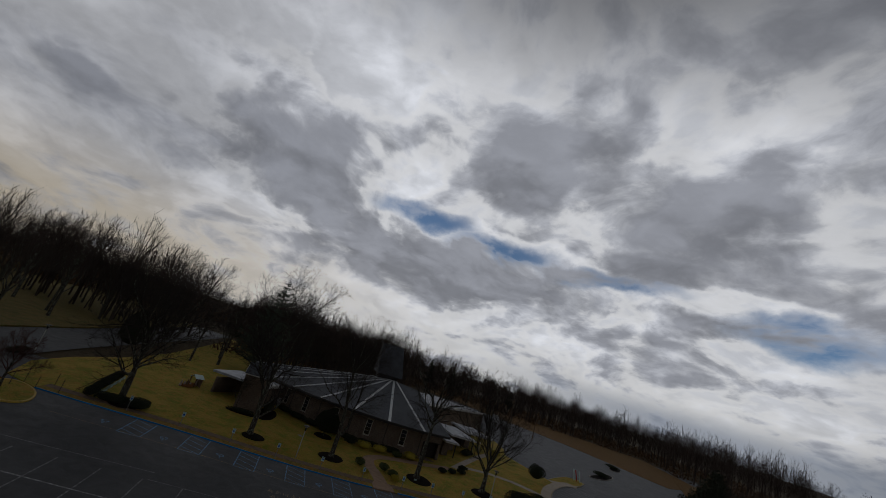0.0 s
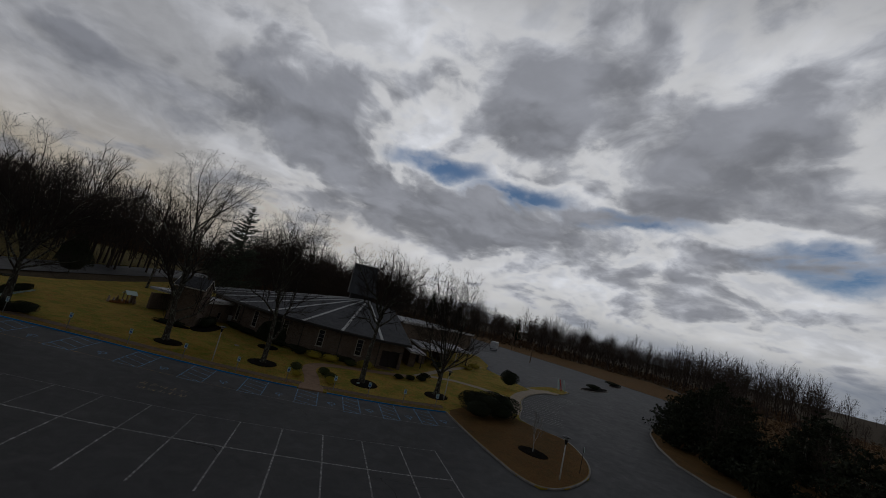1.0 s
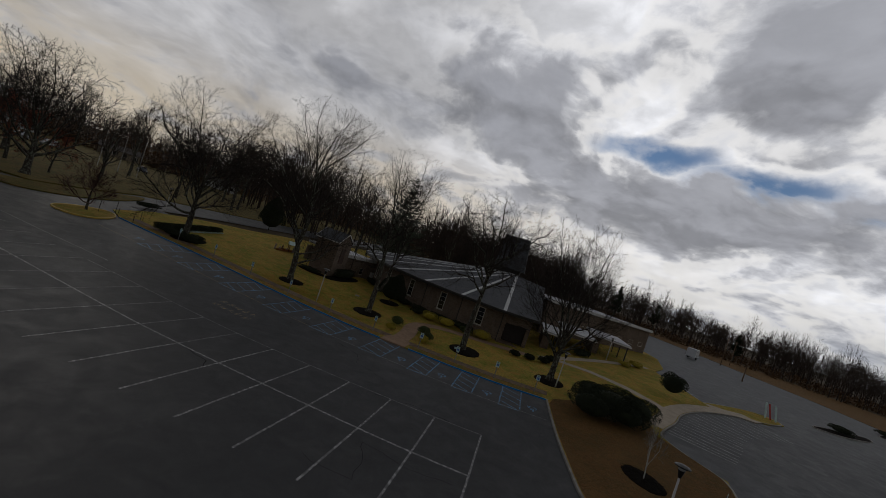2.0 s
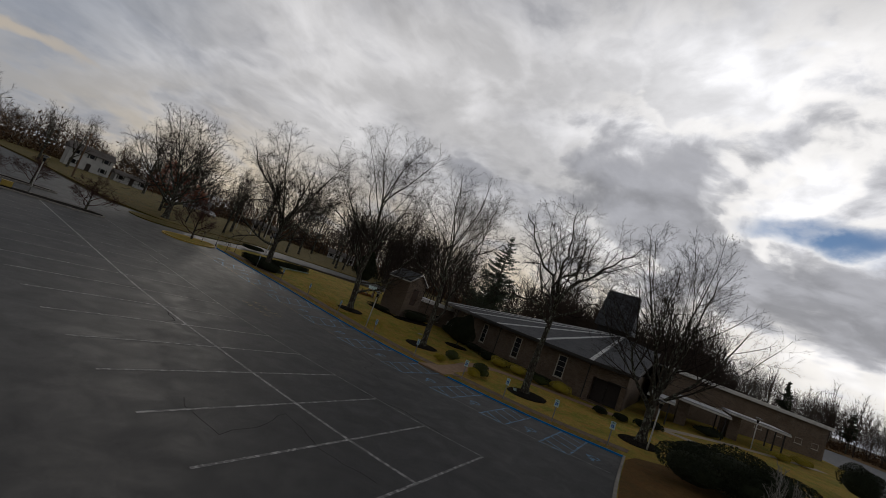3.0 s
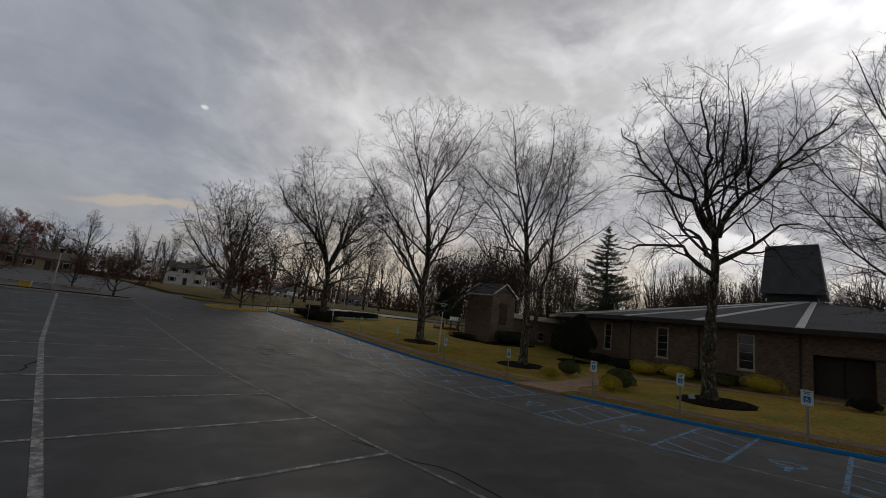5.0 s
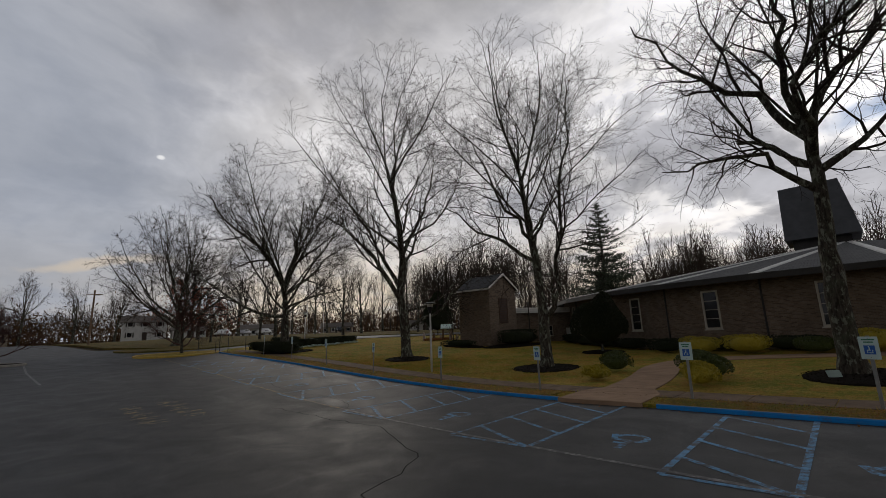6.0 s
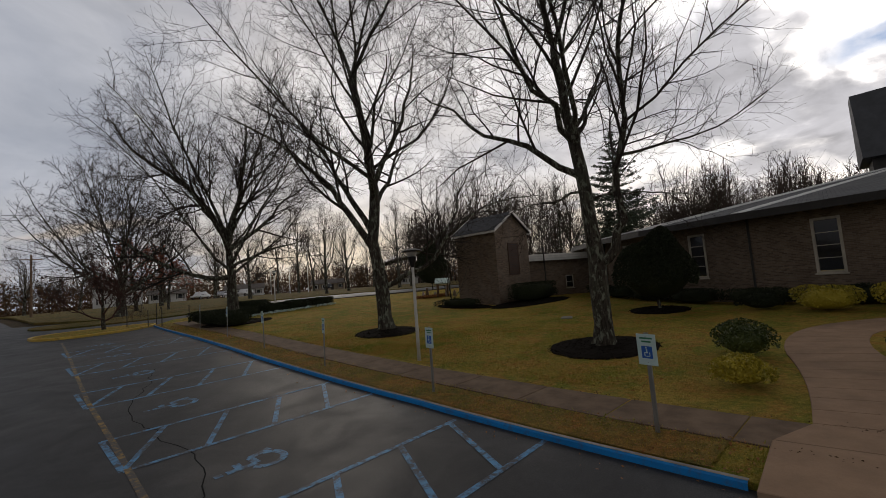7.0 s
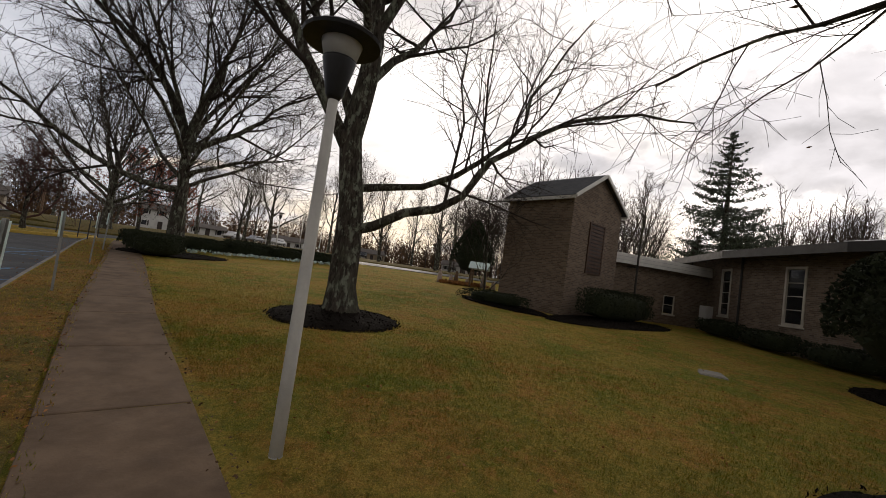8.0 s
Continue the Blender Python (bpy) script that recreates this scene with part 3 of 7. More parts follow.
GAP = (8.6, 11.0)
for y0, y1 in ((GAP[1], 60), (-60, GAP[0])):
    kerb = ribbon("kerb", cut_line(KERB_LINE, y0, y1), 0.05, 0, KERB_BLUE, height=0.10)
    tagged(kerb, "concrete kerb with a bright blue painted face, chipped", "kerb", kind="structure")
    ribbon("kerb_top", strip_side(cut_line(KERB_LINE, y0, y1), 0.012), 0.037, 0.104, KERB, kerb, label="bare worn concrete top")
kerb = ribbon("kerb", rounded(POINT, 2, False) + rounded(DROP, 2, False)[1:], 0.08, 0, KERB, height=0.105)
tagged(kerb, "pale concrete kerb round the grass point", "kerb", kind="structure")


dry = patch("dry_verge", strip_side(resample(rounded(POINT, 2, False), 0.8), 0.1)[1:-1] + [(16.0, -12.1), (19.5, -12.4), (21.0, -9.0), (18.0, -6.0), (16.6, -4.4)], 1.5, LAWN_UP + 0.024, DRY_GRASS)
tagged(dry, "brown dry grass on the kerbed point", "grass", kind="structure")

for y0, y1 in ((GAP[1], 60), (-60, GAP[0])):
    q = cut_line(KERB_LINE, y0, y1)[::2]
    verge = patch("verge", strip_side(q, 0.09) + strip_side(q, 1.05)[::-1], 0.7, LAWN_UP + 0.018, VERGE_GRASS)
    tagged(verge, "narrow brown grass verge strewn with leaves", "verge", kind="structure")

# the far side of the entrance road, a wooded verge
woodside = [(4.0, -24.8), (5.8, -25.3), (8.8, -25.9), (14.9, -29.2), (21.0, -33.5), (27.0, -39.5), (33.0, -50.0), (60.0, -80.0), (95.0, -112.0), (95.0, -200.0), (-60.0, -200.0), (-60.0, -40.0), (-12.0, -29.0)]
side = patch("woodside_verge", woodside, 5.0, 0.12, DRY_GRASS, 0.2)
tagged(side, "brown grass verge below the roadside trees", "verge", kind="structure")
kerb = ribbon("kerb", [(-12.0, -29.0)] + woodside[:8], 0.08, 0, KERB, height=0.15)
tagged(kerb, "pale concrete kerb along the entrance road", "kerb", kind="structure")
# dry grass strip beyond the back lot
strip = patch("field_strip", [(70.0, -84.0), (110.0, -78.0), (150.0, -62.0), (185.0, -45.0), (240.0, -60.0), (150.0, -150.0), (88.0, -118.0)], 8.0, 0.06, DRY_GRASS, 0.2)
tagged(strip, "tawny rough grass between paving and woods", "grass", kind="structure")
# street side to the north
north = patch("north_green", [(34.0, 61.5), (60.0, 60.5), (150.0, 62.5), (220.0, 120.0), (160.0, 240.0), (10.0, 240.0), (9.5, 150.0), (13.5, 66.0), (18.0, 58.5), (24.0, 59.0)], 8.0, 0.10, THIN_LAWN, 0.2)
tagged(north, "tawny open lawn with scattered trees", "lawn", kind="structure")
far = patch("far_green", [(-200.0, 64.0), (-60.0, 66.5), (-7.0, 68.0), (-3.0, 150.0), (-10.0, 240.0), (-220.0, 240.0)], 10.0, 0.10, THIN_LAWN, 0.2)
tagged(far, "green lawns along the street", "lawn", kind="structure")
inner = patch("tree_island", rounded([(12.5, 53.2), (17.0, 52.4), (24.0, 53.5), (31.4, 57.2), (33.8, 59.6), (27.0, 58.6), (20.0, 57.6), (13.0, 58.5)], 2), 1.5, 0.12, THIN_LAWN, 0.2)
tagged(inner, "kerbed grass island under old trees", "island", kind="structure")


def kerbed_island(name, outline, fill, label, kerb_label, painted=KERB):
    line = rounded(outline, 2)
    ob = patch(name, line, 0.9, 0.11, fill, 0.2, 0.015)
    tagged(ob, label, "island", kind="structure")
    k = ribbon("kerb", line, 0.08, 0, painted, height=0.14, closed=True, step=0.6)
    tagged(k, kerb_label, "kerb", kind="structure")


kerbed_island("parking_island", [(12.3, 46.2), (12.6, 43.6), (14.5, 43.0), (17.6, 44.2), (19.3, 46.6), (18.0, 48.0), (14.5, 47.8)], GRASS, "small grass island with a bare tree", "yellow-painted concrete kerb round the island", KERB_YELLOW)
kerbed_island("parking_island", [(6.6, 44.6), (5.6, 43.2), (0.0, 44.2), (-6.0, 45.4), (-16.0, 46.4), (-16.2, 47.8), (-6.0, 46.9), (2.0, 46.0), (5.8, 45.8)], MULCH, "long narrow mulched parking island", "pale concrete kerb round the island")
kerbed_island("parking_island", [(4.8, 53.2), (4.2, 51.8), (-4.0, 53.0), (-16.0, 54.6), (-16.0, 56.0), (-4.0, 54.5), (3.0, 53.8)], MULCH, "long narrow mulched parking island", "pale concrete kerb round the island")
kerbed_island("traffic_island", [(50.0, -42.0), (53.0, -44.0), (60.0, -53.5), (62.5, -57.0), (59.0, -56.0), (51.0, -46.5)], MULCH, "mulched traffic island with a low shrub", "pale concrete kerb round the island")
kerbed_island("traffic_island", [(72.0, -66.0), (76.0, -68.0), (84.0, -76.0), (80.0, -76.0), (73.0, -69.5)], MULCH, "mulched traffic island", "pale concrete kerb round the island")

# ---- sidewalk of separate slabs along the kerb, and the path to the door ----
def slab_path(name, left, right, length, up, label, material=CONCRETE):
    """Flags between two sides of a path, each a slab of its own with a recessed joint."""
    e = new(name)
    tagged(e, label, "sidewalk", kind="structure")
    n = len(left)
    for i in range(n - 1):
        a, b, c, d = left[i], right[i], right[i + 1], left[i + 1]
        cx, cy = (a[0] + b[0] + c[0] + d[0]) / 4, (a[1] + b[1] + c[1] + d[1]) / 4
        bm = bmesh.new()
        q = []
        for px, py in (a, b, c, d):
            m = math.hypot(px - cx, py - cy)
            s = 1 - 0.012 / m
            q.append((cx + (px - cx) * s, cy + (py - cy) * s))
        lo = [bm.verts.new((x, y, land(x, y) - 0.05)) for x, y in q]
        hi = [bm.verts.new((x, y, land(x, y) + up - 0.008)) for x, y in q]
        s = 0.985
        top = [bm.verts.new((cx + (x - cx) * s, cy + (y - cy) * s, land(x, y) + up)) for x, y in q]
        bm.faces.new(top)
        for k in range(4):
            j = (k + 1) % 4
            bm.faces.new((hi[k], hi[j], top[j], top[k]))
            bm.faces.new((lo[k], lo[j], hi[j], hi[k]))
        bm.normal_update()
        bm.faces.ensure_lookup_table()
        if bm.faces[0].normal.z < 0:
            bmesh.ops.reverse_faces(bm, faces=bm.faces)
        part("slab", bm, material, e)
    return e


line = resample(KERB_LINE, 1.5)
slab_path("sidewalk", strip_side(line, 1.08), strip_side(line, 2.2), 1.5, LAWN_UP + 0.02, "brown-grey concrete sidewalk with worn joints")
walk_mid = resample(rounded([(16.55, 9.8), (19.4, 9.8), (22.0, 10.0), (25.0, 10.6), (27.6, 10.2), (29.2, 8.0), (29.9, 4.0), (30.2, 0.0), (30.4, -2.6)], 2, False), 1.2)
wide = [1.2 if i < 2 else 0.8 for i in range(len(walk_mid))]
slab_path("door_path", [(a[0] + (m[0] - a[0]) * wide[i] / 1.0, a[1] + (m[1] - a[1]) * wide[i]) for i, (a, m) in enumerate(zip(walk_mid, strip_side(walk_mid, 1.0)))],
          [(a[0] + (m[0] - a[0]) * wide[i], a[1] + (m[1] - a[1]) * wide[i]) for i, (a, m) in enumerate(zip(walk_mid, strip_side(walk_mid, -1.0)))], 1.2, LAWN_UP + 0.026, "tan concrete path that bends to the church door", TAN_CONCRETE)
walk_two = resample([(32.4, -5.4), (31.6, -9.2), (29.4, -12.4), (26.8, -14.4), (24.9, -15.4)], 1.4)
slab_path("south_path", strip_side(walk_two, 0.6), strip_side(walk_two, -0.6), 1.4, LAWN_UP + 0.02, "pale concrete path across the lawn", PALE_CONCRETE)
walk_three = resample([(31.2, -3.6), (36.0, -7.4), (41.0, -11.5), (46.0, -16.0), (50.0, -19.8)], 1.6)
slab_path("wing_path", strip_side(walk_three, 0.6), strip_side(walk_three, -0.6), 1.6, LAWN_UP + 0.02, "pale concrete path along the wing", PALE_CONCRETE)
drop_in = rounded(DROP, 2, False)
dl = [p for p in drop_in if 18.0 < p[0] < 37.0 and p[1] > -30]
slab_path("dropoff_walk", strip_side(resample(dl, 1.6), 0.1), strip_side(resample(dl, 1.6), 1.6), 1.6, LAWN_UP + 0.02, "pale curved sidewalk at the drop-off", PALE_CONCRETE)

# ---- painted lines ----
def paint(name, segments, half, material, label, up=0.006):
    verts, faces = [], []
    for a, b in segments:
        q = resample([a, b], 1.2)
        dx, dy = b[0] - a[0], b[1] - a[1]
        m = math.hypot(dx, dy)
        ox, oy = -dy / m * half, dx / m * half
        k = len(verts)
        for x, y in q:
            for s in (-1, 1):
                verts.append((x + ox * s, y + oy * s, land(x + ox * s, y + oy * s) + up))
        for i in range(len(q) - 1):
            faces.append((k + 2 * i, k + 2 * i + 1, k + 2 * i + 3, k + 2 * i + 2)[::-1])
    ob = new(name, mesh_of(name, verts, faces, material))
    tagged(ob, label, "road marking", kind="structure")
    return ob


BAY = 2.75
for k in range(0, 16):
    tilt = 0.02 * k
    paint("bay_line", [((-5.1, k * BAY), (0.0 + tilt, k * BAY))], 0.05, WHITE_PAINT if k < 9 else FAINT_PAINT, "worn white parking bay line")
    paint("bay_line", [((0.0 + tilt, k * BAY), (4.85, k * BAY + 0.04))], 0.05, FAINT_PAINT if k > 5 else WHITE_PAINT, "faded white parking bay line")
paint("spine_line", [((0.0, 0.0), (0.3, 20.0)), ((0.3, 20.0), (1.3, 43.6))], 0.07, WHITE_PAINT, "long white line down the parking rows")
paint("seam_line", [((4.85, 0.0), (4.95, 30.0))], 0.045, FAINT_PAINT, "faint pale pavement seam")
for k in range(0, 12):
    paint("bay_line", [((-19.6, k * BAY), (-14.6, k * BAY))], 0.05, FAINT_PAINT, "faded white parking bay line")
    paint("bay_line", [((-14.6, k * BAY), (-9.8, k * BAY))], 0.05, FAINT_PAINT, "faded white parking bay line") if k > 8 else None
paint("aisle_line", [((6.3, 45.0), (6.2, 37.0)), ((6.2, 37.0), (6.4, 30.0))], 0.05, FAINT_PAINT, "faded white aisle line")


def kerb_x(y):
    for (ax, ay), (bx, by) in zip(KERB_LINE, KERB_LINE[1:]):
        if by <= y <= ay:
            return ax + (bx - ax) * (y - ay) / (by - ay)
    return KERB_LINE[-1][0]


SIGN_Y = [-2.83, 0.57, 4.2, 7.68, 12.3, 17.02, 21.87, 26.7, 31.9, 37.1]
DEEP = 4.8
front = [(kerb_x(y) - DEEP, y) for y in (-3.8, 0, 4, 8, 12, 16)]
paint("stall_front_line", list(zip(front, front[1:])), 0.05, FAINT_PAINT, "faded line along the accessible stalls")
front = [(kerb_x(y) - DEEP, y) for y in (16, 20, 24, 28, 32, 36, 41)]
paint("stall_front_line", list(zip(front, front[1:])), 0.05, YELLOW_PAINT, "worn yellow line along the accessible stalls")


def hatch(y0, y1):
    """A blue aisle with slanting bars between two stalls."""
    k = kerb_x((y0 + y1) / 2) - 0.12
    segs = [((k, y0), (k - DEEP, y0)), ((k, y1), (k - DEEP, y1)), ((k - DEEP, y0), (k - DEEP, y1))]
    n = 4
    for i in range(n):
        x = k - DEEP * (i + 0.15) / n
        segs.append(((x, y1), (x - DEEP / n * 0.85, y0)))
    paint("access_aisle", segs, 0.05, BLUE_PAINT, "blue hatched access aisle, paint worn")


for a, b in zip(SIGN_Y, SIGN_Y[1:]):
    m, h = (a + b) / 2, 0.75 if b < 8 else 0.95
    hatch(m - h, m + h)


def chair_symbol(x, y, s):
    """The accessible mark on the asphalt: head, seat and wheel in blue strokes."""
    pts = [((0.0, 0.75), (0.0, 0.15)), ((0.0, 0.15), (0.38, 0.15)), ((0.38, 0.15), (0.55, -0.35)), ((0.0, 0.48), (0.3, 0.48)), ((-0.08, 0.9), (0.08, 0.9))]
    w = [(0.05 - 0.38 * math.cos(a), -0.05 - 0.38 * math.sin(a)) for a in [radians(q) for q in range(-60, 170, 28)]]
    pts += list(zip(w, w[1:]))
    paint("accessible_mark", [((x + b * s * -1, y + a * s), (x + d * s * -1, y + c * s)) for (a, b), (c, d) in pts], 0.06, BLUE_PAINT, "blue painted accessible parking mark", 0.005)


for y in SIGN_Y:
    chair_symbol(kerb_x(y) - 3.3, y, 0.75)

# faded yellow word on the aisle, too worn to read
rnd = random.Random(77)
bars = []
for row in range(2):
    for i in range(5):
        x0, y0 = 7.7 + row * 1.1, 21.4 - i * 0.68 + row * 0.25
        for k in range(3):
            y = y0 - k * 0.18 + rnd.uniform(-0.04, 0.04)
            bars.append(((x0 + rnd.uniform(0, 0.25), y), (x0 + rnd.uniform(0.45, 0.8), y + rnd.uniform(-0.08, 0.08))))
        bars.append(((x0 + rnd.uniform(0.1, 0.6), y0), (x0 + rnd.uniform(0.1, 0.6), y0 - 0.4)))
paint("worn_lettering", bars, 0.045, WORN_YELLOW, "worn yellow lettering on the asphalt")
# bays of the drop-off
arc = resample(rounded(DROP, 2, False), 2.6)
arc = [p for p in arc if 18.2 < p[0] < 36.5 and p[1] > -29]
inner_side = strip_side(arc, -4.9)
paint("bay_line", list(zip(strip_side(arc, -0.15), inner_side)), 0.055, WHITE_PAINT, "faded white drop-off bay line", 0.03)
rows = [((60 + i * 2.9, -40 + i * 0.2), (63.5 + i * 2.9, -45 + i * 0.2)) for i in range(16)] + [((84 + i * 2.9, -60 + i * 1.4), (87 + i * 2.9, -66 + i * 1.4)) for i in range(20)]
paint("bay_line", rows, 0.05, FAINT_PAINT, "faded white bay lines on the back lot", 0.05)

# dark sealed cracks
def crack(pts, half, seed):
    rnd = random.Random(seed)
    fine = resample(pts, 0.35)
    fine = [(x + rnd.uniform(-0.09, 0.09), y + rnd.uniform(-0.09, 0.09)) for x, y in fine]
    paint("sealed_crack", list(zip(fine, fine[1:])), half, TAR, "dark sealed crack in the asphalt", 0.003)


crack([(0.3, 16.6), (0.2, 15.9), (-0.2, 14.3), (-0.9, 13.6)], 0.022, 1)
crack([(-3.6, 6.2), (-3.8, 5.4), (-3.7, 4.0), (-2.4, 4.2), (-0.9, 4.8), (-1.0, 3.8), (-1.5, 2.6), (-1.2, 0.5)], 0.009, 2)
crack([(4.7, 6.5), (5.2, 4.2), (5.0, 2.0)], 0.018, 3)
crack([(7.5, 7.0), (8.6, 9.5), (10.2, 10.2), (11.5, 13.0), (11.2, 18.0)], 0.010, 4)
crack([(12.2, 15.0), (13.4, 17.6), (13.1, 22.0), (14.8, 27.0)], 0.010, 5)


# ---- the round brick church ----
CX, CY, R_EAVE, Z_EAVE, PITCH = 60.0, 3.0, 27.7, 4.45, 0.17
R_WALL = 26.8
STEP = 11.72
ANGLES = [182.0 - STEP * i for i in range(0, 9)]
CUT_Y = -2.3
Z_FLOOR = 0.55


def ring(a, r):
    return CX + r * math.cos(radians(a)), CY + r * math.sin(radians(a))


def cone_z(x, y):
    return Z_EAVE + (R_EAVE - math.hypot(x - CX, y - CY)) * PITCH


def wall_with_hole(name, a, b, z0, z1, hole, thick, material, parent, label=""):
    """An upright wall from a to b (outside on the right hand of a to b) with one opening: (from, to, sill, head) along it."""
    ax, ay = a
    dx, dy = b[0] - ax, b[1] - ay
    m = math.hypot(dx, dy)
    dx, dy = dx / m, dy / m
    nx, ny = dy, -dx
    bm = bmesh.new()

    def slab(u0, u1, h0, h1):
        if u1 - u0 < 0.01 or h1 - h0 < 0.01:
            return
        c = []
        for u, o in ((u0, 0), (u1, 0), (u1, -thick), (u0, -thick)):
            c.append((ax + dx * u + nx * o, ay + dy * u + ny * o))
        lo = [bm.verts.new((x, y, h0)) for x, y in c]
        hi = [bm.verts.new((x, y, h1)) for x, y in c]
        bm.faces.new(lo[::-1])
        bm.faces.new(hi)
        for i in range(4):
            j = (i + 1) % 4
            bm.faces.new((lo[i], lo[j], hi[j], hi[i]))

    if hole:
        u0, u1, h0, h1 = hole

        def corners(p0, p1, q0, q1, o):
            return [bm.verts.new((ax + dx * u + nx * o, ay + dy * u + ny * o, h)) for u, h in ((p0, q0), (p1, q0), (p1, q1), (p0, q1))]

        fo, fi, bo, bi = corners(0, m, z0, z1, 0), corners(u0, u1, h0, h1, 0), corners(0, m, z0, z1, -thick), corners(u0, u1, h0, h1, -thick)
        for i in range(4):
            j = (i + 1) % 4
            bm.faces.new((fo[i], fo[j], fi[j], fi[i]))
            bm.faces.new((bo[j], bo[i], bi[i], bi[j]))
            bm.faces.new((fo[j], fo[i], bo[i], bo[j]))
            bm.faces.new((fi[i], fi[j], bi[j], bi[i]))
    else:
        slab(0, m, z0, z1)
    bmesh.ops.recalc_face_normals(bm, faces=bm.faces)
    return part(name, bm, material, parent, label, uv=True)


def window_in(parent, a, b, u0, u1, h0, h1, rows, frame_w=0.11, name="window", cols=1, deep=0.10):
    """A framed window set back in a wall from a to b: frame, bars and panes."""
    ax, ay = a
    dx, dy = b[0] - ax, b[1] - ay
    m = math.hypot(dx, dy)
    rz = math.degrees(math.atan2(dy, dx))
    w = base(name, ax + dx / m * u0, ay + dy / m * u0, 0, rz)
    w.parent = parent
    w.matrix_basis = parent.matrix_basis.inverted() @ w.matrix_basis
    wd = u1 - u0
    f, y0, y1 = frame_w, -0.03, deep
    bm = bmesh.new()
    for x0, x1, za, zb in ((0, f, h0, h1), (wd - f, wd, h0, h1), (f, wd - f, h0, h0 + f), (f, wd - f, h1 - f, h1)):
        add_box(bm, x0, x1, y0, y1, za, zb, 0.008)
    part("window_frame", bm, FRAME, w, "pale tan painted window frame")
    for i in range(1, rows):
        z = h0 + f + (h1 - h0 - 2 * f) * i / rows
        part("glazing_bar", box(f, wd - f, 0.03, 0.07, z - 0.015, z + 0.015), FRAME, w)
    for i in range(rows):
        za = h0 + f + (h1 - h0 - 2 * f) * i / rows
        zb = h0 + f + (h1 - h0 - 2 * f) * (i + 1) / rows
        part("pane", box(f, wd - f, 0.045, 0.055, za + 0.015, zb - 0.015), GLASS, w)
    part("window_sill", box(-0.05, wd + 0.05, -0.08, deep, h0 - 0.06, h0, 0.01), FRAME, w)
    return w


church = base("church", CX, CY, Z_FLOOR)
tagged(church, "round brown-brick church, shallow grey shingle roof, dark central tower", "church")


def local(parent, ob):
    ob.matrix_basis = parent.matrix_basis.inverted() @ ob.matrix_basis
    return ob


for i, (a, b) in enumerate(zip(ANGLES, ANGLES[1:])):
    p, q = ring(a, R_WALL), ring(b, R_WALL)
    length = math.dist(p, q)
    # outside lies away from the centre
    mid = length / 2 + (1.3 if i == 4 else 0.0)
    w0, w1 = mid - 0.48, mid + 0.48
    hole = (w0, w1, 1.55, 3.85)
    local(church, wall_with_hole("wall", q, p, Z_FLOOR - 0.6, Z_EAVE + 0.02, hole, 0.3, BRICK_DARK, church))
    window_in(church, q, p, w0, w1, 1.55, 3.85, 4, 0.10)
    # downpipe at each corner
    x, y = ring(a, R_WALL + 0.06)
    local(church, part("downpipe", lathe([(0.05, 0.0), (0.05, Z_EAVE - 0.6)], 8, x, y, 0.6), FASCIA, church))
# south wall on the cut, in which the entrance stands
A0 = ring(ANGLES[0], R_WALL)
corner = (33.75, CUT_Y + 0.75)
local(church, wall_with_hole("wall", A0, corner, Z_FLOOR - 0.6, Z_EAVE + 0.1, (0.55, 3.2, 0.5, 3.05), 0.3, BRICK_DARK, church))
local(church, wall_with_hole("wall", corner, (58.0, CUT_Y + 0.75), Z_FLOOR - 0.4, Z_EAVE - 0.1, None, 0.3, BRICK_DARK, church))
bm = bmesh.new()
for i in range(2):
    add_box(bm, 34.6 + 0.02, 34.72, -1.1 + i * 1.35, 0.17 + i * 1.35, 0.72, 2.95, 0.01)
local(church, part("door", bm, DOOR, church, "dark double entrance door in a deep porch"))
local(church, part("porch_floor", box(32.4, 34.6, -1.4, 2.0, 0.35, 0.72, 0.02), CONCRETE, church))
local(church, part("porch_back", box(34.75, 34.9, -1.5, 2.2, 0.7, 4.0), DOOR, church))
local(church, part("porch_side", box(33.9, 34.75, -1.55, -1.4, 0.7, 3.4), BRICK_DARK, church, uv=True))
local(church, part("porch_side", box(33.6, 34.75, 1.55, 1.7, 0.7, 3.4), BRICK_DARK, church, uv=True))
local(church, part("porch_soffit", box(33.5, 34.75, -1.5, 1.7, 3.05, 3.15), FASCIA, church))

# roof: one facet between each pair of battens, clipped on the south side
R_TOP = 2.4
roof = base("roof", CX, CY, Z_EAVE)
roof.parent = church
local(church, roof)


def rib_z(r):
    return Z_EAVE + (R_EAVE - r) * PITCH


def roof_facet(a, b):
    p, q = ring(a, R_EAVE), ring(b, R_EAVE)
    s, t = ring(a, R_TOP), ring(b, R_TOP)
    pts = [(*q, Z_EAVE), (*p, Z_EAVE), (*s, rib_z(R_TOP)), (*t, rib_z(R_TOP))]
    bm = bmesh.new()
    top = [bm.verts.new(v) for v in pts]
    f = bm.faces.new(top)
    low = [bm.verts.new((x, y, z - 0.22)) for x, y, z in pts]
    bm.faces.new(low[::-1])
    for i in range(4):
        j = (i + 1) % 4
        bm.faces.new((top[j], top[i], low[i], low[j]))
    bmesh.ops.recalc_face_normals(bm, faces=bm.faces)
    return bm


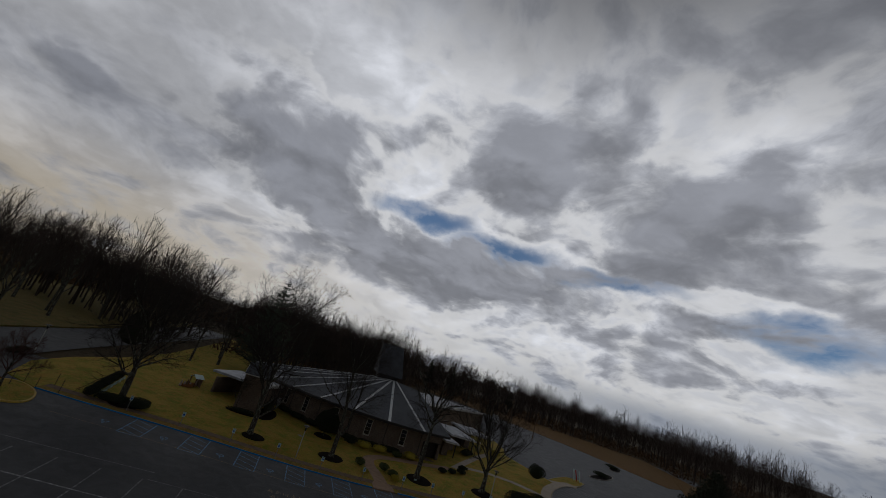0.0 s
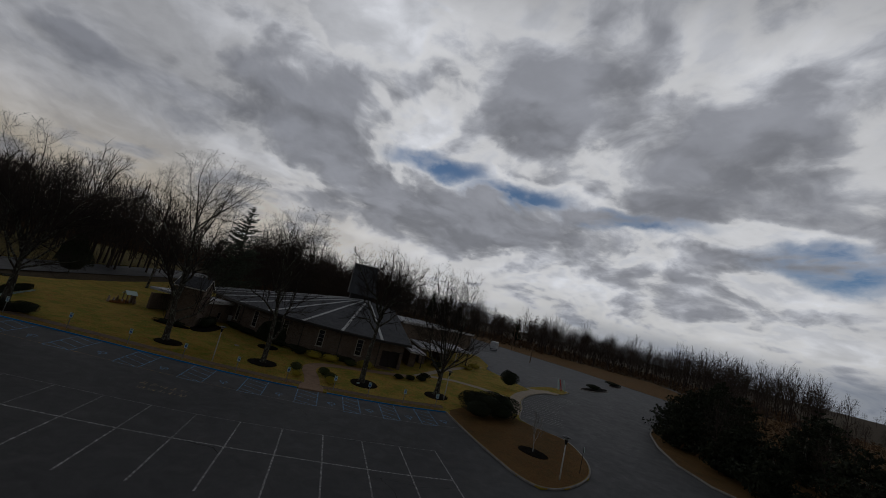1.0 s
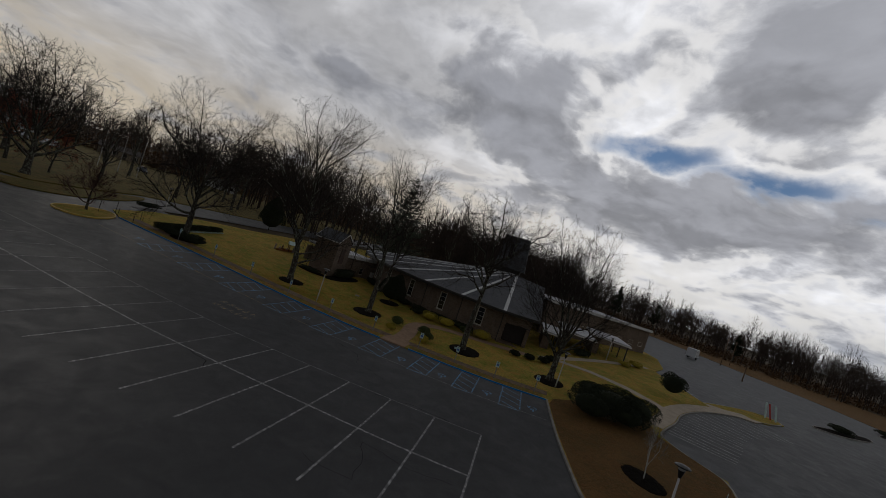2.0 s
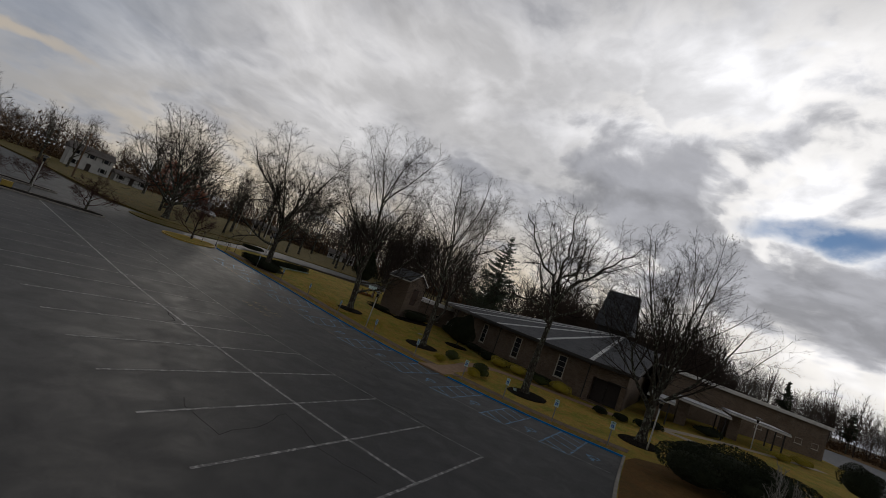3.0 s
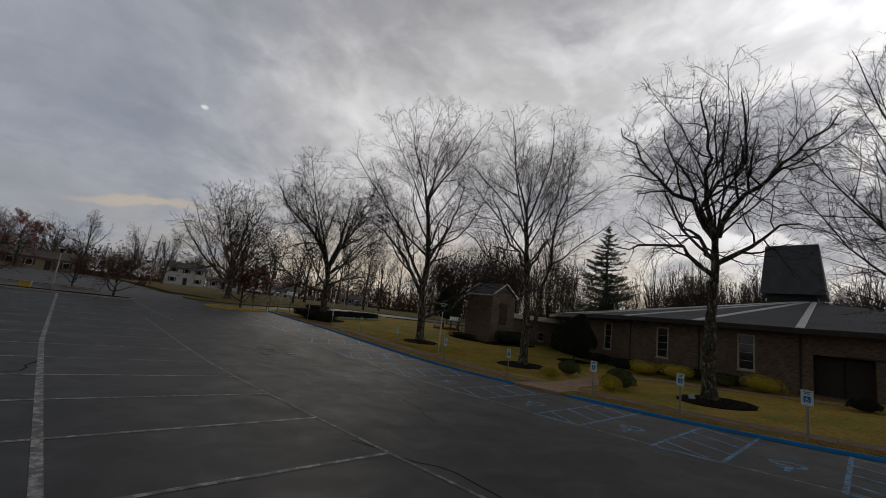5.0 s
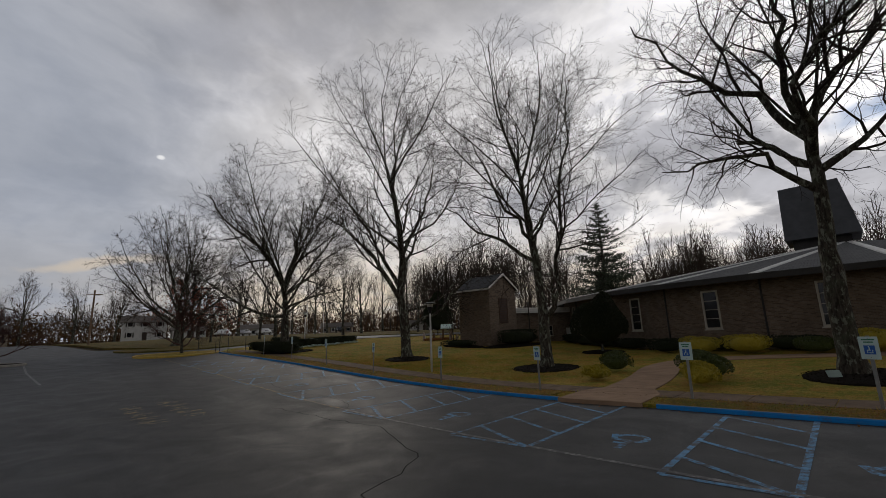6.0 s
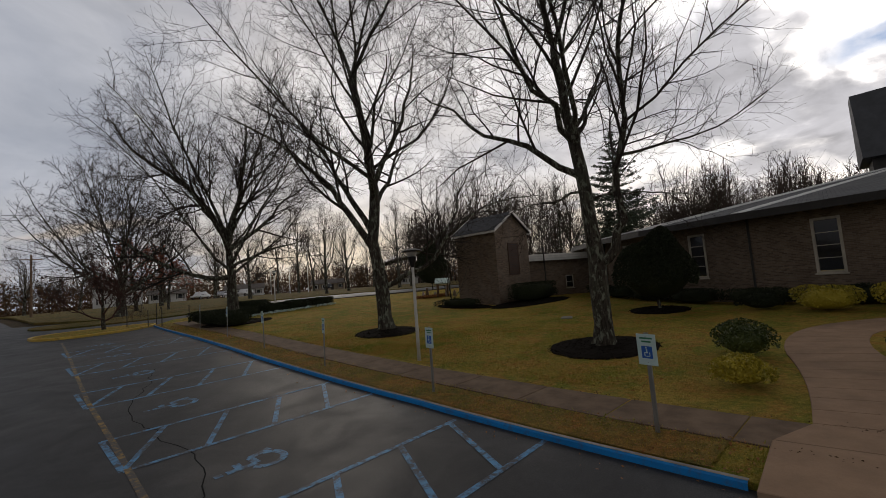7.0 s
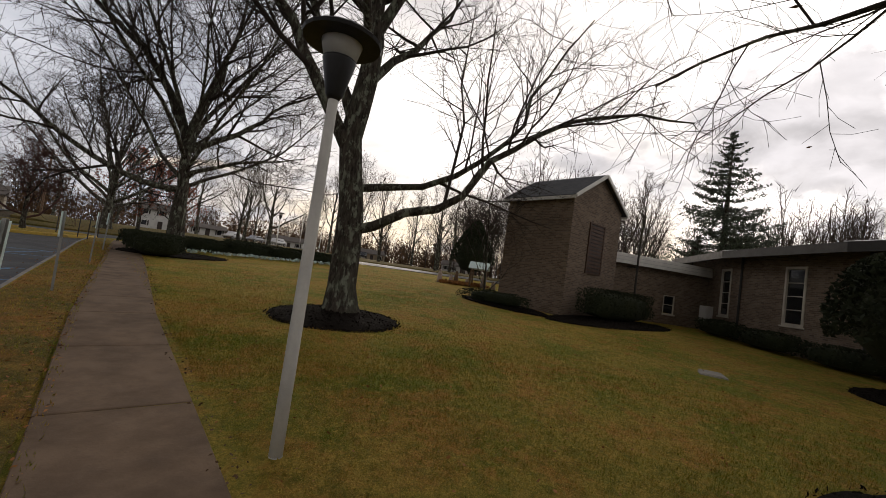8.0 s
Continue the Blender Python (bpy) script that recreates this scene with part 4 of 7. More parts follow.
def batten(a, r0=R_EAVE, r1=R_TOP, half=0.22):
    p, s = Vector((*ring(a, r0 + 0.02), rib_z(r0))), Vector((*ring(a, r1), rib_z(r1)))
    d = (s - p).normalized()
    side = Vector((-d.y, d.x, 0)).normalized() * half
    up = Vector((0, 0, 0.07))
    bm = bmesh.new()
    vs = [bm.verts.new(v) for v in (p - side, p + side, s + side, s - side)]
    vt = [bm.verts.new(v + up) for v in (p - side * 0.7, p + side * 0.7, s + side * 0.7, s - side * 0.7)]
    bm.faces.new(vt)
    for i in range(4):
        j = (i + 1) % 4
        bm.faces.new((vs[i], vs[j], vt[j], vt[i]))
    bmesh.ops.recalc_face_normals(bm, faces=bm.faces)
    return bm


for a, b in zip(ANGLES, ANGLES[1:]):
    local(roof, local(church, part("roof_facet", roof_facet(a, b), SHINGLE, roof, uv=True)))
for a, b in zip(ANGLES, ANGLES[1:]):
    bm = bmesh.new()
    add_prism(bm, [ring(b, R_EAVE + 0.005), ring(a, R_EAVE + 0.005), ring(a, R_EAVE + 0.055), ring(b, R_EAVE + 0.055)], Z_EAVE - 0.27, Z_EAVE - 0.02)
    bmesh.ops.recalc_face_normals(bm, faces=bm.faces)
    local(roof, local(church, part("fascia_board", bm, FASCIA, roof, "dark fascia board")))
for a in ANGLES:
    local(roof, local(church, part("batten", batten(a), BATTEN, roof, "pale batten along the roof rib")))
# the facet over the entrance, cut straight along the south
P0, P1 = ring(ANGLES[0], R_EAVE), (32.75, CUT_Y)
bm = bmesh.new()
cut = [(x, CUT_Y, cone_z(x, CUT_Y)) for x in (36.0, 40.0, 45.0, 50.0, 56.0, 58.6)]
top = [bm.verts.new(v) for v in [(*P0, Z_EAVE), (*P1, Z_EAVE + 0.12)] + cut + [(*ring(ANGLES[0], R_TOP), rib_z(R_TOP))]]
bm.faces.new(top)
low = [bm.verts.new(v.co - Vector((0, 0, 0.22))) for v in top]
bm.faces.new(low[::-1])
for i in range(len(top)):
    j = (i + 1) % len(top)
    bm.faces.new((top[j], top[i], low[i], low[j]))
bmesh.ops.recalc_face_normals(bm, faces=bm.faces)
local(roof, local(church, part("roof_facet", bm, SHINGLE, roof, uv=True)))
bm = bmesh.new()
line = [ring(a, R_EAVE + 0.03) for a in ANGLES[::-1]] + [(32.72, CUT_Y - 0.03), (58.0, CUT_Y - 0.03)]
for i, ((ax, ay), (bx, by)) in enumerate(zip(line, line[1:])):
    za = Z_EAVE if i < len(line) - 2 else Z_EAVE + 0.12
    zb = cone_z(bx, by) if i == len(line) - 2 else Z_EAVE + (0.12 if i == len(line) - 3 else 0)
    d = Vector((bx - ax, by - ay, 0)).normalized()
    n = Vector((d.y, -d.x, 0)) * 0.05
    vs = []
    for (x, y, z) in ((ax, ay, za), (bx, by, zb)):
        for o in (-n, n):
            for h in (-0.30, 0.03):
                vs.append(bm.verts.new(Vector((x, y, z + h)) + o))
    for q in ((0, 1, 5, 4), (2, 6, 7, 3), (1, 3, 7, 5), (0, 4, 6, 2), (0, 2, 3, 1), (4, 5, 7, 6)):
        bm.faces.new([vs[k] for k in q])
bmesh.ops.recalc_face_normals(bm, faces=bm.faces)
local(church, part("fascia", bm, FASCIA, church, "dark gutter board under the eave"))

# tower: a neck and a slab-sided box that leans in to its top
tower = base("tower", CX, CY + 1.8, 8.0)
tower.parent = church
local(church, tower)
bm = bmesh.new()
add_box(bm, -2.0, 2.0, -2.1, 2.1, 0.3, 1.9)
part("tower_neck", bm, FASCIA, tower)
bm = bmesh.new()
lo = [(-2.9, -2.85, 1.5), (3.4, -2.85, 1.5), (3.4, 2.65, 1.5), (-2.9, 2.65, 1.5)]
hi = [(1.2, -2.1, 7.75), (3.4, -2.1, 7.75), (3.4, 2.65, 7.65), (1.2, 2.65, 7.65)]
vl, vh = [bm.verts.new(v) for v in lo], [bm.verts.new(v) for v in hi]
bm.faces.new(vl[::-1])
bm.faces.new(vh)
for i in range(4):
    j = (i + 1) % 4
    bm.faces.new((vl[i], vl[j], vh[j], vh[i]))
part("tower_cladding", bm, TOWER, tower, "dark slate-grey cladding", uv=True)

# ---- bell house: a small gabled brick tower on the lawn ----
bell = base("bell_house", 34.85, 27.4, 0.62)
tagged(bell, "small gabled brown-brick bell house with a louvred opening", "bell house")
W2, D2, EAVE, RIDGE = 1.95, 1.68, 4.9, 6.1
bm = bmesh.new()
prof = [(-W2, -0.4), (W2, -0.4), (W2, EAVE), (0, RIDGE), (-W2, EAVE)]
fr = [bm.verts.new((x, -D2, z)) for x, z in prof]
bk = [bm.verts.new((x, D2, z)) for x, z in prof]
bm.faces.new(fr)
bm.faces.new(bk[::-1])
for i in range(5):
    j = (i + 1) % 5
    bm.faces.new((fr[j], fr[i], bk[i], bk[j]))
bmesh.ops.recalc_face_normals(bm, faces=bm.faces)
part("brick_wall", bm, BRICK_DARK, bell, "brown brick gable walls", uv=True)
for s in (-1, 1):
    d = Vector((s * W2, 0, EAVE - RIDGE)).normalized()
    n = Vector((s * (RIDGE - EAVE), 0, W2)).normalized()
    o = 0.22
    p0, p1 = Vector((0, 0, RIDGE)) + n * 0.10, Vector((s * W2, 0, EAVE)) + d * o + n * 0.10
    bm = bmesh.new()
    vs = []
    for y in (-D2 - 0.18, D2 + 0.18):
        for v in (p0, p1, p1 - n * 0.095, p0 - n * 0.095):
            vs.append(bm.verts.new((v.x, y, v.z)))
    for q in ((0, 1, 5, 4), (1, 2, 6, 5), (2, 3, 7, 6), (3, 0, 4, 7), (0, 3, 2, 1), (4, 5, 6, 7)):
        bm.faces.new([vs[k] for k in q])
    bmesh.ops.recalc_face_normals(bm, faces=bm.faces)
    part("roof_slope", bm, SHINGLE, bell, "grey shingle roof slope", uv=True)
    for y in (-D2 - 0.21, D2 + 0.19):
        bm = bmesh.new()
        vs = []
        for yy in (y - 0.02, y + 0.02):
            for v in (p0 + n * 0.02, p1 + n * 0.02, p1 - n * 0.12, p0 - n * 0.13):
                vs.append(bm.verts.new((v.x, yy, v.z)))
        for q in ((0, 1, 5, 4), (1, 2, 6, 5), (2, 3, 7, 6), (3, 0, 4, 7), (0, 3, 2, 1), (4, 5, 6, 7)):
            bm.faces.new([vs[k] for k in q])
        bmesh.ops.recalc_face_normals(bm, faces=bm.faces)
        part("barge_board", bm, TRIM, bell, "white barge board")
    part("eave_board", box(min(s * (W2 + 0.2), s * (W2 + 0.24)), max(s * (W2 + 0.2), s * (W2 + 0.24)), -D2 - 0.18, D2 + 0.18, EAVE - 0.20, EAVE - 0.06), TRIM, bell)
lou = base("louvre_panel", 0, -D2, 0)
lou.parent = bell
bm = bmesh.new()
for x0, x1, z0, z1 in ((-0.62, -0.55, 1.9, 4.05), (0.55, 0.62, 1.9, 4.05), (-0.55, 0.55, 3.98, 4.05), (-0.55, 0.55, 1.9, 1.97)):
    add_box(bm, x0, x1, -0.05, 0.02, z0, z1)
part("louvre_frame", bm, LOUVRE, lou)
part("louvre_back", box(-0.55, 0.55, -0.006, 0.004, 1.97, 3.98), DOOR, lou)
for i in range(13):
    part("slat", box(-0.55, 0.55, -0.04, -0.008, 2.02 + i * 0.15, 2.12 + i * 0.15), LOUVRE, lou)

# ---- low brick link between bell house and church ----
link = base("link_wing", 40.0, 26.0, 0.7)
tagged(link, "low brown-brick wing with a white metal fascia", "building")
LA, LB = (36.75, 27.0), (43.6, 24.0)
local(link, wall_with_hole("wall", LA, LB, 0.2, 3.5, (4.6, 5.3, 1.25, 2.2), 0.3, BRICK_DARK, link))
window_in(link, LA, LB, 4.6, 5.3, 1.25, 2.2, 2, 0.035)


def along(a, b, d0, d1, z0, z1, material, parent, name, label=""):
    """A board along the line a-b between two offsets to its outside."""
    dx = Vector((b[0] - a[0], b[1] - a[1], 0)).normalized()
    nn = Vector((dx.y, -dx.x, 0))
    pts = [Vector((*a, 0)) + nn * d0, Vector((*b, 0)) + nn * d0, Vector((*b, 0)) + nn * d1, Vector((*a, 0)) + nn * d1]
    bm = bmesh.new()
    add_prism(bm, [(p.x, p.y) for p in pts], z0, z1)
    bmesh.ops.recalc_face_normals(bm, faces=bm.faces)
    return local(parent, part(name, bm, material, parent, label, uv=True))


for k in range(3):
    along(LA, LB, 0.30 - 0.02 * k, 0.34 - 0.02 * k, 3.42 + k * 0.17, 3.57 + k * 0.17, TRIM, link, "fascia_board", "white ribbed fascia board")
along(LA, LB, -8.0, 0.28, 3.5, 3.8, MEMBRANE, link, "flat_roof")
along((44.5, 30.0), (38.0, 33.0), 0.0, 0.3, 0.2, 3.2, BRICK_DARK, link, "rear_wall")

# ---- long wing south-east of the church, with a pale roof edge ----
wing = base("school_wing", 64.0, -14.0, 1.2)
tagged(wing, "long low brick wing with a pale roof edge and small windows", "building")
WA, WB = (52.5, -3.4), (71.5, -24.6)
ZT = 7.1
local(wing, wall_with_hole("wall", WA, WB, 0.6, ZT - 0.5, None, 0.3, BRICK_DARK, wing))
WL = math.dist(WA, WB)
for u in (9.0, 12.5, 16.0, 19.5, 23.0, 26.0):
    window_in(wing, WA, WB, u, u + 1.3, 3.2, 4.0, 1, 0.06, deep=0.02)
along(WA, WB, -16.0, 0.5, ZT - 0.5, ZT - 0.3, MEMBRANE, wing, "flat_roof", "pale flat roof")
along(WA, WB, 0.45, 0.6, ZT - 0.62, ZT - 0.15, TRIM, wing, "roof_edge", "white metal roof edge")
end = (WB[0] + 16 * 0.745, WB[1] + 16 * 0.667)
along(WB, end, -0.3, 0.0, 0.6, ZT - 0.5, BRICK_DARK, wing, "end_wall")
along((WA[0] + 16 * 0.745, WA[1] + 16 * 0.667), end, -0.3, 0.0, 0.6, ZT - 0.5, BRICK_DARK, wing, "rear_wall")

# covered walk and low flat roofs beside the entrance
canopy = base("covered_walk", 42.0, -8.0, 1.0)
tagged(canopy, "low covered walk with pale flat roofs on posts", "canopy")
for x0, x1, y0, y1, z in ((36.5, 46.0, -5.6, -3.2, 3.35), (41.0, 52.0, -10.5, -5.8, 3.9), (46.0, 56.0, -16.0, -10.8, 4.3)):
    local(canopy, part("flat_roof", box(x0, x1, y0, y1, z, z + 0.12), MEMBRANE, canopy))
    local(canopy, part("roof_edge", box(x0 - 0.06, x1 + 0.06, y0 - 0.06, y1 + 0.06, z - 0.16, z - 0.004), TRIM, canopy))
    local(canopy, part("brick_wall", box(x0 + 1.2, x1 - 0.3, y1 - 1.2, y1 - 0.2, 0.4, z - 0.17), BRICK_DARK, canopy, uv=True))
    for x in (x0 + 0.4, (x0 + x1) / 2, x1 - 0.4):
        local(canopy, part("post", box(x - 0.07, x + 0.07, y0 + 0.3, y0 + 0.44, 0.4, z - 0.17), FASCIA, canopy))


# ---- trees ----
def tubes(polys, sides):
    """Tapered tubes round many lines at once: polys is a list of (points, radii)."""
    verts, faces, at = [], [], 0
    groups = {}
    for p, r in polys:
        groups.setdefault(len(p), []).append((p, r))
    ang = np.arange(sides) * 2 * np.pi / sides
    for n, items in groups.items():
        P = np.array([i[0] for i in items], float)
        R = np.array([i[1] for i in items], float)
        T = np.gradient(P, axis=1)
        T /= np.linalg.norm(T, axis=2, keepdims=True) + 1e-9
        ref = np.where(np.abs(T[:, :1, 2:3]) > 0.8, np.array([1.0, 0, 0]), np.array([0, 0, 1.0]))
        U = np.cross(T, np.broadcast_to(ref, T.shape))
        U /= np.linalg.norm(U, axis=2, keepdims=True) + 1e-9
        V = np.cross(T, U)
        ringv = P[:, :, None] + R[:, :, None, None] * (U[:, :, None] * np.cos(ang)[None, None, :, None] + V[:, :, None] * np.sin(ang)[None, None, :, None])
        m = len(items)
        verts.append(ringv.reshape(-1, 3))
        b = at + (np.arange(m)[:, None, None] * n + np.arange(n - 1)[None, :, None]) * sides
        i, j = np.arange(sides), (np.arange(sides) + 1) % sides
        f = np.stack([b + i, b + j, b + sides + j, b + sides + i], -1)
        faces.append(f.reshape(-1, 4))
        at += m * n * sides
    return np.concatenate(verts), np.concatenate(faces)


def quick_mesh(name, verts, faces, material, smooth=False):
    me = bpy.data.meshes.new(name)
    k = faces.shape[1]
    me.vertices.add(len(verts))
    me.vertices.foreach_set("co", np.asarray(verts, np.float32).ravel())
    me.loops.add(faces.size)
    me.loops.foreach_set("vertex_index", np.asarray(faces, np.int32).ravel())
    me.polygons.add(len(faces))
    me.polygons.foreach_set("loop_start", np.arange(0, faces.size, k, dtype=np.int32))
    me.polygons.foreach_set("loop_total", np.full(len(faces), k, np.int32))
    if smooth:
        me.polygons.foreach_set("use_smooth", np.ones(len(faces), bool))
    me.materials.append(material)
    me.update(calc_edges=True)
    return me


def grow(seed, fork=0.22, limbs=9, spread=50, lift=0.35, wild=0.22, dens=(7, 6, 5), leader=0.6, decay=0.55, extra=()):
    """A bare crown as lines with radii, by order: 0 trunk, 1 limbs, 2 boughs, 3 branches, 4 twigs. Unit height."""
    rnd = random.Random(seed)
    out = [[], [], [], [], []]

    def turned(d, angle, roll):
        a = d.orthogonal().normalized()
        a.rotate(Matrix.Rotation(roll, 3, d))
        v = d.copy()
        v.rotate(Matrix.Rotation(angle, 3, d.cross(a).normalized()))
        return v.normalized()

    def branch(p, d, length, r, order, roll0):
        n = (7, 7, 6, 4, 2)[order]
        pts, rad = [p.copy()], [r]
        seg = length / (n - 1)
        w = (wild * 0.25, wild, wild * 1.2, wild * 1.1, wild)[order]
        up = (0.0, lift, lift * 0.8, lift * 0.5, lift * 0.3)[order]
        for i in range(1, n):
            d = (d + Vector((rnd.gauss(0, w), rnd.gauss(0, w), rnd.gauss(0, w) + up * 0.33))).normalized()
            p = p + d * seg
            pts.append(p.copy())
            f = i / (n - 1)
            rad.append(r * ((1 - 0.62 * f) if order == 0 else (1 - 0.80 * f)))
        out[order].append((pts, rad))
        if order == 4:
            return
        count = (limbs, dens[0], dens[1], dens[2])[order]
        roll = roll0
        for c in range(count):
            f0 = fork if order == 0 else 0.22
            f = f0 + (1 - f0) * ((c + rnd.uniform(0.1, 0.9)) / count)
            f = min(f, 0.999)
            x = f * (n - 1)
            i = min(int(x), n - 2)
            q = pts[i].lerp(pts[i + 1], x - i)
            dd = (pts[i + 1] - pts[i]).normalized()
            roll += 2.4 + rnd.uniform(-0.5, 0.5)
            ang = radians(rnd.gauss((spread, 42, 42, 40)[order], 9))
            if order == 0:
                ang *= 1.15 - 0.75 * (f - fork) / (1 - fork)
            rr = (rad[i] + (rad[i + 1] - rad[i]) * (x - i))
            ln = (0.52 * (1.12 - 0.45 * f), length * decay * (1.15 - 0.6 * f), length * decay * (1.1 - 0.5 * f), length * 0.6 * (1.1 - 0.4 * f))[order]
            branch(q, turned(dd, ang, roll), ln * rnd.uniform(0.75, 1.2), rr * (0.58, 0.55, 0.55, 0.6)[order], order + 1, rnd.uniform(0, 6.28))

    branch(Vector((0, 0, 0)), Vector((0, 0, 1)), leader, 0.021, 0, rnd.uniform(0, 6.28))
    # long limbs at their own heights: share of the trunk, bearing, rise, length, thickness
    line = out[0][0][0]
    for f, az, el, length, r in extra:
        x = f * (len(line) - 1)
        q = line[int(x)].lerp(line[int(x) + 1], x - int(x))
        branch(q, Vector((math.cos(radians(az)) * math.cos(radians(el)), math.sin(radians(az)) * math.cos(radians(el)), math.sin(radians(el)))), length, 0.021 * r, 1, rnd.uniform(0, 6.28))
    return out


def bare_tree(name, x, y, height, half, trunk_r, seed, label, turn=0.0, twig=0.006, group="", z=None, detail=4, bark=BARK, twigs=TWIG, sides=(10, 6, 4, 3, 3), lean=(0, 0), category="tree", limbed=True, **shape):
    """A leafless tree scaled to its measured height and half width: trunk with limbs, and a crown of twigs."""
    lines = grow(seed, **shape)
    ends = np.array([p[-1] for o in lines for p, _ in o])
    sz = height / np.percentile(ends[:, 2], 99.7)
    sx = half / np.percentile(np.hypot(ends[:, 0], ends[:, 1]), 97)
    m = np.array([sx, sx, sz])
    rs = trunk_r / 0.021
    done = []
    for o in range(detail + 1):
        polys = []
        for p, r in lines[o]:
            q = np.array(p) * m
            q[:, 0] += lean[0] * q[:, 2]
            q[:, 1] += lean[1] * q[:, 2]
            rr = np.maximum(np.array(r) * rs, twig * (1.0, 1.0, 1.0, 0.9, 0.55)[o])
            if o == 0:
                q = np.concatenate([q[:1], q[:1] + (q[1:2] - q[:1]) * 0.12, q[:1] + (q[1:2] - q[:1]) * 0.35, q[1:]])
                rr = np.concatenate([rr[:1] * 1.4, rr[:1] * 1.12, rr[:1] * 1.0, rr[1:]])
            polys.append((q, rr))
        done.append(polys)
    e = base(name, x, y, (land(x, y) + LAWN_UP if z is None else z) - 0.05, turn)
    tagged(e, label, category, group)
    v0, f0 = tubes(done[0], sides[0])
    v1, f1 = tubes(done[1], sides[1])
    if limbed:
        hang("trunk", quick_mesh("trunk", np.concatenate([v0, v1]), np.concatenate([f0, f1 + len(v0)]), bark, True), e)
    else:
        hang("trunk", quick_mesh("trunk", v0, f0, bark, True), e)
    vs, fs, at = [], [], 0
    for o in range(2 if limbed else 1, detail + 1):
        if done[o]:
            v, f = tubes(done[o], sides[o])
            vs.append(v)
            fs.append(f + at)
            at += len(v)
    hang("crown", quick_mesh("crown", np.concatenate(vs), np.concatenate(fs), twigs), e)
    return e, done


def wander(p, d, length, n, wild, up, rnd):
    """A crooked line from a point in a direction, drawn upwards a little at each step."""
    pts = [p.copy()]
    for _ in range(n - 1):
        d = (d + Vector((rnd.gauss(0, wild), rnd.gauss(0, wild), rnd.gauss(0, wild * 0.8) + up))).normalized()
        p = p + d * (length / (n - 1))
        pts.append(p.copy())
    return pts


def smooth_line(pts, step, rnd, shake):
    """A limb drawn as a few stations becomes a finer, slightly crooked line."""
    out = []
    n = len(pts)
    for i in range(n - 1):
        a, b, c, d = pts[max(0, i - 1)], pts[i], pts[i + 1], pts[min(n - 1, i + 2)]
        k = max(2, int((c - b).length / step))
        for j in range(k):
            t = j / k
            q = 0.5 * (2 * b + (c - a) * t + (2 * a - 5 * b + 4 * c - d) * t * t + (3 * b - a - 3 * c + d) * t * t * t)
            out.append(q + Vector((rnd.gauss(0, shake), rnd.gauss(0, shake), rnd.gauss(0, shake))) * (0 if not out else 1))
    return out + [pts[-1]]


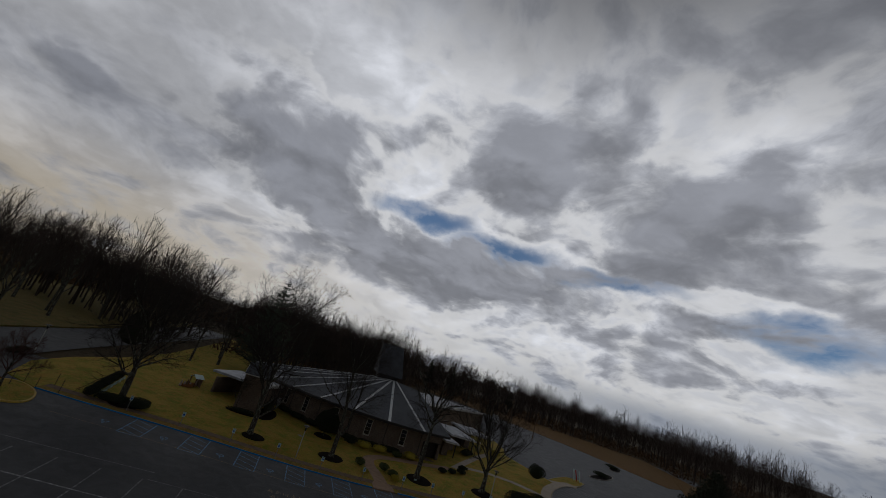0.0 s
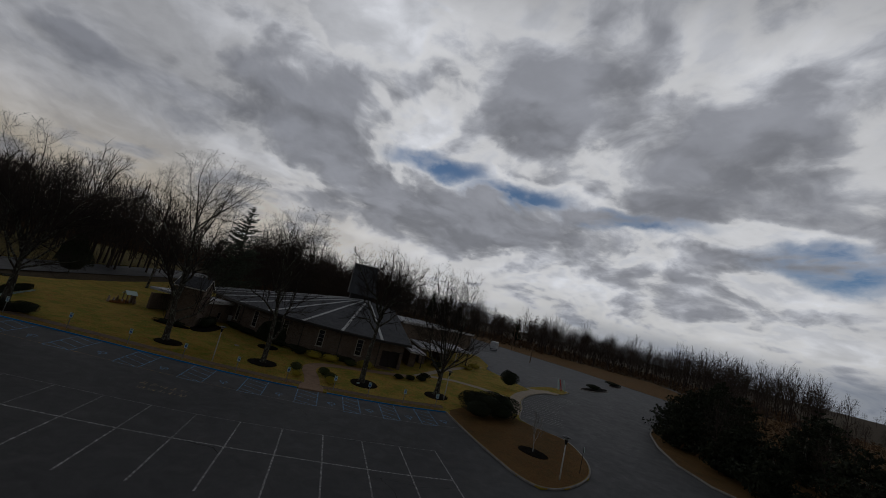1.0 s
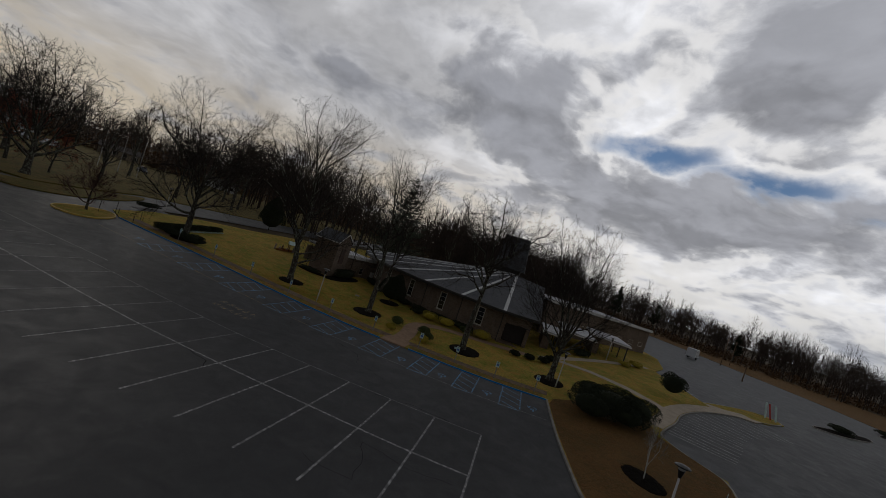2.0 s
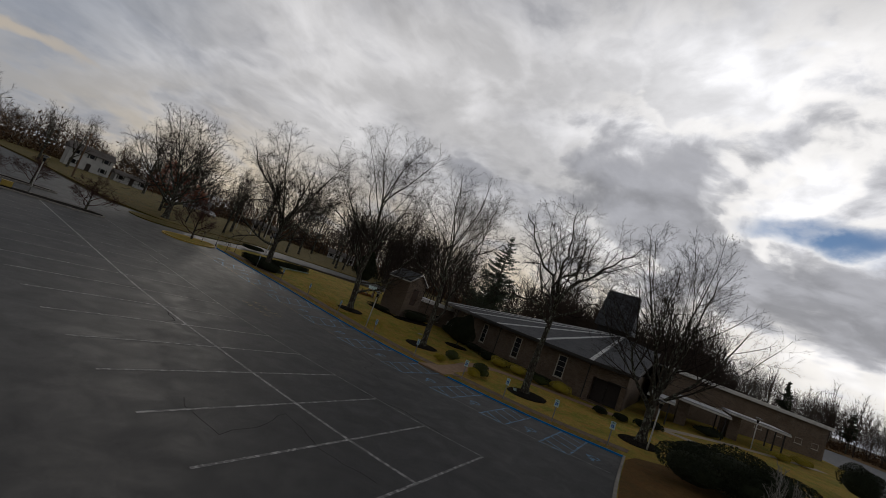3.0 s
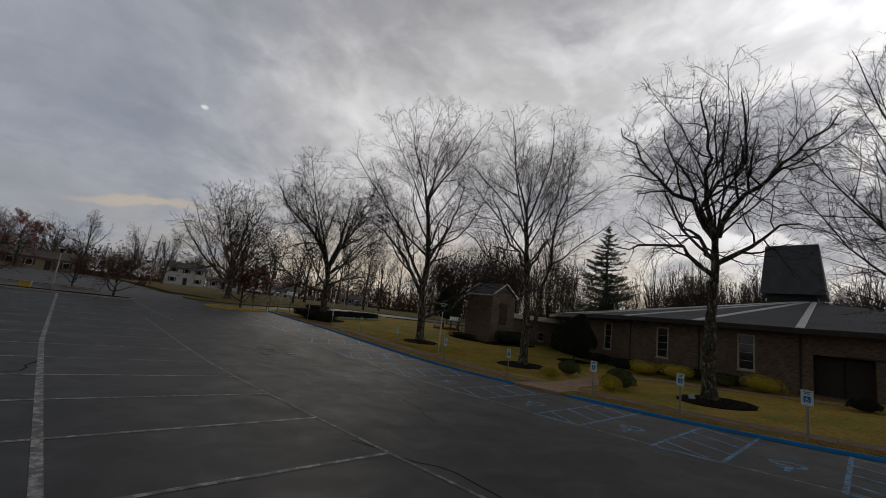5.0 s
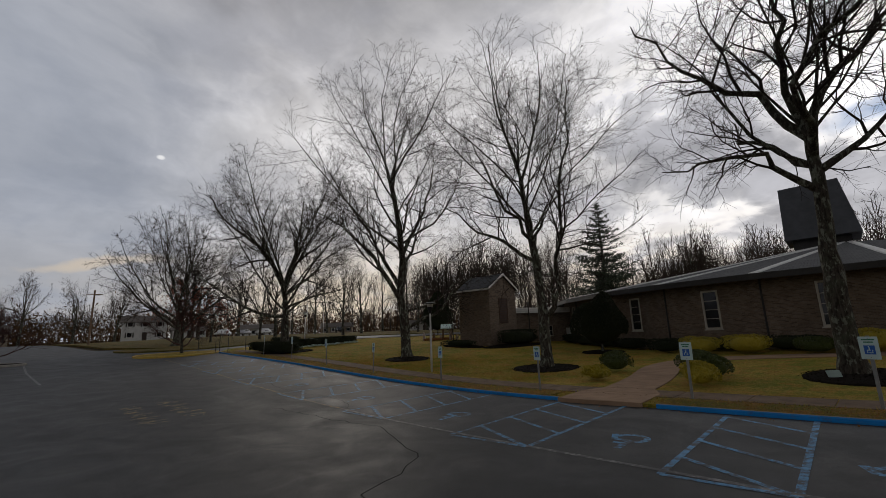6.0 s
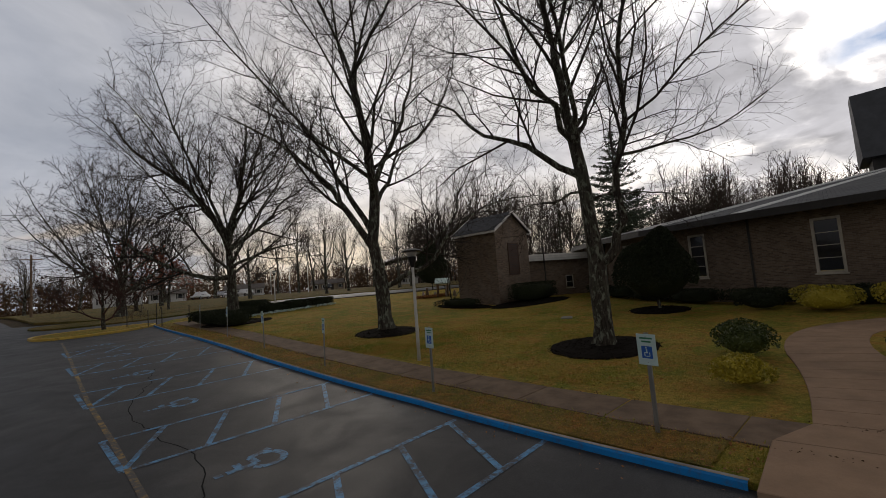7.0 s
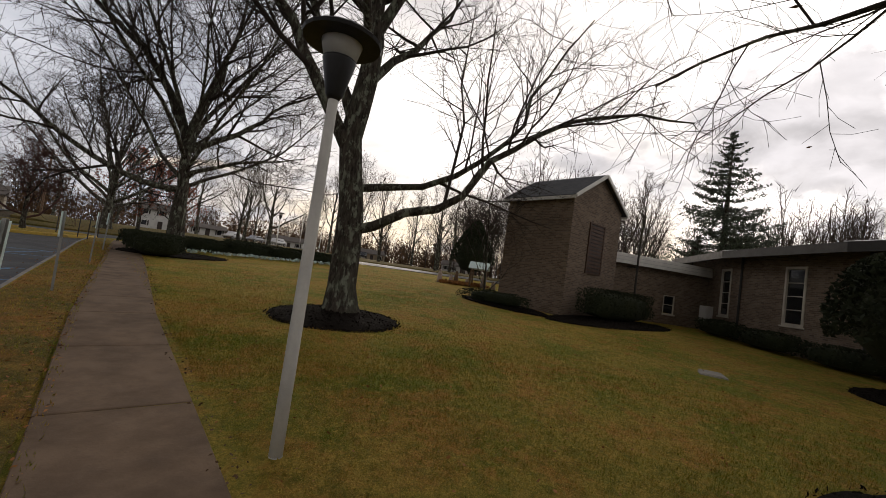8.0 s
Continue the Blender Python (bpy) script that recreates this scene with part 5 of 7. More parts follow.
def old_tree(name, x, y, height, half, low, trunk_r, seed, label, bearing=0.0, trunk=((0, 0, 0), (0, 0, 6)), limbs=(), fill=8, fill_from=0.45, rise=(30, 62), gnarl=0.2, up=0.10, space=(0.62, 0.36, 0.21), group="", twig=0.006, bark=BARK, twigs=TWIG, leaves=0, bends=2, leader=0.75, shake=0.07):
    """A leafless old tree from its own trunk and limbs (sideways, ahead, up from the foot, turned to a bearing), with boughs, branches and twigs that end in a rounded crown."""
    rnd = random.Random(seed)
    spin = Matrix.Rotation(radians(bearing), 3, "Z")
    own = lambda seq: [spin @ Vector(p) for p in seq]
    orders = [[], [], [], [], []]
    stem = smooth_line(own(trunk), 0.7, rnd, 0.02)
    top = len(stem) - 1
    rad = [trunk_r * (1 - 0.62 * i / top) for i in range(top + 1)]
    orders[0].append((stem, rad))
    first = []
    for pts, thick in limbs:
        q = smooth_line(own(pts), 0.7, rnd, shake)
        first.append((q, [max(0.018, trunk_r * thick * (1 - 0.86 * (i / (len(q) - 1)) ** 0.8)) for i in range(len(q))]))
    roll = rnd.uniform(0, 6.28)
    middle = low + (height - low) * 0.45

    def reach_of(p):
        """How far out a point lies: 1 on the crown's outline."""
        dz = p.z - middle
        return math.sqrt((p.x * p.x + p.y * p.y) / half ** 2 + ((dz / (height - middle)) if dz > 0 else dz / (middle - low) * 0.55) ** 2)

    for c in range(fill):
        f = fill_from + (1 - fill_from) * (c + rnd.uniform(0.2, 0.8)) / fill
        i = min(top - 1, int(f * top))
        p = stem[i].lerp(stem[i + 1], f * top - i)
        roll += 2.4 + rnd.uniform(-0.4, 0.4)
        el = radians(rise[0] + (rise[1] - rise[0]) * (f - fill_from) / (1 - fill_from) + rnd.uniform(-8, 8))
        d = Vector((math.cos(roll) * math.cos(el), math.sin(roll) * math.cos(el), math.sin(el)))
        reach = half * math.cos(el) + (height - p.z) * math.sin(el) * 0.9
        q = wander(p, d, reach * rnd.uniform(0.75, 1.0), 9, gnarl * 0.7, up * 0.8, rnd)
        while len(q) > 4 and reach_of(q[-1]) > 0.93:
            q = [a.lerp(b, 0.88) if k else a for k, (a, b) in enumerate(zip([p] * 9, q))] if len(q) == 9 and reach_of(q[-1]) < 1.15 else [p.lerp(a, 0.8) for a in q]
        r0 = rad[i] * rnd.uniform(0.36, 0.5)
        first.append((q, [max(0.015, r0 * (1 - 0.88 * (k / 8) ** 0.85)) for k in range(9)]))
    # the trunk goes on into two or three leaders
    for c in range(3):
        a = roll + c * 2.1
        d = Vector((math.cos(a) * 0.42, math.sin(a) * 0.42, 1)).normalized()
        q = wander(stem[-1], d, (height - stem[-1].z) * rnd.uniform(0.85, 1.0), 9, gnarl * 0.6, up * 0.5, rnd)
        first.append((q, [max(0.012, rad[-1] * leader * (1 - 0.9 * k / 8)) for k in range(9)]))
    orders[1] = first
    for order in (1, 2, 3):
        for pts, rads in orders[order]:
            seg = [(b - a).length for a, b in zip(pts, pts[1:])]
            total = sum(seg)
            s = total * (0.24, 0.18, 0.15)[order - 1]
            roll = rnd.uniform(0, 6.28)
            while s < total:
                k, left = 0, s
                while k < len(seg) - 1 and left > seg[k]:
                    left -= seg[k]
                    k += 1
                f = min(1.0, left / max(seg[k], 1e-6))
                p = pts[k].lerp(pts[k + 1], f)
                d = (pts[k + 1] - pts[k]).normalized()
                roll += 2.4 + rnd.uniform(-0.6, 0.6)
                a = d.orthogonal().normalized()
                a.rotate(Matrix.Rotation(roll, 3, d))
                ang = radians(rnd.gauss(46, 11))
                d = (d * math.cos(ang) + a * math.sin(ang)).normalized()
                here = rads[k] + (rads[k + 1] - rads[k]) * f
                rest = total - s
                length = (0.42 * rest + 1.4, 0.42 * rest + 0.65, 0.35 * rest + 0.36)[order - 1] * rnd.uniform(0.6, 1.25)
                n = (6, 4, bends)[order - 1]
                out = reach_of(p)
                s += space[order - 1] * rnd.uniform(0.6, 1.4)
                if out > 1.0 and order < 3:
                    continue
                if reach_of(p + d * length) > 1.04:
                    length *= 0.5
                q = wander(p, d, length, n, gnarl * (0.9, 1.0, 1.0)[order - 1], up * (0.6, 0.4, 0.3)[order - 1], rnd)
                floor_r = twig * (1.6, 1.0, 0.62)[order - 1]
                r0 = max(floor_r, here * 0.55)
                if order == 2:
                    for _ in range(3):
                        way = (q[-1] - q[-2]).normalized() + Vector((rnd.gauss(0, 0.5), rnd.gauss(0, 0.5), rnd.gauss(0.1, 0.4)))
                        spray = wander(q[-1].lerp(q[-2], rnd.uniform(0, 0.5)), way.normalized(), rnd.uniform(0.25, 0.6), bends, gnarl, up * 0.3, rnd)
                        orders[4].append((spray, [twig * 0.6] + [twig * 0.42] * (bends - 1)))
                orders[order + 1].append((q, [max(floor_r * 0.7, r0 * (1 - 0.75 * j / (n - 1))) for j in range(n)]))

    def rounded_off(q):
        """Tips beyond the crown's outline are drawn in."""
        q = np.array(q)
        dz = q[:, 2] - middle
        rho = np.sqrt((q[:, 0] ** 2 + q[:, 1] ** 2) / half ** 2 + np.where(dz > 0, dz / (height - middle), dz / (middle - low) * 0.55) ** 2) + 1e-6
        new_rho = np.where(rho > 0.97, 0.97 + 0.14 * np.tanh((rho - 0.97) / 0.2), rho)
        k = (new_rho / rho)[:, None]
        return q * [1, 1, 0] * k + np.stack([q[:, 0] * 0, q[:, 1] * 0, middle + dz * k[:, 0]], 1)

    e = base(name, x, y, land(x, y) + LAWN_UP - 0.05)
    tagged(e, label, "tree", group)
    s0, r0 = np.array(stem), np.array(rad)
    a, b = s0[0], s0[1]
    s0 = np.concatenate([[a, a + (b - a) * 0.15, a + (b - a) * 0.4, a + (b - a) * 0.75], s0[1:]])
    r0 = np.concatenate([[r0[0] * 1.55, r0[0] * 1.32, r0[0] * 1.14, r0[0] * 1.04], r0[1:]])
    v0, f0 = tubes([(s0, r0)], 14)
    # buttressed foot and uneven girth
    ring = np.arctan2(v0[:, 1] - np.repeat(s0[:, 1], 14), v0[:, 0] - np.repeat(s0[:, 0], 14))
    foot = np.clip(1 - v0[:, 2] / 0.9, 0, 1) ** 1.5
    swell = 1 + (0.16 * foot + 0.035) * np.sin(ring * 5 + seed) + 0.05 * np.sin(ring * 2 + v0[:, 2] * 1.7)
    axis = np.repeat(s0, 14, 0)
    v0[:, :2] = axis[:, :2] + (v0[:, :2] - axis[:, :2]) * swell[:, None]
    v1, f1 = tubes([(rounded_off(p), r) for p, r in orders[1]], 7)
    hang("trunk", quick_mesh("trunk", np.concatenate([v0, v1]), np.concatenate([f0, f1 + len(v0)]), bark, True), e)
    vs, fs, at = [], [], 0
    for o, sides in ((2, 4), (3, 3), (4, 3)):
        v, f = tubes([(rounded_off(p), r) for p, r in orders[o]], sides)
        vs.append(v)
        fs.append(f + at)
        at += len(v)
    hang("crown", quick_mesh("crown", np.concatenate(vs), np.concatenate(fs), twigs), e)
    if leaves:
        g = np.random.default_rng(seed)
        tips = np.array([rounded_off(p)[-1] for p, _ in orders[4]])
        tips = tips[g.choice(len(tips), leaves, False)] + g.normal(0, 0.05, (leaves, 3))
        d = g.normal(size=(leaves, 3)) * 0.03
        w = g.normal(size=(leaves, 3)) * 0.02
        v = np.stack([tips - d, tips + w, tips + d, tips - w], 1).reshape(-1, 3)
        hang("dead_leaves", quick_mesh("dead_leaves", v, np.arange(leaves * 4).reshape(-1, 4), DRYLEAF), e)["label"] = "a few curled dead leaves"
    return e


LAWN_TREES = "old bare trees along the lawn"
old_tree("bare_tree", 22.14, -4.22, 15.8, 7.2, 3.2, 0.33, 61, "bare shade tree, dense rounded crown of fine twigs", -90, group=LAWN_TREES, trunk=((0, 0, 0), (0.05, 0, 1.6), (0.1, 0, 3.1), (0.15, 0.05, 4.2)),
         limbs=((((0.05, 0, 2.1), (-1.1, 0.1, 3.5), (-2.0, 0.2, 5.2), (-2.3, 0.3, 7.6), (-3.0, 0.4, 10.6)), 0.40), (((0.1, 0, 3.0), (-0.5, 0.4, 5.2), (-0.9, 0.7, 8.2), (-0.7, 0.9, 12.2)), 0.38), (((0.12, 0, 3.2), (0.8, -0.3, 5.4), (1.2, -0.5, 8.4), (1.7, -0.6, 12.4)), 0.44), (((0.1, 0, 2.7), (1.6, 0.3, 4.4), (3.0, 0.4, 6.6), (4.2, 0.5, 9.6)), 0.40),
                (((0.1, 0, 2.9), (2.0, -0.4, 4.4), (4.0, -0.6, 6.4), (5.6, -0.6, 8.6)), 0.26), (((0.05, 0, 2.6), (-0.3, -1.6, 4.4), (-0.6, -3.0, 6.8), (-0.8, -4.0, 9.6)), 0.38), (((0.1, 0, 2.8), (0.4, 1.7, 4.6), (0.6, 3.2, 7.0), (0.8, 4.2, 10.0)), 0.38), (((0.0, 0, 2.5), (-1.9, -0.5, 4.4), (-3.8, -0.8, 6.4), (-5.2, -0.8, 8.8)), 0.25)),
         fill=4, fill_from=0.75, rise=(45, 70), gnarl=0.10, up=0.14, shake=0.04, space=(0.62, 0.36, 0.20), twig=0.008)
old_tree("bare_tree", 23.05, 4.25, 17.0, 6.9, 5.2, 0.34, 59, "bare gnarled oak with wide crooked limbs", -75, group=LAWN_TREES, trunk=((-0.25, 0, 0), (-0.3, 0, 2.5), (-0.15, 0, 5.4), (-0.1, 0, 8.0)),
         limbs=((((-0.1, 0, 7.8), (-1.5, 0.6, 10.0), (-3.2, 1.2, 12.2), (-5.0, 1.2, 15.0)), 0.5), (((-0.1, 0, 8.0), (-0.7, -0.8, 11.0), (-0.5, -1.0, 13.2), (-0.8, -1.0, 15.5)), 0.46), (((0, 0, 7.9), (1.0, 0.4, 10.2), (2.8, 1.0, 11.8), (5.2, 1.2, 14.6)), 0.5),
                (((-0.2, 0, 6.0), (-1.3, -0.4, 6.9), (-2.4, -1.2, 7.2), (-4.6, -1.6, 7.0)), 0.4), (((0.0, 0, 6.6), (1.4, 0.5, 7.4), (2.6, 1.0, 8.8), (3.6, 2.0, 9.0)), 0.42), (((-0.1, 0, 6.8), (-1.2, 2.0, 8.6), (-1.5, 4.0, 10.6)), 0.42), (((-0.1, 0, 7.1), (-0.6, -2.2, 9.0), (0.6, -4.2, 10.4), (0.4, -5.6, 12.5)), 0.45)),
         fill=3, fill_from=0.8, rise=(30, 50), leader=0.42, shake=0.15, gnarl=0.28, up=0.03, space=(0.60, 0.36, 0.21), twig=0.008)
old_tree("bare_tree", 23.85, 15.5, 18.2, 7.6, 4.2, 0.30, 43, "tall bare oak with grey ridged bark and mulch bed", -77, group=LAWN_TREES, trunk=((0, 0, 0), (0.03, 0, 1.8), (-0.02, 0, 4.0), (-0.16, 0.05, 5.7), (-0.42, 0.1, 7.6), (-0.66, 0.2, 10.0)),
         limbs=((((0.1, 0, 2.6), (0.55, 0.05, 3.1), (0.92, 0.1, 3.9), (0.80, 0.2, 5.5), (1.25, 0.3, 6.9), (1.3, 0.6, 9.5), (1.9, 0.9, 12.5), (2.1, 1.0, 15.5)), 0.55), (((-0.14, 0, 5.4), (-1.7, -0.3, 6.6), (-3.7, -0.5, 7.8), (-5.6, -0.6, 9.6)), 0.42), (((-0.08, 0, 4.9), (-1.1, 0.5, 4.8), (-2.2, 0.9, 4.95), (-3.4, 1.3, 4.7)), 0.17),
                (((-0.08, 0, 4.8), (0.5, 0.35, 4.75), (1.5, 0.6, 4.7), (2.7, 0.9, 4.5)), 0.20), (((0.9, 0.2, 5.9), (2.2, 0.8, 6.2), (3.6, 1.2, 6.4), (5.0, 1.4, 7.2)), 0.2), (((-0.22, 0, 6.2), (-0.1, 2.0, 8.2), (0.4, 4.0, 10.4)), 0.4), (((-0.28, 0, 6.6), (-1.2, -2.0, 8.6), (-1.6, -4.0, 11.0)), 0.4)),
         fill=8, fill_from=0.62, rise=(42, 66), gnarl=0.17, up=0.07, space=(0.52, 0.28, 0.21), leaves=220, bends=3, twig=0.0065)
old_tree("bare_tree", 23.3, 25.3, 20.8, 9.4, 3.6, 0.33, 37, "tall bare oak with long sweeping lower limbs", -35, group=LAWN_TREES, trunk=((0.0, 0, 0), (-0.15, 0, 2.6), (-0.35, 0, 4.2), (-0.2, 0, 6.6), (-0.5, 0, 9.6), (-0.9, 0, 12.0)),
         limbs=((((-0.1, 0, 2.0), (1.2, -0.2, 2.5), (2.4, -0.3, 3.2), (3.5, -0.3, 4.5), (4.8, -0.1, 5.5), (6.6, 0.0, 6.0), (8.2, 0, 6.1)), 0.42), (((-0.2, 0, 3.0), (1.5, 0.4, 3.5), (3.4, 0.6, 4.9), (4.4, 0.8, 7.0), (5.6, 1.0, 9.0)), 0.32),
                (((-0.35, 0, 3.8), (-1.4, -0.2, 5.4), (-2.6, -0.4, 7.2), (-4.2, -0.6, 8.6), (-6.2, -0.8, 9.8)), 0.55), (((-0.3, 0, 4.4), (-1.2, 0.5, 6.2), (-2.6, 1.0, 9.0), (-4.0, 1.2, 11.0), (-5.2, 1.4, 13.2)), 0.48), (((-0.3, 0, 6.6), (0.7, 0, 8.6), (1.6, 0.2, 10.9), (2.4, 0.4, 14.0)), 0.5), (((-0.3, 0, 5.4), (0.6, 1.6, 7.4), (1.6, 3.6, 9.8), (2.0, 5.0, 12.5)), 0.42), (((-0.3, 0, 6.0), (-0.4, -2.0, 8.2), (0.4, -4.0, 11.0)), 0.42)),
         fill=8, fill_from=0.55, rise=(42, 66), gnarl=0.16, up=0.08, space=(0.57, 0.32, 0.23), bends=3, twig=0.008)
old_tree("bare_tree", 21.6, 38.7, 18.2, 9.8, 3.0, 0.40, 27, "bare oak with a low wide crown beside hedges", -15, group=LAWN_TREES, trunk=((0, 0, 0), (-0.1, 0, 3.0), (-0.2, 0, 5.4)),
         limbs=((((-0.2, 0, 3.0), (-1.6, -0.4, 3.1), (-3.3, -0.8, 3.7), (-6.1, -1.2, 5.6), (-8.0, -1.4, 7.0)), 0.42), (((-0.2, 0, 5.2), (-1.2, 0, 7.2), (-2.4, 0.2, 8.9), (-4.8, 0.4, 10.6), (-6.4, 0.4, 13.0)), 0.58), (((-0.2, 0, 5.3), (0.2, 0, 7.0), (0.8, 0.3, 9.5), (1.2, 0.4, 13.5)), 0.6), (((-0.2, 0, 4.8), (1.6, 0.5, 6.2), (3.6, 0.8, 8.4), (5.6, 1.0, 9.8)), 0.45), (((-0.2, 0, 3.4), (2.0, -0.8, 4.6), (4.8, -1.4, 5.4)), 0.32)),
         fill=8, fill_from=0.55, rise=(32, 62), gnarl=0.17, up=0.09, space=(0.56, 0.32, 0.18), twig=0.010)
old_tree("bare_tree", 19.48, 62.0, 17.4, 9.4, 2.6, 0.45, 16, "bare oak with a dense twiggy crown", 20, group=LAWN_TREES, trunk=((0, 0, 0), (0.1, 0, 2.4), (0, 0.1, 5.0)), fill=15, fill_from=0.35, rise=(20, 64), gnarl=0.17, up=0.1, space=(0.75, 0.44, 0.27), twig=0.015)


# ---- planting ----
def leaf_quads(pts, size, rnd, stretch=1.6, flat=1.0):
    """A small leaf card at each point, turned at random; the lower flat is, the nearer it lies to level."""
    n = len(pts)
    a = rnd.normal(size=(n, 3)) * [1, 1, flat]
    a /= np.linalg.norm(a, axis=1, keepdims=True)
    b = np.cross(a, rnd.normal(size=(n, 3)) * [flat, flat, 1])
    b /= np.linalg.norm(b, axis=1, keepdims=True)
    s = size * rnd.uniform(0.6, 1.3, (n, 1))
    a, b = a * s * stretch * 0.5, b * s * 0.5
    v = np.stack([pts - a, pts + b * 0.8, pts + a, pts - b * 0.8], 1).reshape(-1, 3)
    f = np.arange(4 * n).reshape(n, 4)
    return v, f


def bump_field(p, seed, scale):
    return np.array([noise.noise(Vector(q) * scale + Vector((seed, 0, 0))) for q in p])


def leafy(name, x, y, rx, ry, h, count, leaf, material, seed, label, category, z=None, boxy=2.0, lumps=0.18, turn=0.0, foot=0.0, group="", taper=0.0):
    """A leafy mound: cards over an uneven solid (boxy 2 is an egg, 6 a clipped block) with a twiggy core."""
    rnd = np.random.default_rng(seed)
    d = rnd.normal(size=(count, 3))
    d[:, 2] = np.where(d[:, 2] < -0.5 * np.abs(d).max(1), np.abs(d[:, 2]), d[:, 2])
    d /= (np.abs(d) ** boxy).sum(1, keepdims=True) ** (1 / boxy)
    k = 1 + lumps * 2 * bump_field(d * np.array([rx, ry, h / 2]), seed, 1.1 / max(0.3, min(rx, ry)))
    k *= 1 - 0.30 * rnd.random(count) ** 2.2
    p = d * k[:, None] * np.array([rx, ry, h / 2]) + np.array([0, 0, h / 2 + foot])
    p[:, :2] *= 1 - taper * np.clip((p[:, 2:] - foot) / h, 0, 1)
    p[:, 2] = np.maximum(p[:, 2], 0.03)
    v, f = leaf_quads(p, leaf, rnd)
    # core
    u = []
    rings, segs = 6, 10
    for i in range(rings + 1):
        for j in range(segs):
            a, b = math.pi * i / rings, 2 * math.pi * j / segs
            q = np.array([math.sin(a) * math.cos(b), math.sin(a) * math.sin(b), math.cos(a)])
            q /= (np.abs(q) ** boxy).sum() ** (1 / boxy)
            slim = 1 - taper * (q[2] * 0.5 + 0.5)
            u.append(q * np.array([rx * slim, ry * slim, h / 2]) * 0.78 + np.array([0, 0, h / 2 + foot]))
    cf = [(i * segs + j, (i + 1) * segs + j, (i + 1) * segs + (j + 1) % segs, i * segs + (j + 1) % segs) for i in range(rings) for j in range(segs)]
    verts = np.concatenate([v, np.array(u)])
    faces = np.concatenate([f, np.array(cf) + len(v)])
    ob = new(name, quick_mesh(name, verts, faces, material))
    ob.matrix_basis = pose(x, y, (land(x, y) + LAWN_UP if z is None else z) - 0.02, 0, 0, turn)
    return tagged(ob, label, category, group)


def bed(x, y, rx, ry, turn=0.0, label="round bed of dark mulch"):
    """A low mound of mulch with a ragged rim."""
    rnd = random.Random(f"{x}{y}")
    bm = bmesh.new()
    n = 40
    c = bm.verts.new((0, 0, 0.10))
    rings = []
    for k, (r, h) in enumerate(((0.45, 0.10), (0.8, 0.075), (0.95, 0.04), (1.0, -0.03))):
        ringv = []
        for i in range(n):
            a = 2 * math.pi * i / n
            w = 1 + rnd.uniform(-0.03, 0.03)
            px, py = rx * r * w * math.cos(a), ry * r * w * math.sin(a)
            q = Vector((px, py, 0))
            q.rotate(Euler((0, 0, radians(turn))))
            ringv.append(bm.verts.new((q.x, q.y, h + rnd.uniform(-0.012, 0.012) + land(x + q.x, y + q.y) - land(x, y))))
        rings.append(ringv)
    for i in range(n):
        bm.faces.new((c, rings[0][i], rings[0][(i + 1) % n]))
        for a, b in zip(rings, rings[1:]):
            bm.faces.new((a[i], b[i], b[(i + 1) % n], a[(i + 1) % n]))
    ob = part("mulch_bed", bm, MULCH, smooth=False)
    ob.matrix_basis = pose(x, y, land(x, y) + LAWN_UP)
    tagged(ob, label, "mulch bed", kind="structure")
    # loose chips on top and along the rim
    g = np.random.default_rng(int(abs(x * 31 + y * 17) * 10))
    a, r = g.uniform(0, 2 * np.pi, 700), np.sqrt(g.random(700)) * 1.03
    p = np.stack([rx * r * np.cos(a), ry * r * np.sin(a), 0.12 - 0.09 * r ** 3], 1)
    t = radians(turn)
    p[:, :2] = p[:, :2] @ np.array([[math.cos(t), math.sin(t)], [-math.sin(t), math.cos(t)]])
    p[:, 2] += np.array([land(x + q[0], y + q[1]) - land(x, y) for q in p])
    v, f = leaf_quads(p, 0.035, g, 2.0)
    o = hang("mulch_chips", quick_mesh("mulch_chips", v, f, MULCH), ob)
    o["kind"] = "stuff"


bed(23.75, 15.5, 1.75, 1.6)
bed(22.95, 24.85, 1.45, 1.35)
bed(22.8, 4.2, 2.0, 1.6)
bed(21.9, -4.2, 1.7, 1.4)
bed(32.5, 16.3, 1.6, 1.3)
bed(6.4, -8.8, 1.5, 1.0, 20, "oval bed of dark mulch with a sapling")
bed(21.6, 38.2, 2.2, 1.6)
bed(34.9, 24.6, 3.9, 1.3, -6, "bed of dark mulch below the bell house")
bed(31.6, 27.6, 1.0, 2.2, 0, "bed of dark mulch below the bell house")

SHRUBS = "clipped shrubs by the path"
leafy("shrub", 20.8, 11.6, 0.6, 0.5, 0.62, 2600, 0.05, GOLD, 1, "golden-green clipped shrub beside the path", "shrub", group=SHRUBS)
leafy("shrub", 20.1, 8.0, 0.6, 0.5, 0.75, 2600, 0.05, GOLD, 2, "golden-green clipped shrub beside the path", "shrub", group=SHRUBS)
leafy("shrub", 21.6, 8.0, 0.7, 0.65, 0.85, 2200, 0.05, BOX, 3, "dark green boxwood beside the path", "shrub", group=SHRUBS)
leafy("shrub", 23.3, 8.8, 0.85, 0.7, 0.9, 2400, 0.05, BOX, 4, "dark green boxwood beside the path", "shrub", group=SHRUBS)
leafy("shrub", 23.4, 11.9, 0.75, 0.65, 0.85, 2200, 0.05, BOX, 5, "green boxwood by the lawn path", "shrub", group=SHRUBS)
WALLROW = "clipped shrubs along the church"
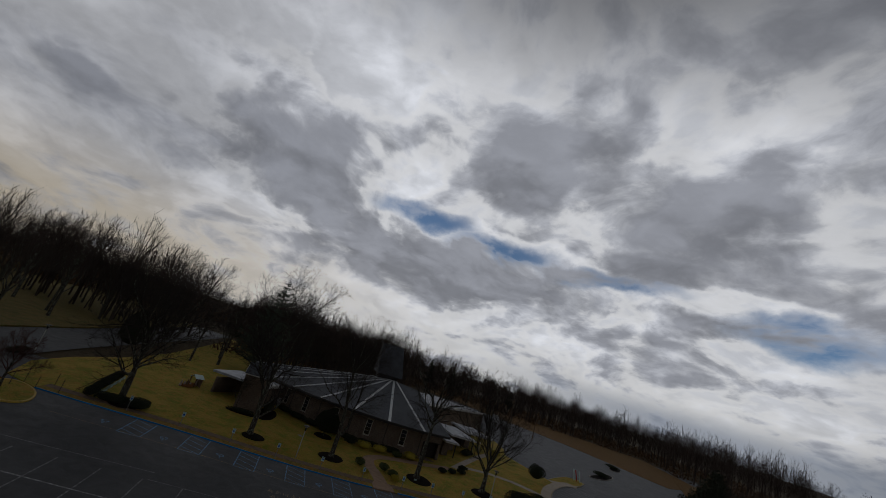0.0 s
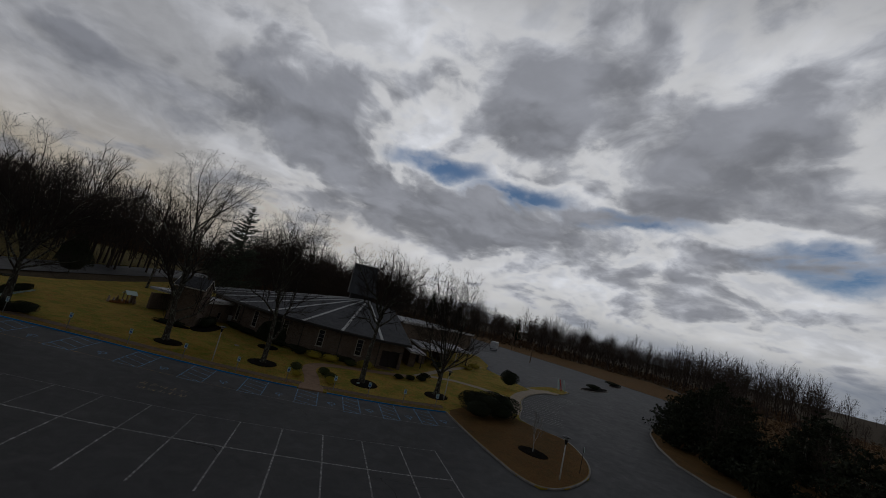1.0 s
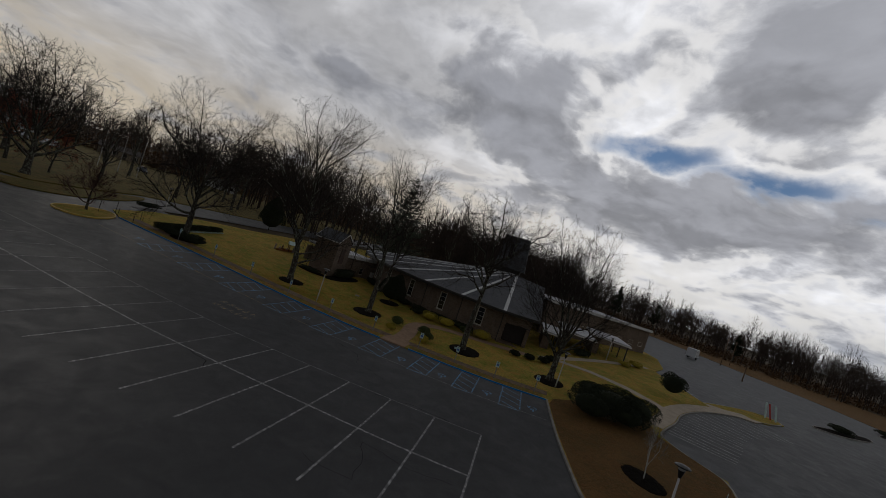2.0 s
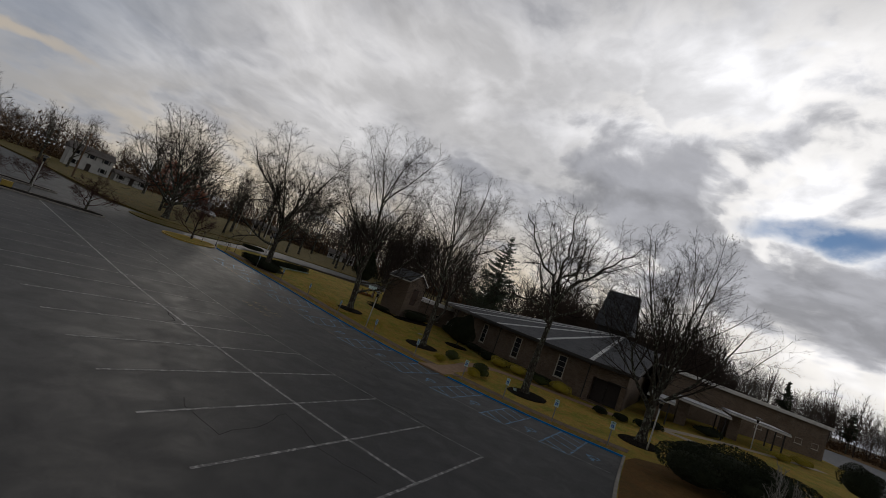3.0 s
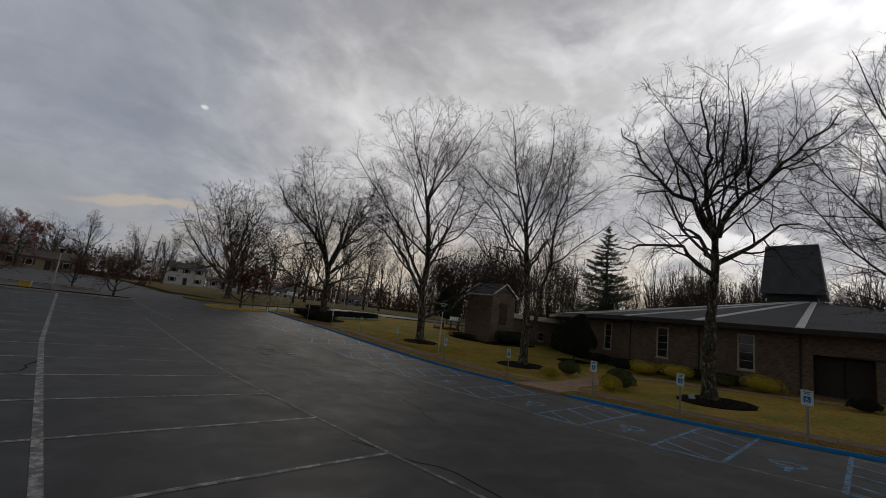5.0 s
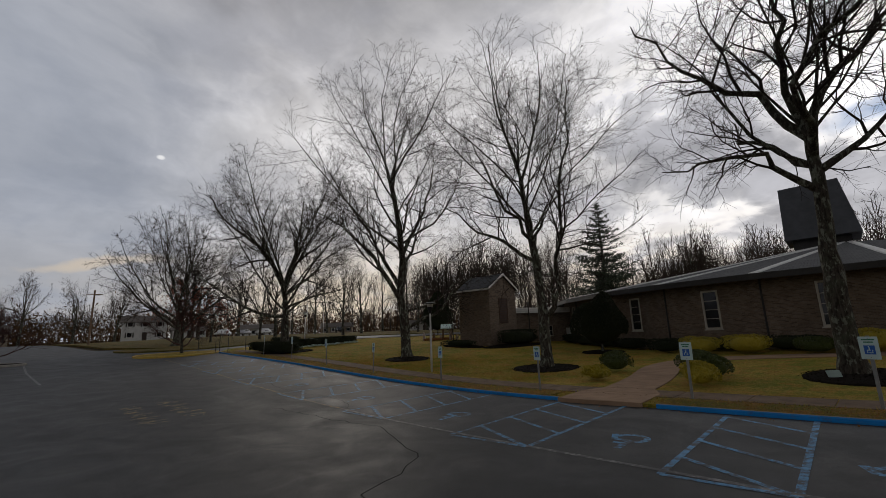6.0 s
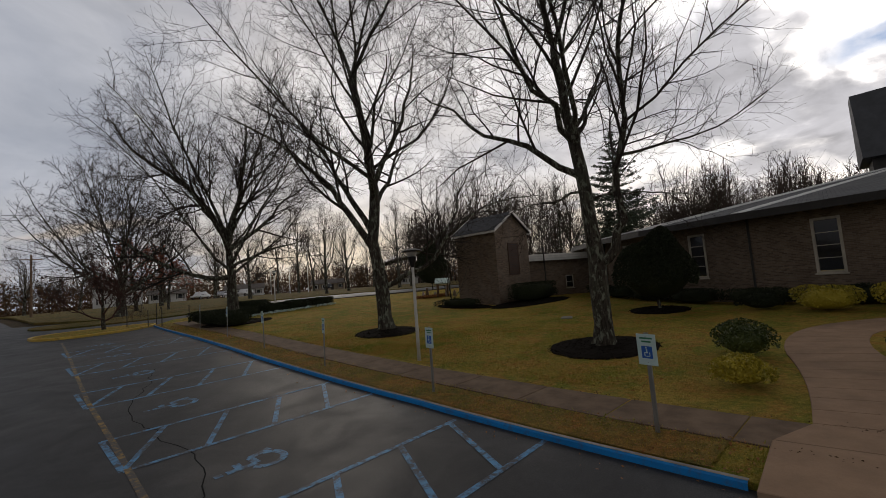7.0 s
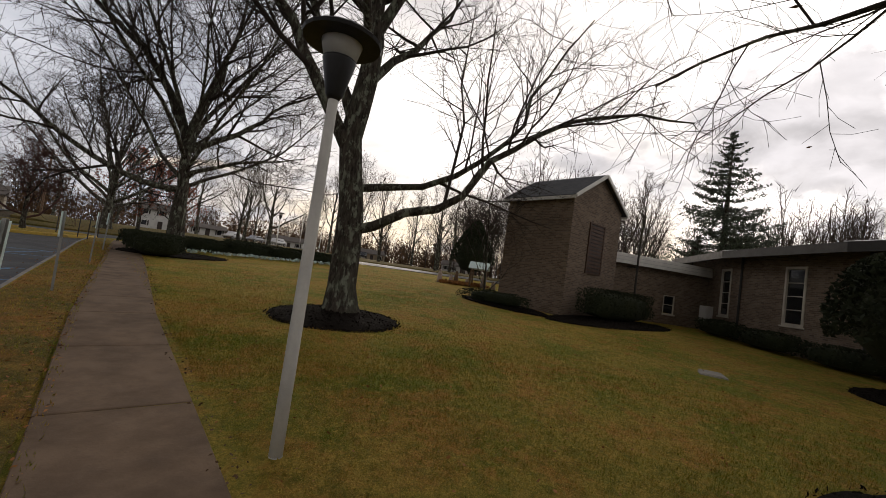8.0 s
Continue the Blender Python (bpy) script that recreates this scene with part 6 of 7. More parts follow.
for i, (x, y, r, m) in enumerate(((31.4, 10.4, 0.95, GOLD), (31.2, 8.2, 1.0, GOLD), (30.9, 5.6, 0.8, BOX), (31.0, 3.6, 1.05, GOLD), (32.4, 12.4, 0.8, HEDGE), (28.0, -0.6, 0.6, HEDGE), (28.3, -2.2, 0.6, HEDGE), (28.9, -3.8, 0.65, HEDGE), (30.6, -4.6, 0.7, HEDGE))):
    leafy("shrub", x, y, r * 0.9, r, r * 0.95, 1800, 0.055, m, 20 + i, "golden clipped shrub before the church wall" if m is GOLD else "low dark shrub before the church wall", "shrub", group=WALLROW, boxy=2.6)
for i, a in enumerate((173.0, 166.0, 159.5, 153.0, 147.0, 141.0, 135.0)):
    x, y = ring(a, R_WALL + 0.75)
    leafy("foundation_hedge", x, y, 0.55, 1.5, 0.75, 1700, 0.06, HEDGE, 40 + i, "low dark hedge along the church wall", "hedge", turn=a - 180, boxy=4.5, lumps=0.1, z=land(x, y) + 0.1, group="hedges along the church wall")
# hedges round the oak at the north corner, with pale stones below
for i, (x, y, rx, ry, h, t) in enumerate(((20.75, 36.6, 0.95, 0.9, 0.95, 5), (20.35, 39.2, 0.5, 1.5, 0.85, 3), (21.1, 41.35, 1.4, 0.45, 0.82, 6), (23.4, 41.7, 1.45, 0.42, 0.8, 8), (25.7, 42.0, 1.45, 0.42, 0.78, 8), (28.0, 42.3, 1.45, 0.42, 0.8, 7), (30.1, 42.55, 1.2, 0.42, 0.76, 6), (28.4, 52.5, 1.7, 0.5, 0.65, 4))):
    leafy("hedge", x, y, rx, ry, h, 4600, 0.05, HEDGE, 60 + i, "low dark clipped hedge on the lawn corner", "hedge", turn=t, boxy=6, lumps=0.08, group="hedges on the lawn corner")
rnd = np.random.default_rng(5)
k = rnd.random(330)
px = 22.2 + 9.0 * k + rnd.normal(0, 0.12, 330)
py = 40.95 + 1.15 * k + rnd.normal(0, 0.09, 330)
pts = np.stack([px, py, [land(a, b) + LAWN_UP + 0.12 for a, b in zip(px, py)]], 1) + rnd.normal(0, 0.04, (330, 3)) * [0, 0, 1]
v, f = leaf_quads(pts, 0.15, rnd, 1.1)
# small pale cards stand for the stones, no plants
tagged(new("pale_stones", quick_mesh("pale_stones", v, f, SIGN_WHITE)), "pale stones along the hedge foot", "flowers", kind="stuff")
# bell house hedge and twiggy shrub
leafy("hedge", 35.4, 24.75, 2.3, 0.55, 1.3, 5200, 0.05, HEDGE, 80, "dark clipped hedge before the bell house", "hedge", turn=-4, boxy=8, lumps=0.08)
leafy("shrub", 37.2, 24.9, 0.9, 0.7, 1.0, 2600, 0.05, HEDGE, 81, "dark shrub with pale tips by the link wall", "shrub")
leafy("hedge", 31.3, 27.8, 0.5, 1.6, 0.55, 2200, 0.05, HEDGE, 82, "low dark hedge beside the bell house", "hedge", boxy=4)
# big yew on the grass point: one mass of several mounds
for i, (x, y, r, h) in enumerate(((15.2, -7.0, 1.7, 1.8), (16.6, -8.6, 2.0, 2.2), (17.6, -10.4, 1.9, 2.1), (18.4, -7.6, 1.7, 1.9), (15.6, -9.6, 1.5, 1.7))):
    leafy("yew_bush", x, y, r, r, h, 5200, 0.07, HEDGE, 90 + i, "broad dark evergreen bush on dry grass", "bush", lumps=0.22, group="dark bushes on the grass point")
leafy("round_bush", 31.8, -17.6, 1.35, 1.35, 2.3, 4200, 0.07, HEDGE, 99, "round dark evergreen bush on the lawn", "bush", foot=0.35)
leafy("low_shrub", 55.0, -48.6, 2.0, 1.2, 1.1, 1800, 0.09, HEDGE, 100, "low dark shrub on the traffic island", "shrub")
leafy("low_shrub", 78.0, -71.0, 3.0, 1.2, 0.9, 1500, 0.1, HEDGE, 101, "low dark shrub on the traffic island", "shrub")
leafy("yellow_shrub", 46.5, -17.4, 1.2, 0.9, 0.8, 1500, 0.08, GOLD, 102, "low golden shrub along the wing path", "shrub")
leafy("yellow_shrub", 43.6, -15.2, 1.0, 0.8, 0.7, 1500, 0.08, GOLD, 103, "low golden shrub along the wing path", "shrub")
leafy("low_shrub", 40.5, -9.0, 1.8, 0.9, 0.9, 1800, 0.08, HEDGE, 104, "dark shrub along the wing path", "shrub", turn=-40)


def evergreen(name, x, y, h, half, seed, label, material=NEEDLE, clear=0.1, leaf=0.16, count=9000, z=None, tiers=26, droop=0.25):
    """A conifer: tapered trunk, whorls of drooping boughs, and needles along each bough with gaps between the tiers."""
    r = np.random.default_rng(seed)
    e = base(name, x, y, (land(x, y) + 0.05 if z is None else z))
    tagged(e, label, "tree")
    v, f = tubes([(np.array([[0, 0, -0.1], [0, 0, h * 0.5], [0, 0, h]]), np.array([half * 0.075, half * 0.04, 0.02]))], 8)
    hang("trunk", quick_mesh("trunk", v, f, BARK, True), e)
    boughs, cards = [], []
    for i in range(tiers):
        t = clear + (1 - clear) * (i + r.uniform(-0.3, 0.3)) / tiers
        t = min(max(t, clear), 0.985)
        reach = half * (1 - t) ** 0.72 * 1.0 + 0.12
        for j in range(int((6 + 3 * (1 - t)) * (0.55 if tiers > 40 else 1))):
            a = r.uniform(0, 2 * np.pi)
            t = min(0.985, t + r.uniform(-0.4, 0.4) / tiers)
            ln = reach * r.uniform(0.6, 1.12)
            s = np.linspace(0, 1, 5)[:, None]
            sag = -droop * ln * s ** 1.6 + 0.22 * ln * s ** 3
            p = np.concatenate([np.cos(a) * ln * s, np.sin(a) * ln * s, t * h + sag], 1)
            boughs.append((p, np.linspace(0.03, 0.006, 5)))
            m = max(3, int(count / (tiers * 7.5) * ln / half * 1.6))
            u = r.uniform(0.15, 1.0, m)
            q = np.stack([np.interp(u, s[:, 0], p[:, c]) for c in range(3)], 1)
            w = (1 - u * 0.6)[:, None] * ln * 0.15
            cards.append(q + r.normal(size=(m, 3)) * w * np.array([1, 1, 0.25]))
    v, f = tubes(boughs, 3)
    lv, lf = leaf_quads(np.concatenate(cards), leaf, r, 2.2)
    hang("branchwork", quick_mesh("branchwork", v, f, TWIG), e)
    hang("foliage", quick_mesh("foliage", lv, lf, material), e)
    return e


evergreen("fir_tree", 71.8, 31.5, 21.6, 7.2, 7, "tall dark fir, dense cone of tiered boughs", leaf=0.16, count=64000, tiers=60, droop=0.02)


def yew_tree(name, x, y, h, half, seed, label, foot, mat=HEDGE, count=9000, leaf=0.09, boxy=2.0, taper=0.0):
    e = base(name, x, y, land(x, y) + LAWN_UP)
    tagged(e, label, "tree")
    v, f = tubes([(np.array([[0, 0, -0.1], [0.03, 0, foot * 0.6], [0, 0.05, foot + h * 0.4]]), np.array([0.11, 0.09, 0.05]))], 8)
    hang("trunk", quick_mesh("trunk", v, f, BARK, True), e)
    ob = leafy("foliage", 0, 0, half, half, h - foot, count, leaf, mat, seed, "", "", z=0.02, foot=foot, lumps=0.16, boxy=boxy, taper=taper)
    ob.parent = e
    return e


yew_tree("holly_tree", 32.5, 16.3, 3.8, 2.2, 110, "small dark evergreen tree in a mulch bed", 0.15, count=15000, taper=0.45)
yew_tree("arborvitae", 51.5, 50.0, 6.4, 3.0, 111, "broad dark pointed evergreen by the drive", 0.05, count=16000, leaf=0.12, boxy=2.2, taper=0.62)

# ---- signs ----
def parking_sign(x, y, turn, lean):
    """A reserved-parking plate on a steel channel post."""
    z = land(x, y) + LAWN_UP
    e = base("parking_sign", x, y, z - 0.02, turn)
    e.matrix_basis = pose(x, y, z - 0.02, 0, lean, turn)
    tagged(e, "white and blue accessible parking sign on a steel post", "sign", "accessible parking signs")
    bm = bmesh.new()
    add_box(bm, -0.004, 0.004, -0.03, 0.03, 0, 1.50)
    add_box(bm, 0.004, 0.026, -0.030, -0.024, 0, 1.50)
    add_box(bm, 0.004, 0.026, 0.024, 0.030, 0, 1.50)
    part("post", bm, GALV, e, "galvanised channel post")
    plate = part("plate", box(-0.0115, -0.0065, -0.152, 0.152, 1.02, 1.48, 0.002), SIGN_WHITE, e, "white sign plate")
    part("blue_panel", box(-0.0150, -0.0117, -0.085, 0.085, 1.12, 1.30), SIGN_BLUE, plate)
    bm = bmesh.new()
    for y0, y1, z0, z1 in ((-0.10, 0.10, 1.405, 1.43), (-0.075, 0.075, 1.355, 1.38)):
        add_box(bm, -0.0150, -0.0117, y0, y1, z0, z1)
    part("worn_wording", bm, SIGN_GREEN, plate, "green bars of wording")
    bm = bmesh.new()
    for y0, y1, z0, z1 in ((-0.008, 0.012, 1.20, 1.262), (-0.012, 0.04, 1.196, 1.212), (0.03, 0.044, 1.148, 1.20), (-0.04, 0.015, 1.146, 1.158), (-0.048, -0.036, 1.155, 1.21), (-0.002, 0.018, 1.268, 1.288)):
        add_box(bm, -0.0172, -0.0152, y0, y1, z0, z1)
    part("chair_symbol", bm, SIGN_WHITE, plate, "white wheelchair symbol")
    for zz in (1.06, 1.44):
        part("bolt", lathe([(0.008, 0), (0.008, 0.006)], 6, 0, 0, 0), GALV, e).matrix_basis = pose(-0.0118, 0, zz, 0, -90, 0)
    return e


SIGN_X = [15.98 + 0.75, 16.94, 17.42, 17.63, 17.78, 17.85, 18.01, 18.27, 18.75, 19.1]
for i, (x, y) in enumerate(zip(SIGN_X, SIGN_Y)):
    parking_sign(x, y, (-6, 4, -4, 7, -3, 2, -5, 3, 5, -4)[i] - 12, (1.0, -1.5, 0.5, 1.2, -0.8, 0.3, 1.5, -1.0, 0.8, 1.2)[i])
e = base("road_sign", 2.8, -10.9, land(2.8, -10.9) + LAWN_UP - 0.02, 60)
tagged(e, "small pale road sign on a post at the grass point", "sign")
part("post", box(-0.02, 0.02, -0.02, 0.02, 0, 1.9), RUST, e)
part("plate", box(-0.03, -0.022, -0.2, 0.2, 1.5, 2.0, 0.002), SIGN_WHITE, e)
e = base("ground_marker", 21.9, 4.9, land(21.9, 4.9) + LAWN_UP - 0.02, 160)
tagged(e, "small white placard staked below the oak", "sign")
part("stake", box(-0.012, 0.012, -0.012, 0.012, 0, 0.22), GALV, e)
part("plate", box(-0.02, -0.012, -0.17, 0.17, 0.12, 0.33), SIGN_WHITE, e).rotation_euler = (radians(8), radians(20), 0)
for i, (x, y, h) in enumerate(((18.6, 43.0, 1.3), (19.0, 46.2, 1.5), (18.2, 44.8, 1.1), (17.3, 46.4, 1.4), (20.6, 44.4, 1.2))):
    e = base("marker_post", x, y, land(x, y) + 0.08)
    tagged(e, "thin dark metal post beside the sidewalk end", "post", "thin posts at the sidewalk end")
    part("post", lathe([(0.025, 0), (0.025, h), (0.01, h + 0.02)], 8), RUST, e)


# ---- lamps ----
def lamp_post(x, y, h, lean_x=0.0, lean_y=0.0, lawn=True):
    """A pale round post with a funnel-shaped lantern under a wide dark cap."""
    z = land(x, y) + (LAWN_UP if lawn else 0.1)
    e = base("lamp_post", x, y, z - 0.03)
    e.matrix_basis = pose(x, y, z - 0.03, lean_x, lean_y, 20)
    tagged(e, "pale post lamp with a wide dark cap", "lamp", "post lamps")
    s = h / 3.6
    part("pole", lathe([(0.054, 0), (0.052, 0.9), (0.042, h - 0.55 * s), (0.04, h - 0.5)], 14), POLE, e, "pale painted tapering pole", True)
    part("base_collar", lathe([(0.066, 0.0), (0.066, 0.02), (0.056, 0.045)], 14), POLE, e)
    lan = part("lantern", lathe([(0.045, h - 0.54), (0.07, h - 0.50), (0.135, h - 0.22), (0.14, h - 0.20)], 16), BLACK, e, "black funnel-shaped lantern body", True)
    part("diffuser", lathe([(0.13, h - 0.199), (0.17, h - 0.05), (0.17, h - 0.04)], 16), LENS, lan, "milky lamp glass", True)
    part("cap", lathe([(0.32, h - 0.055), (0.33, h - 0.03), (0.30, h - 0.005), (0.14, h + 0.045), (0.03, h + 0.06)], 20), BLACK, lan, "wide black metal cap")
    return e


lamp_post(19.98, 19.70, 3.45, -0.1, 0.1)
lamp_post(20.5, -4.75, 3.3, 1.0, 0.5)
lamp_post(1.3, -8.3, 3.0, 0, 1)
lamp_post(1.0, 46.0, 3.6, 0, 0, False)
lamp_post(44.6, -13.0, 3.2)
lamp_post(30.5, 52.0, 3.4, 0, 0, False)

# ---- small things on the lawn and by the walls ----
e = base("utility_cover", 29.4, 19.5, land(29.4, 19.5) + LAWN_UP, 25)
tagged(e, "pale concrete utility cover flush in the lawn", "cover")
part("frame", box(-0.38, 0.38, -0.26, 0.26, -0.05, 0.02, 0.01), KERB, e)
part("lid", box(-0.33, 0.33, -0.21, 0.21, 0.0201, 0.032, 0.006), KERB, e)
e = base("meter_box", 42.9, 23.75, land(42.9, 23.75), -25)
tagged(e, "pale metal utility cabinet against the brick link", "cabinet")
part("cabinet", box(-0.3, 0.3, -0.2, 0.2, 0.55, 1.35, 0.02), SIDING, e)
part("leg", box(-0.25, -0.2, -0.1, 0.1, 0, 0.55), GALV, e)
part("leg", box(0.2, 0.25, -0.1, 0.1, 0, 0.55), GALV, e)
x, y = 38.7, 25.6
e = base("vent_stack", x, y, land(x, y))
tagged(e, "dark metal pipe standing before the link wall", "pipe")
part("pipe", lathe([(0.05, 0), (0.05, 3.6), (0.09, 3.62), (0.09, 3.75)], 10), RUST, e)
part("bracket", box(-0.02, 0.02, 0.0, 0.5, 2.6, 2.64), RUST, e)
# a made-up lidded box in place of a sloped yellow patch on the island
e = base("grit_bin", -0.6, 45.6, land(-0.6, 45.6) + 0.12, -8)
tagged(e, "small yellow block on the mulched island", "bin")
part("tub", box(-0.36, 0.36, -0.26, 0.26, 0, 0.42, 0.04), plain_material("plain_yellow", (0.42, 0.30, 0.06), 0.6), e)
part("lid", box(-0.39, 0.39, -0.29, 0.29, 0.424, 0.50, 0.025), plain_material("yellow_lid", (0.40, 0.29, 0.07), 0.6), e)
# red and white barrier boards on the drop-off point
e = base("barrier", 41.2, -32.4, land(41.2, -32.4) + LAWN_UP, 35)
tagged(e, "leaning red and white barrier boards", "barrier")
for i, (t, m) in enumerate(((14, SIGN_WHITE), (18, REDPAINT), (11, SIGN_WHITE))):
    b = part("board", box(-0.09, 0.09, -0.02, 0.02, 0, 1.9), m, e)
    b.matrix_basis = pose(i * 0.55 - 0.5, i * 0.08, 0, 0, t, 0)
# small wooden crib scene beside the bell house: hut, plain figures, straw
e = base("crib_hut", 38.2, 35.6, land(38.2, 35.6) + LAWN_UP, -140)
tagged(e, "small wooden crib hut with a pale roof", "hut")
for x in (-0.75, 0.75):
    for y in (-0.45, 0.45):
        part("post", box(x - 0.05, x + 0.05, y - 0.05, y + 0.05, 0, 1.2), WOOD, e)
part("back_wall", box(-0.75, 0.75, 0.46, 0.5, 0.05, 1.2), WOOD, e)
for s in (-1, 1):
    r = part("roof_board", box(0, 0.98, -0.65, 0.65, 0, 0.04), SIGN_WHITE, e)
    r.matrix_basis = pose(0, 0, 1.62, 0, 0, 0) @ pose(0, 0, 0, 0, 27 if s > 0 else 153, 0)
for i in range(7):
    x, y = 36.0 + 0.55 * i + 0.2 * math.sin(i * 2.1), 36.9 - 0.28 * i
    if i == 4:
        continue
    h = (0.85, 0.6, 0.9, 0.5, 0, 0.95, 0.55)[i]
    f = part("crib_figure", lathe([(0.16, 0), (0.17, h * 0.25), (0.12, h * 0.6), (0.14, h * 0.72), (0.05, h * 0.80), (0.085, h * 0.88), (0.07, h * 0.97), (0.02, h)], 10), WOOD if i == 2 else PLASTER, None, smooth=True)
    f.matrix_basis = pose(x, y, land(x, y) + LAWN_UP - 0.01)
    tagged(f, "plain painted plaster figure on the lawn", "figure", "crib figures")
leafy("straw", 37.6, 36.2, 1.8, 0.7, 0.22, 1500, 0.12, FALLEN, 130, "loose straw round the crib", "straw", boxy=3)
bpy.data.objects["straw"]["kind"] = "stuff"

# ---- fallen leaves and grass ----
def scatter(name, count, region, size, material, seed, label, up, upright=False):
    r = np.random.default_rng(seed)
    pts = region(r, count)
    z = np.array([land(a, b) for a, b in pts]) + up
    p = np.concatenate([pts, z[:, None]], 1)
    if upright:
        n = len(p)
        a = r.uniform(0, 2 * np.pi, n)
        w = size * 0.14 * r.uniform(0.7, 1.3, n)
        h = size * r.uniform(0.5, 1.3, n)
        s = np.stack([np.cos(a) * w, np.sin(a) * w, np.zeros(n)], 1)
        tip = np.stack([r.normal(0, 0.35, n) * h, r.normal(0, 0.35, n) * h, h], 1)
        v = np.stack([p - s, p + s, p + tip], 1).reshape(-1, 3)
        f = np.arange(3 * n).reshape(n, 3)
    else:
        v, f = leaf_quads(p, size, r, 1.3, 0.3)
        v[:, 2] = np.maximum(v[:, 2], np.repeat(p[:, 2], 4) - 0.012)
    ob = new(name, quick_mesh(name, v, f, material))
    return tagged(ob, label, name.replace("_", " "), kind="stuff")


def on_verge(r, n):
    y = r.uniform(-3, 42, n)
    y = y[(y < GAP[0]) | (y > GAP[1])]
    n = len(y)
    x = np.array([kerb_x(q) for q in y]) + 0.1 + 1.1 * r.random(n)
    return np.stack([x, y], 1)


def on_lawn(r, n):
    y = 13 + 30 * r.random(n) ** 1.7
    x = 19.7 + 16 * r.random(n) ** 1.3
    return np.stack([x, y], 1)


def on_near_lawn(r, n):
    y = 17.5 + r.normal(0, 1, n) * 4.0 + r.exponential(4.0, n)
    x = 19.75 + r.exponential(5.0, n)
    keep = (x < 34) & (y > 12.2) & (y < 40)
    return np.stack([x, y], 1)[keep]


def on_kerb_side(r, n):
    y = r.uniform(-3, 42, n)
    x = np.array([kerb_x(q) for q in y]) - 0.12 - np.abs(r.normal(0, 0.25, n))
    return np.stack([x, y], 1)


def path_edges(r, n):
    y = r.uniform(5, 42, n)
    side = r.integers(0, 2, n)
    x = np.array([kerb_x(q) for q in y]) + np.where(side, 2.24, 1.05) + r.normal(0, 0.06, n)
    return np.stack([x, y], 1)


scatter("fallen_leaves", 4200, on_verge, 0.04, FALLEN, 1, "orange-brown leaves strewn on the verge", LAWN_UP + 0.02)
scatter("fallen_leaves", 2600, on_lawn, 0.035, FALLEN, 2, "scattered brown leaves on the lawn", LAWN_UP + 0.03)
scatter("fallen_leaves", 260, on_kerb_side, 0.035, FALLEN, 3, "brown leaves gathered along the kerb", 0.015)
scatter("fallen_leaves", 1600, path_edges, 0.028, DRYLEAF, 4, "dead leaves along the sidewalk edges", LAWN_UP + 0.03)
scatter("grass_blades", 110000, on_near_lawn, 0.045, BLADE, 5, "short patchy winter grass", LAWN_UP - 0.005, True)
scatter("grass_blades", 14000, on_verge, 0.055, BLADE, 6, "thin dry verge grass", LAWN_UP, True)


# ---- trees further off ----
def copies(ob, places, seed=0):
    r = random.Random(seed)
    for x, y, s in places:
        c = copy_thing(ob, pose(x, y, land(x, y), 0, 0, r.uniform(0, 360)))
        c.scale = (s * r.uniform(0.9, 1.1), s * r.uniform(0.9, 1.1), s)


PARK = "bare trees on the open green"
t1, _ = bare_tree("bare_tree", 27.0, 80.0, 15.0, 6.2, 0.30, 71, "bare spreading tree on the tawny green", twig=0.014, z=land(27, 80), group=PARK, fork=0.25, limbs=10, spread=52, lift=0.4, wild=0.2, dens=(6, 5, 3), leader=0.55, twigs=FAR_TWIG, sides=(7, 4, 3, 3, 3))
t2, _ = bare_tree("bare_tree", 45.0, 66.0, 14.0, 5.0, 0.26, 72, "bare upright tree on the tawny green", twig=0.014, z=land(45, 66), group=PARK, fork=0.3, limbs=10, spread=42, lift=0.5, wild=0.15, dens=(6, 5, 3), leader=0.6, twigs=FAR_TWIG, sides=(7, 4, 3, 3, 3))
t3, _ = bare_tree("bare_tree", 60.0, 66.5, 17.0, 5.5, 0.28, 73, "tall bare tree on the tawny green", twig=0.015, z=land(60, 66.5), group=PARK, fork=0.4, limbs=10, spread=45, lift=0.35, wild=0.2, dens=(6, 5, 3), leader=0.7, twigs=FAR_TWIG, sides=(7, 4, 3, 3, 3))
copies(t1, [(36.5, 73, 0.9), (70, 78, 1.0), (40, 98, 1.1), (-14, 112, 0.7), (14, 104, 0.8), (88, 70, 1.05), (-34, 122, 0.8), (2, 128, 0.9)], 1)
copies(t2, [(53, 72, 1.0), (31, 66, 0.75), (78, 66, 1.0), (60, 96, 1.1), (22, 118, 1.0), (-6, 118, 0.8), (100, 80, 1.1), (48, 120, 1.0), (82, 32, 0.9), (77, 40, 0.85)], 2)
copies(t3, [(66, 70, 0.9), (50, 84, 1.0), (74, 92, 1.1), (92, 94, 1.0), (34, 108, 1.0), (62, 118, 1.1), (8, 136, 1.0), (86, 22, 1.0), (60, 42, 0.85), (66, 38, 0.95)], 3)
red, lines = bare_tree("red_oak_sapling", 22.4, 71.0, 9.0, 4.4, 0.22, 75, "young oak that keeps its red-brown leaves", twig=0.012, z=land(22.4, 71.0), fork=0.25, limbs=9, spread=55, lift=0.3, wild=0.2, dens=(5, 5, 3), leader=0.6, sides=(6, 4, 3, 3, 3))
g = np.random.default_rng(8)
ends = np.array([p[-1] for p, _ in lines[4]] + [p[1] for p, _ in lines[4]])
v, f = leaf_quads(np.repeat(ends, 3, 0) + g.normal(0, 0.12, (len(ends) * 3, 3)), 0.14, g, 1.4)
hang("dead_leaves", quick_mesh("dead_leaves", v, f, REDLEAF), red)["label"] = "clinging red-brown leaves"
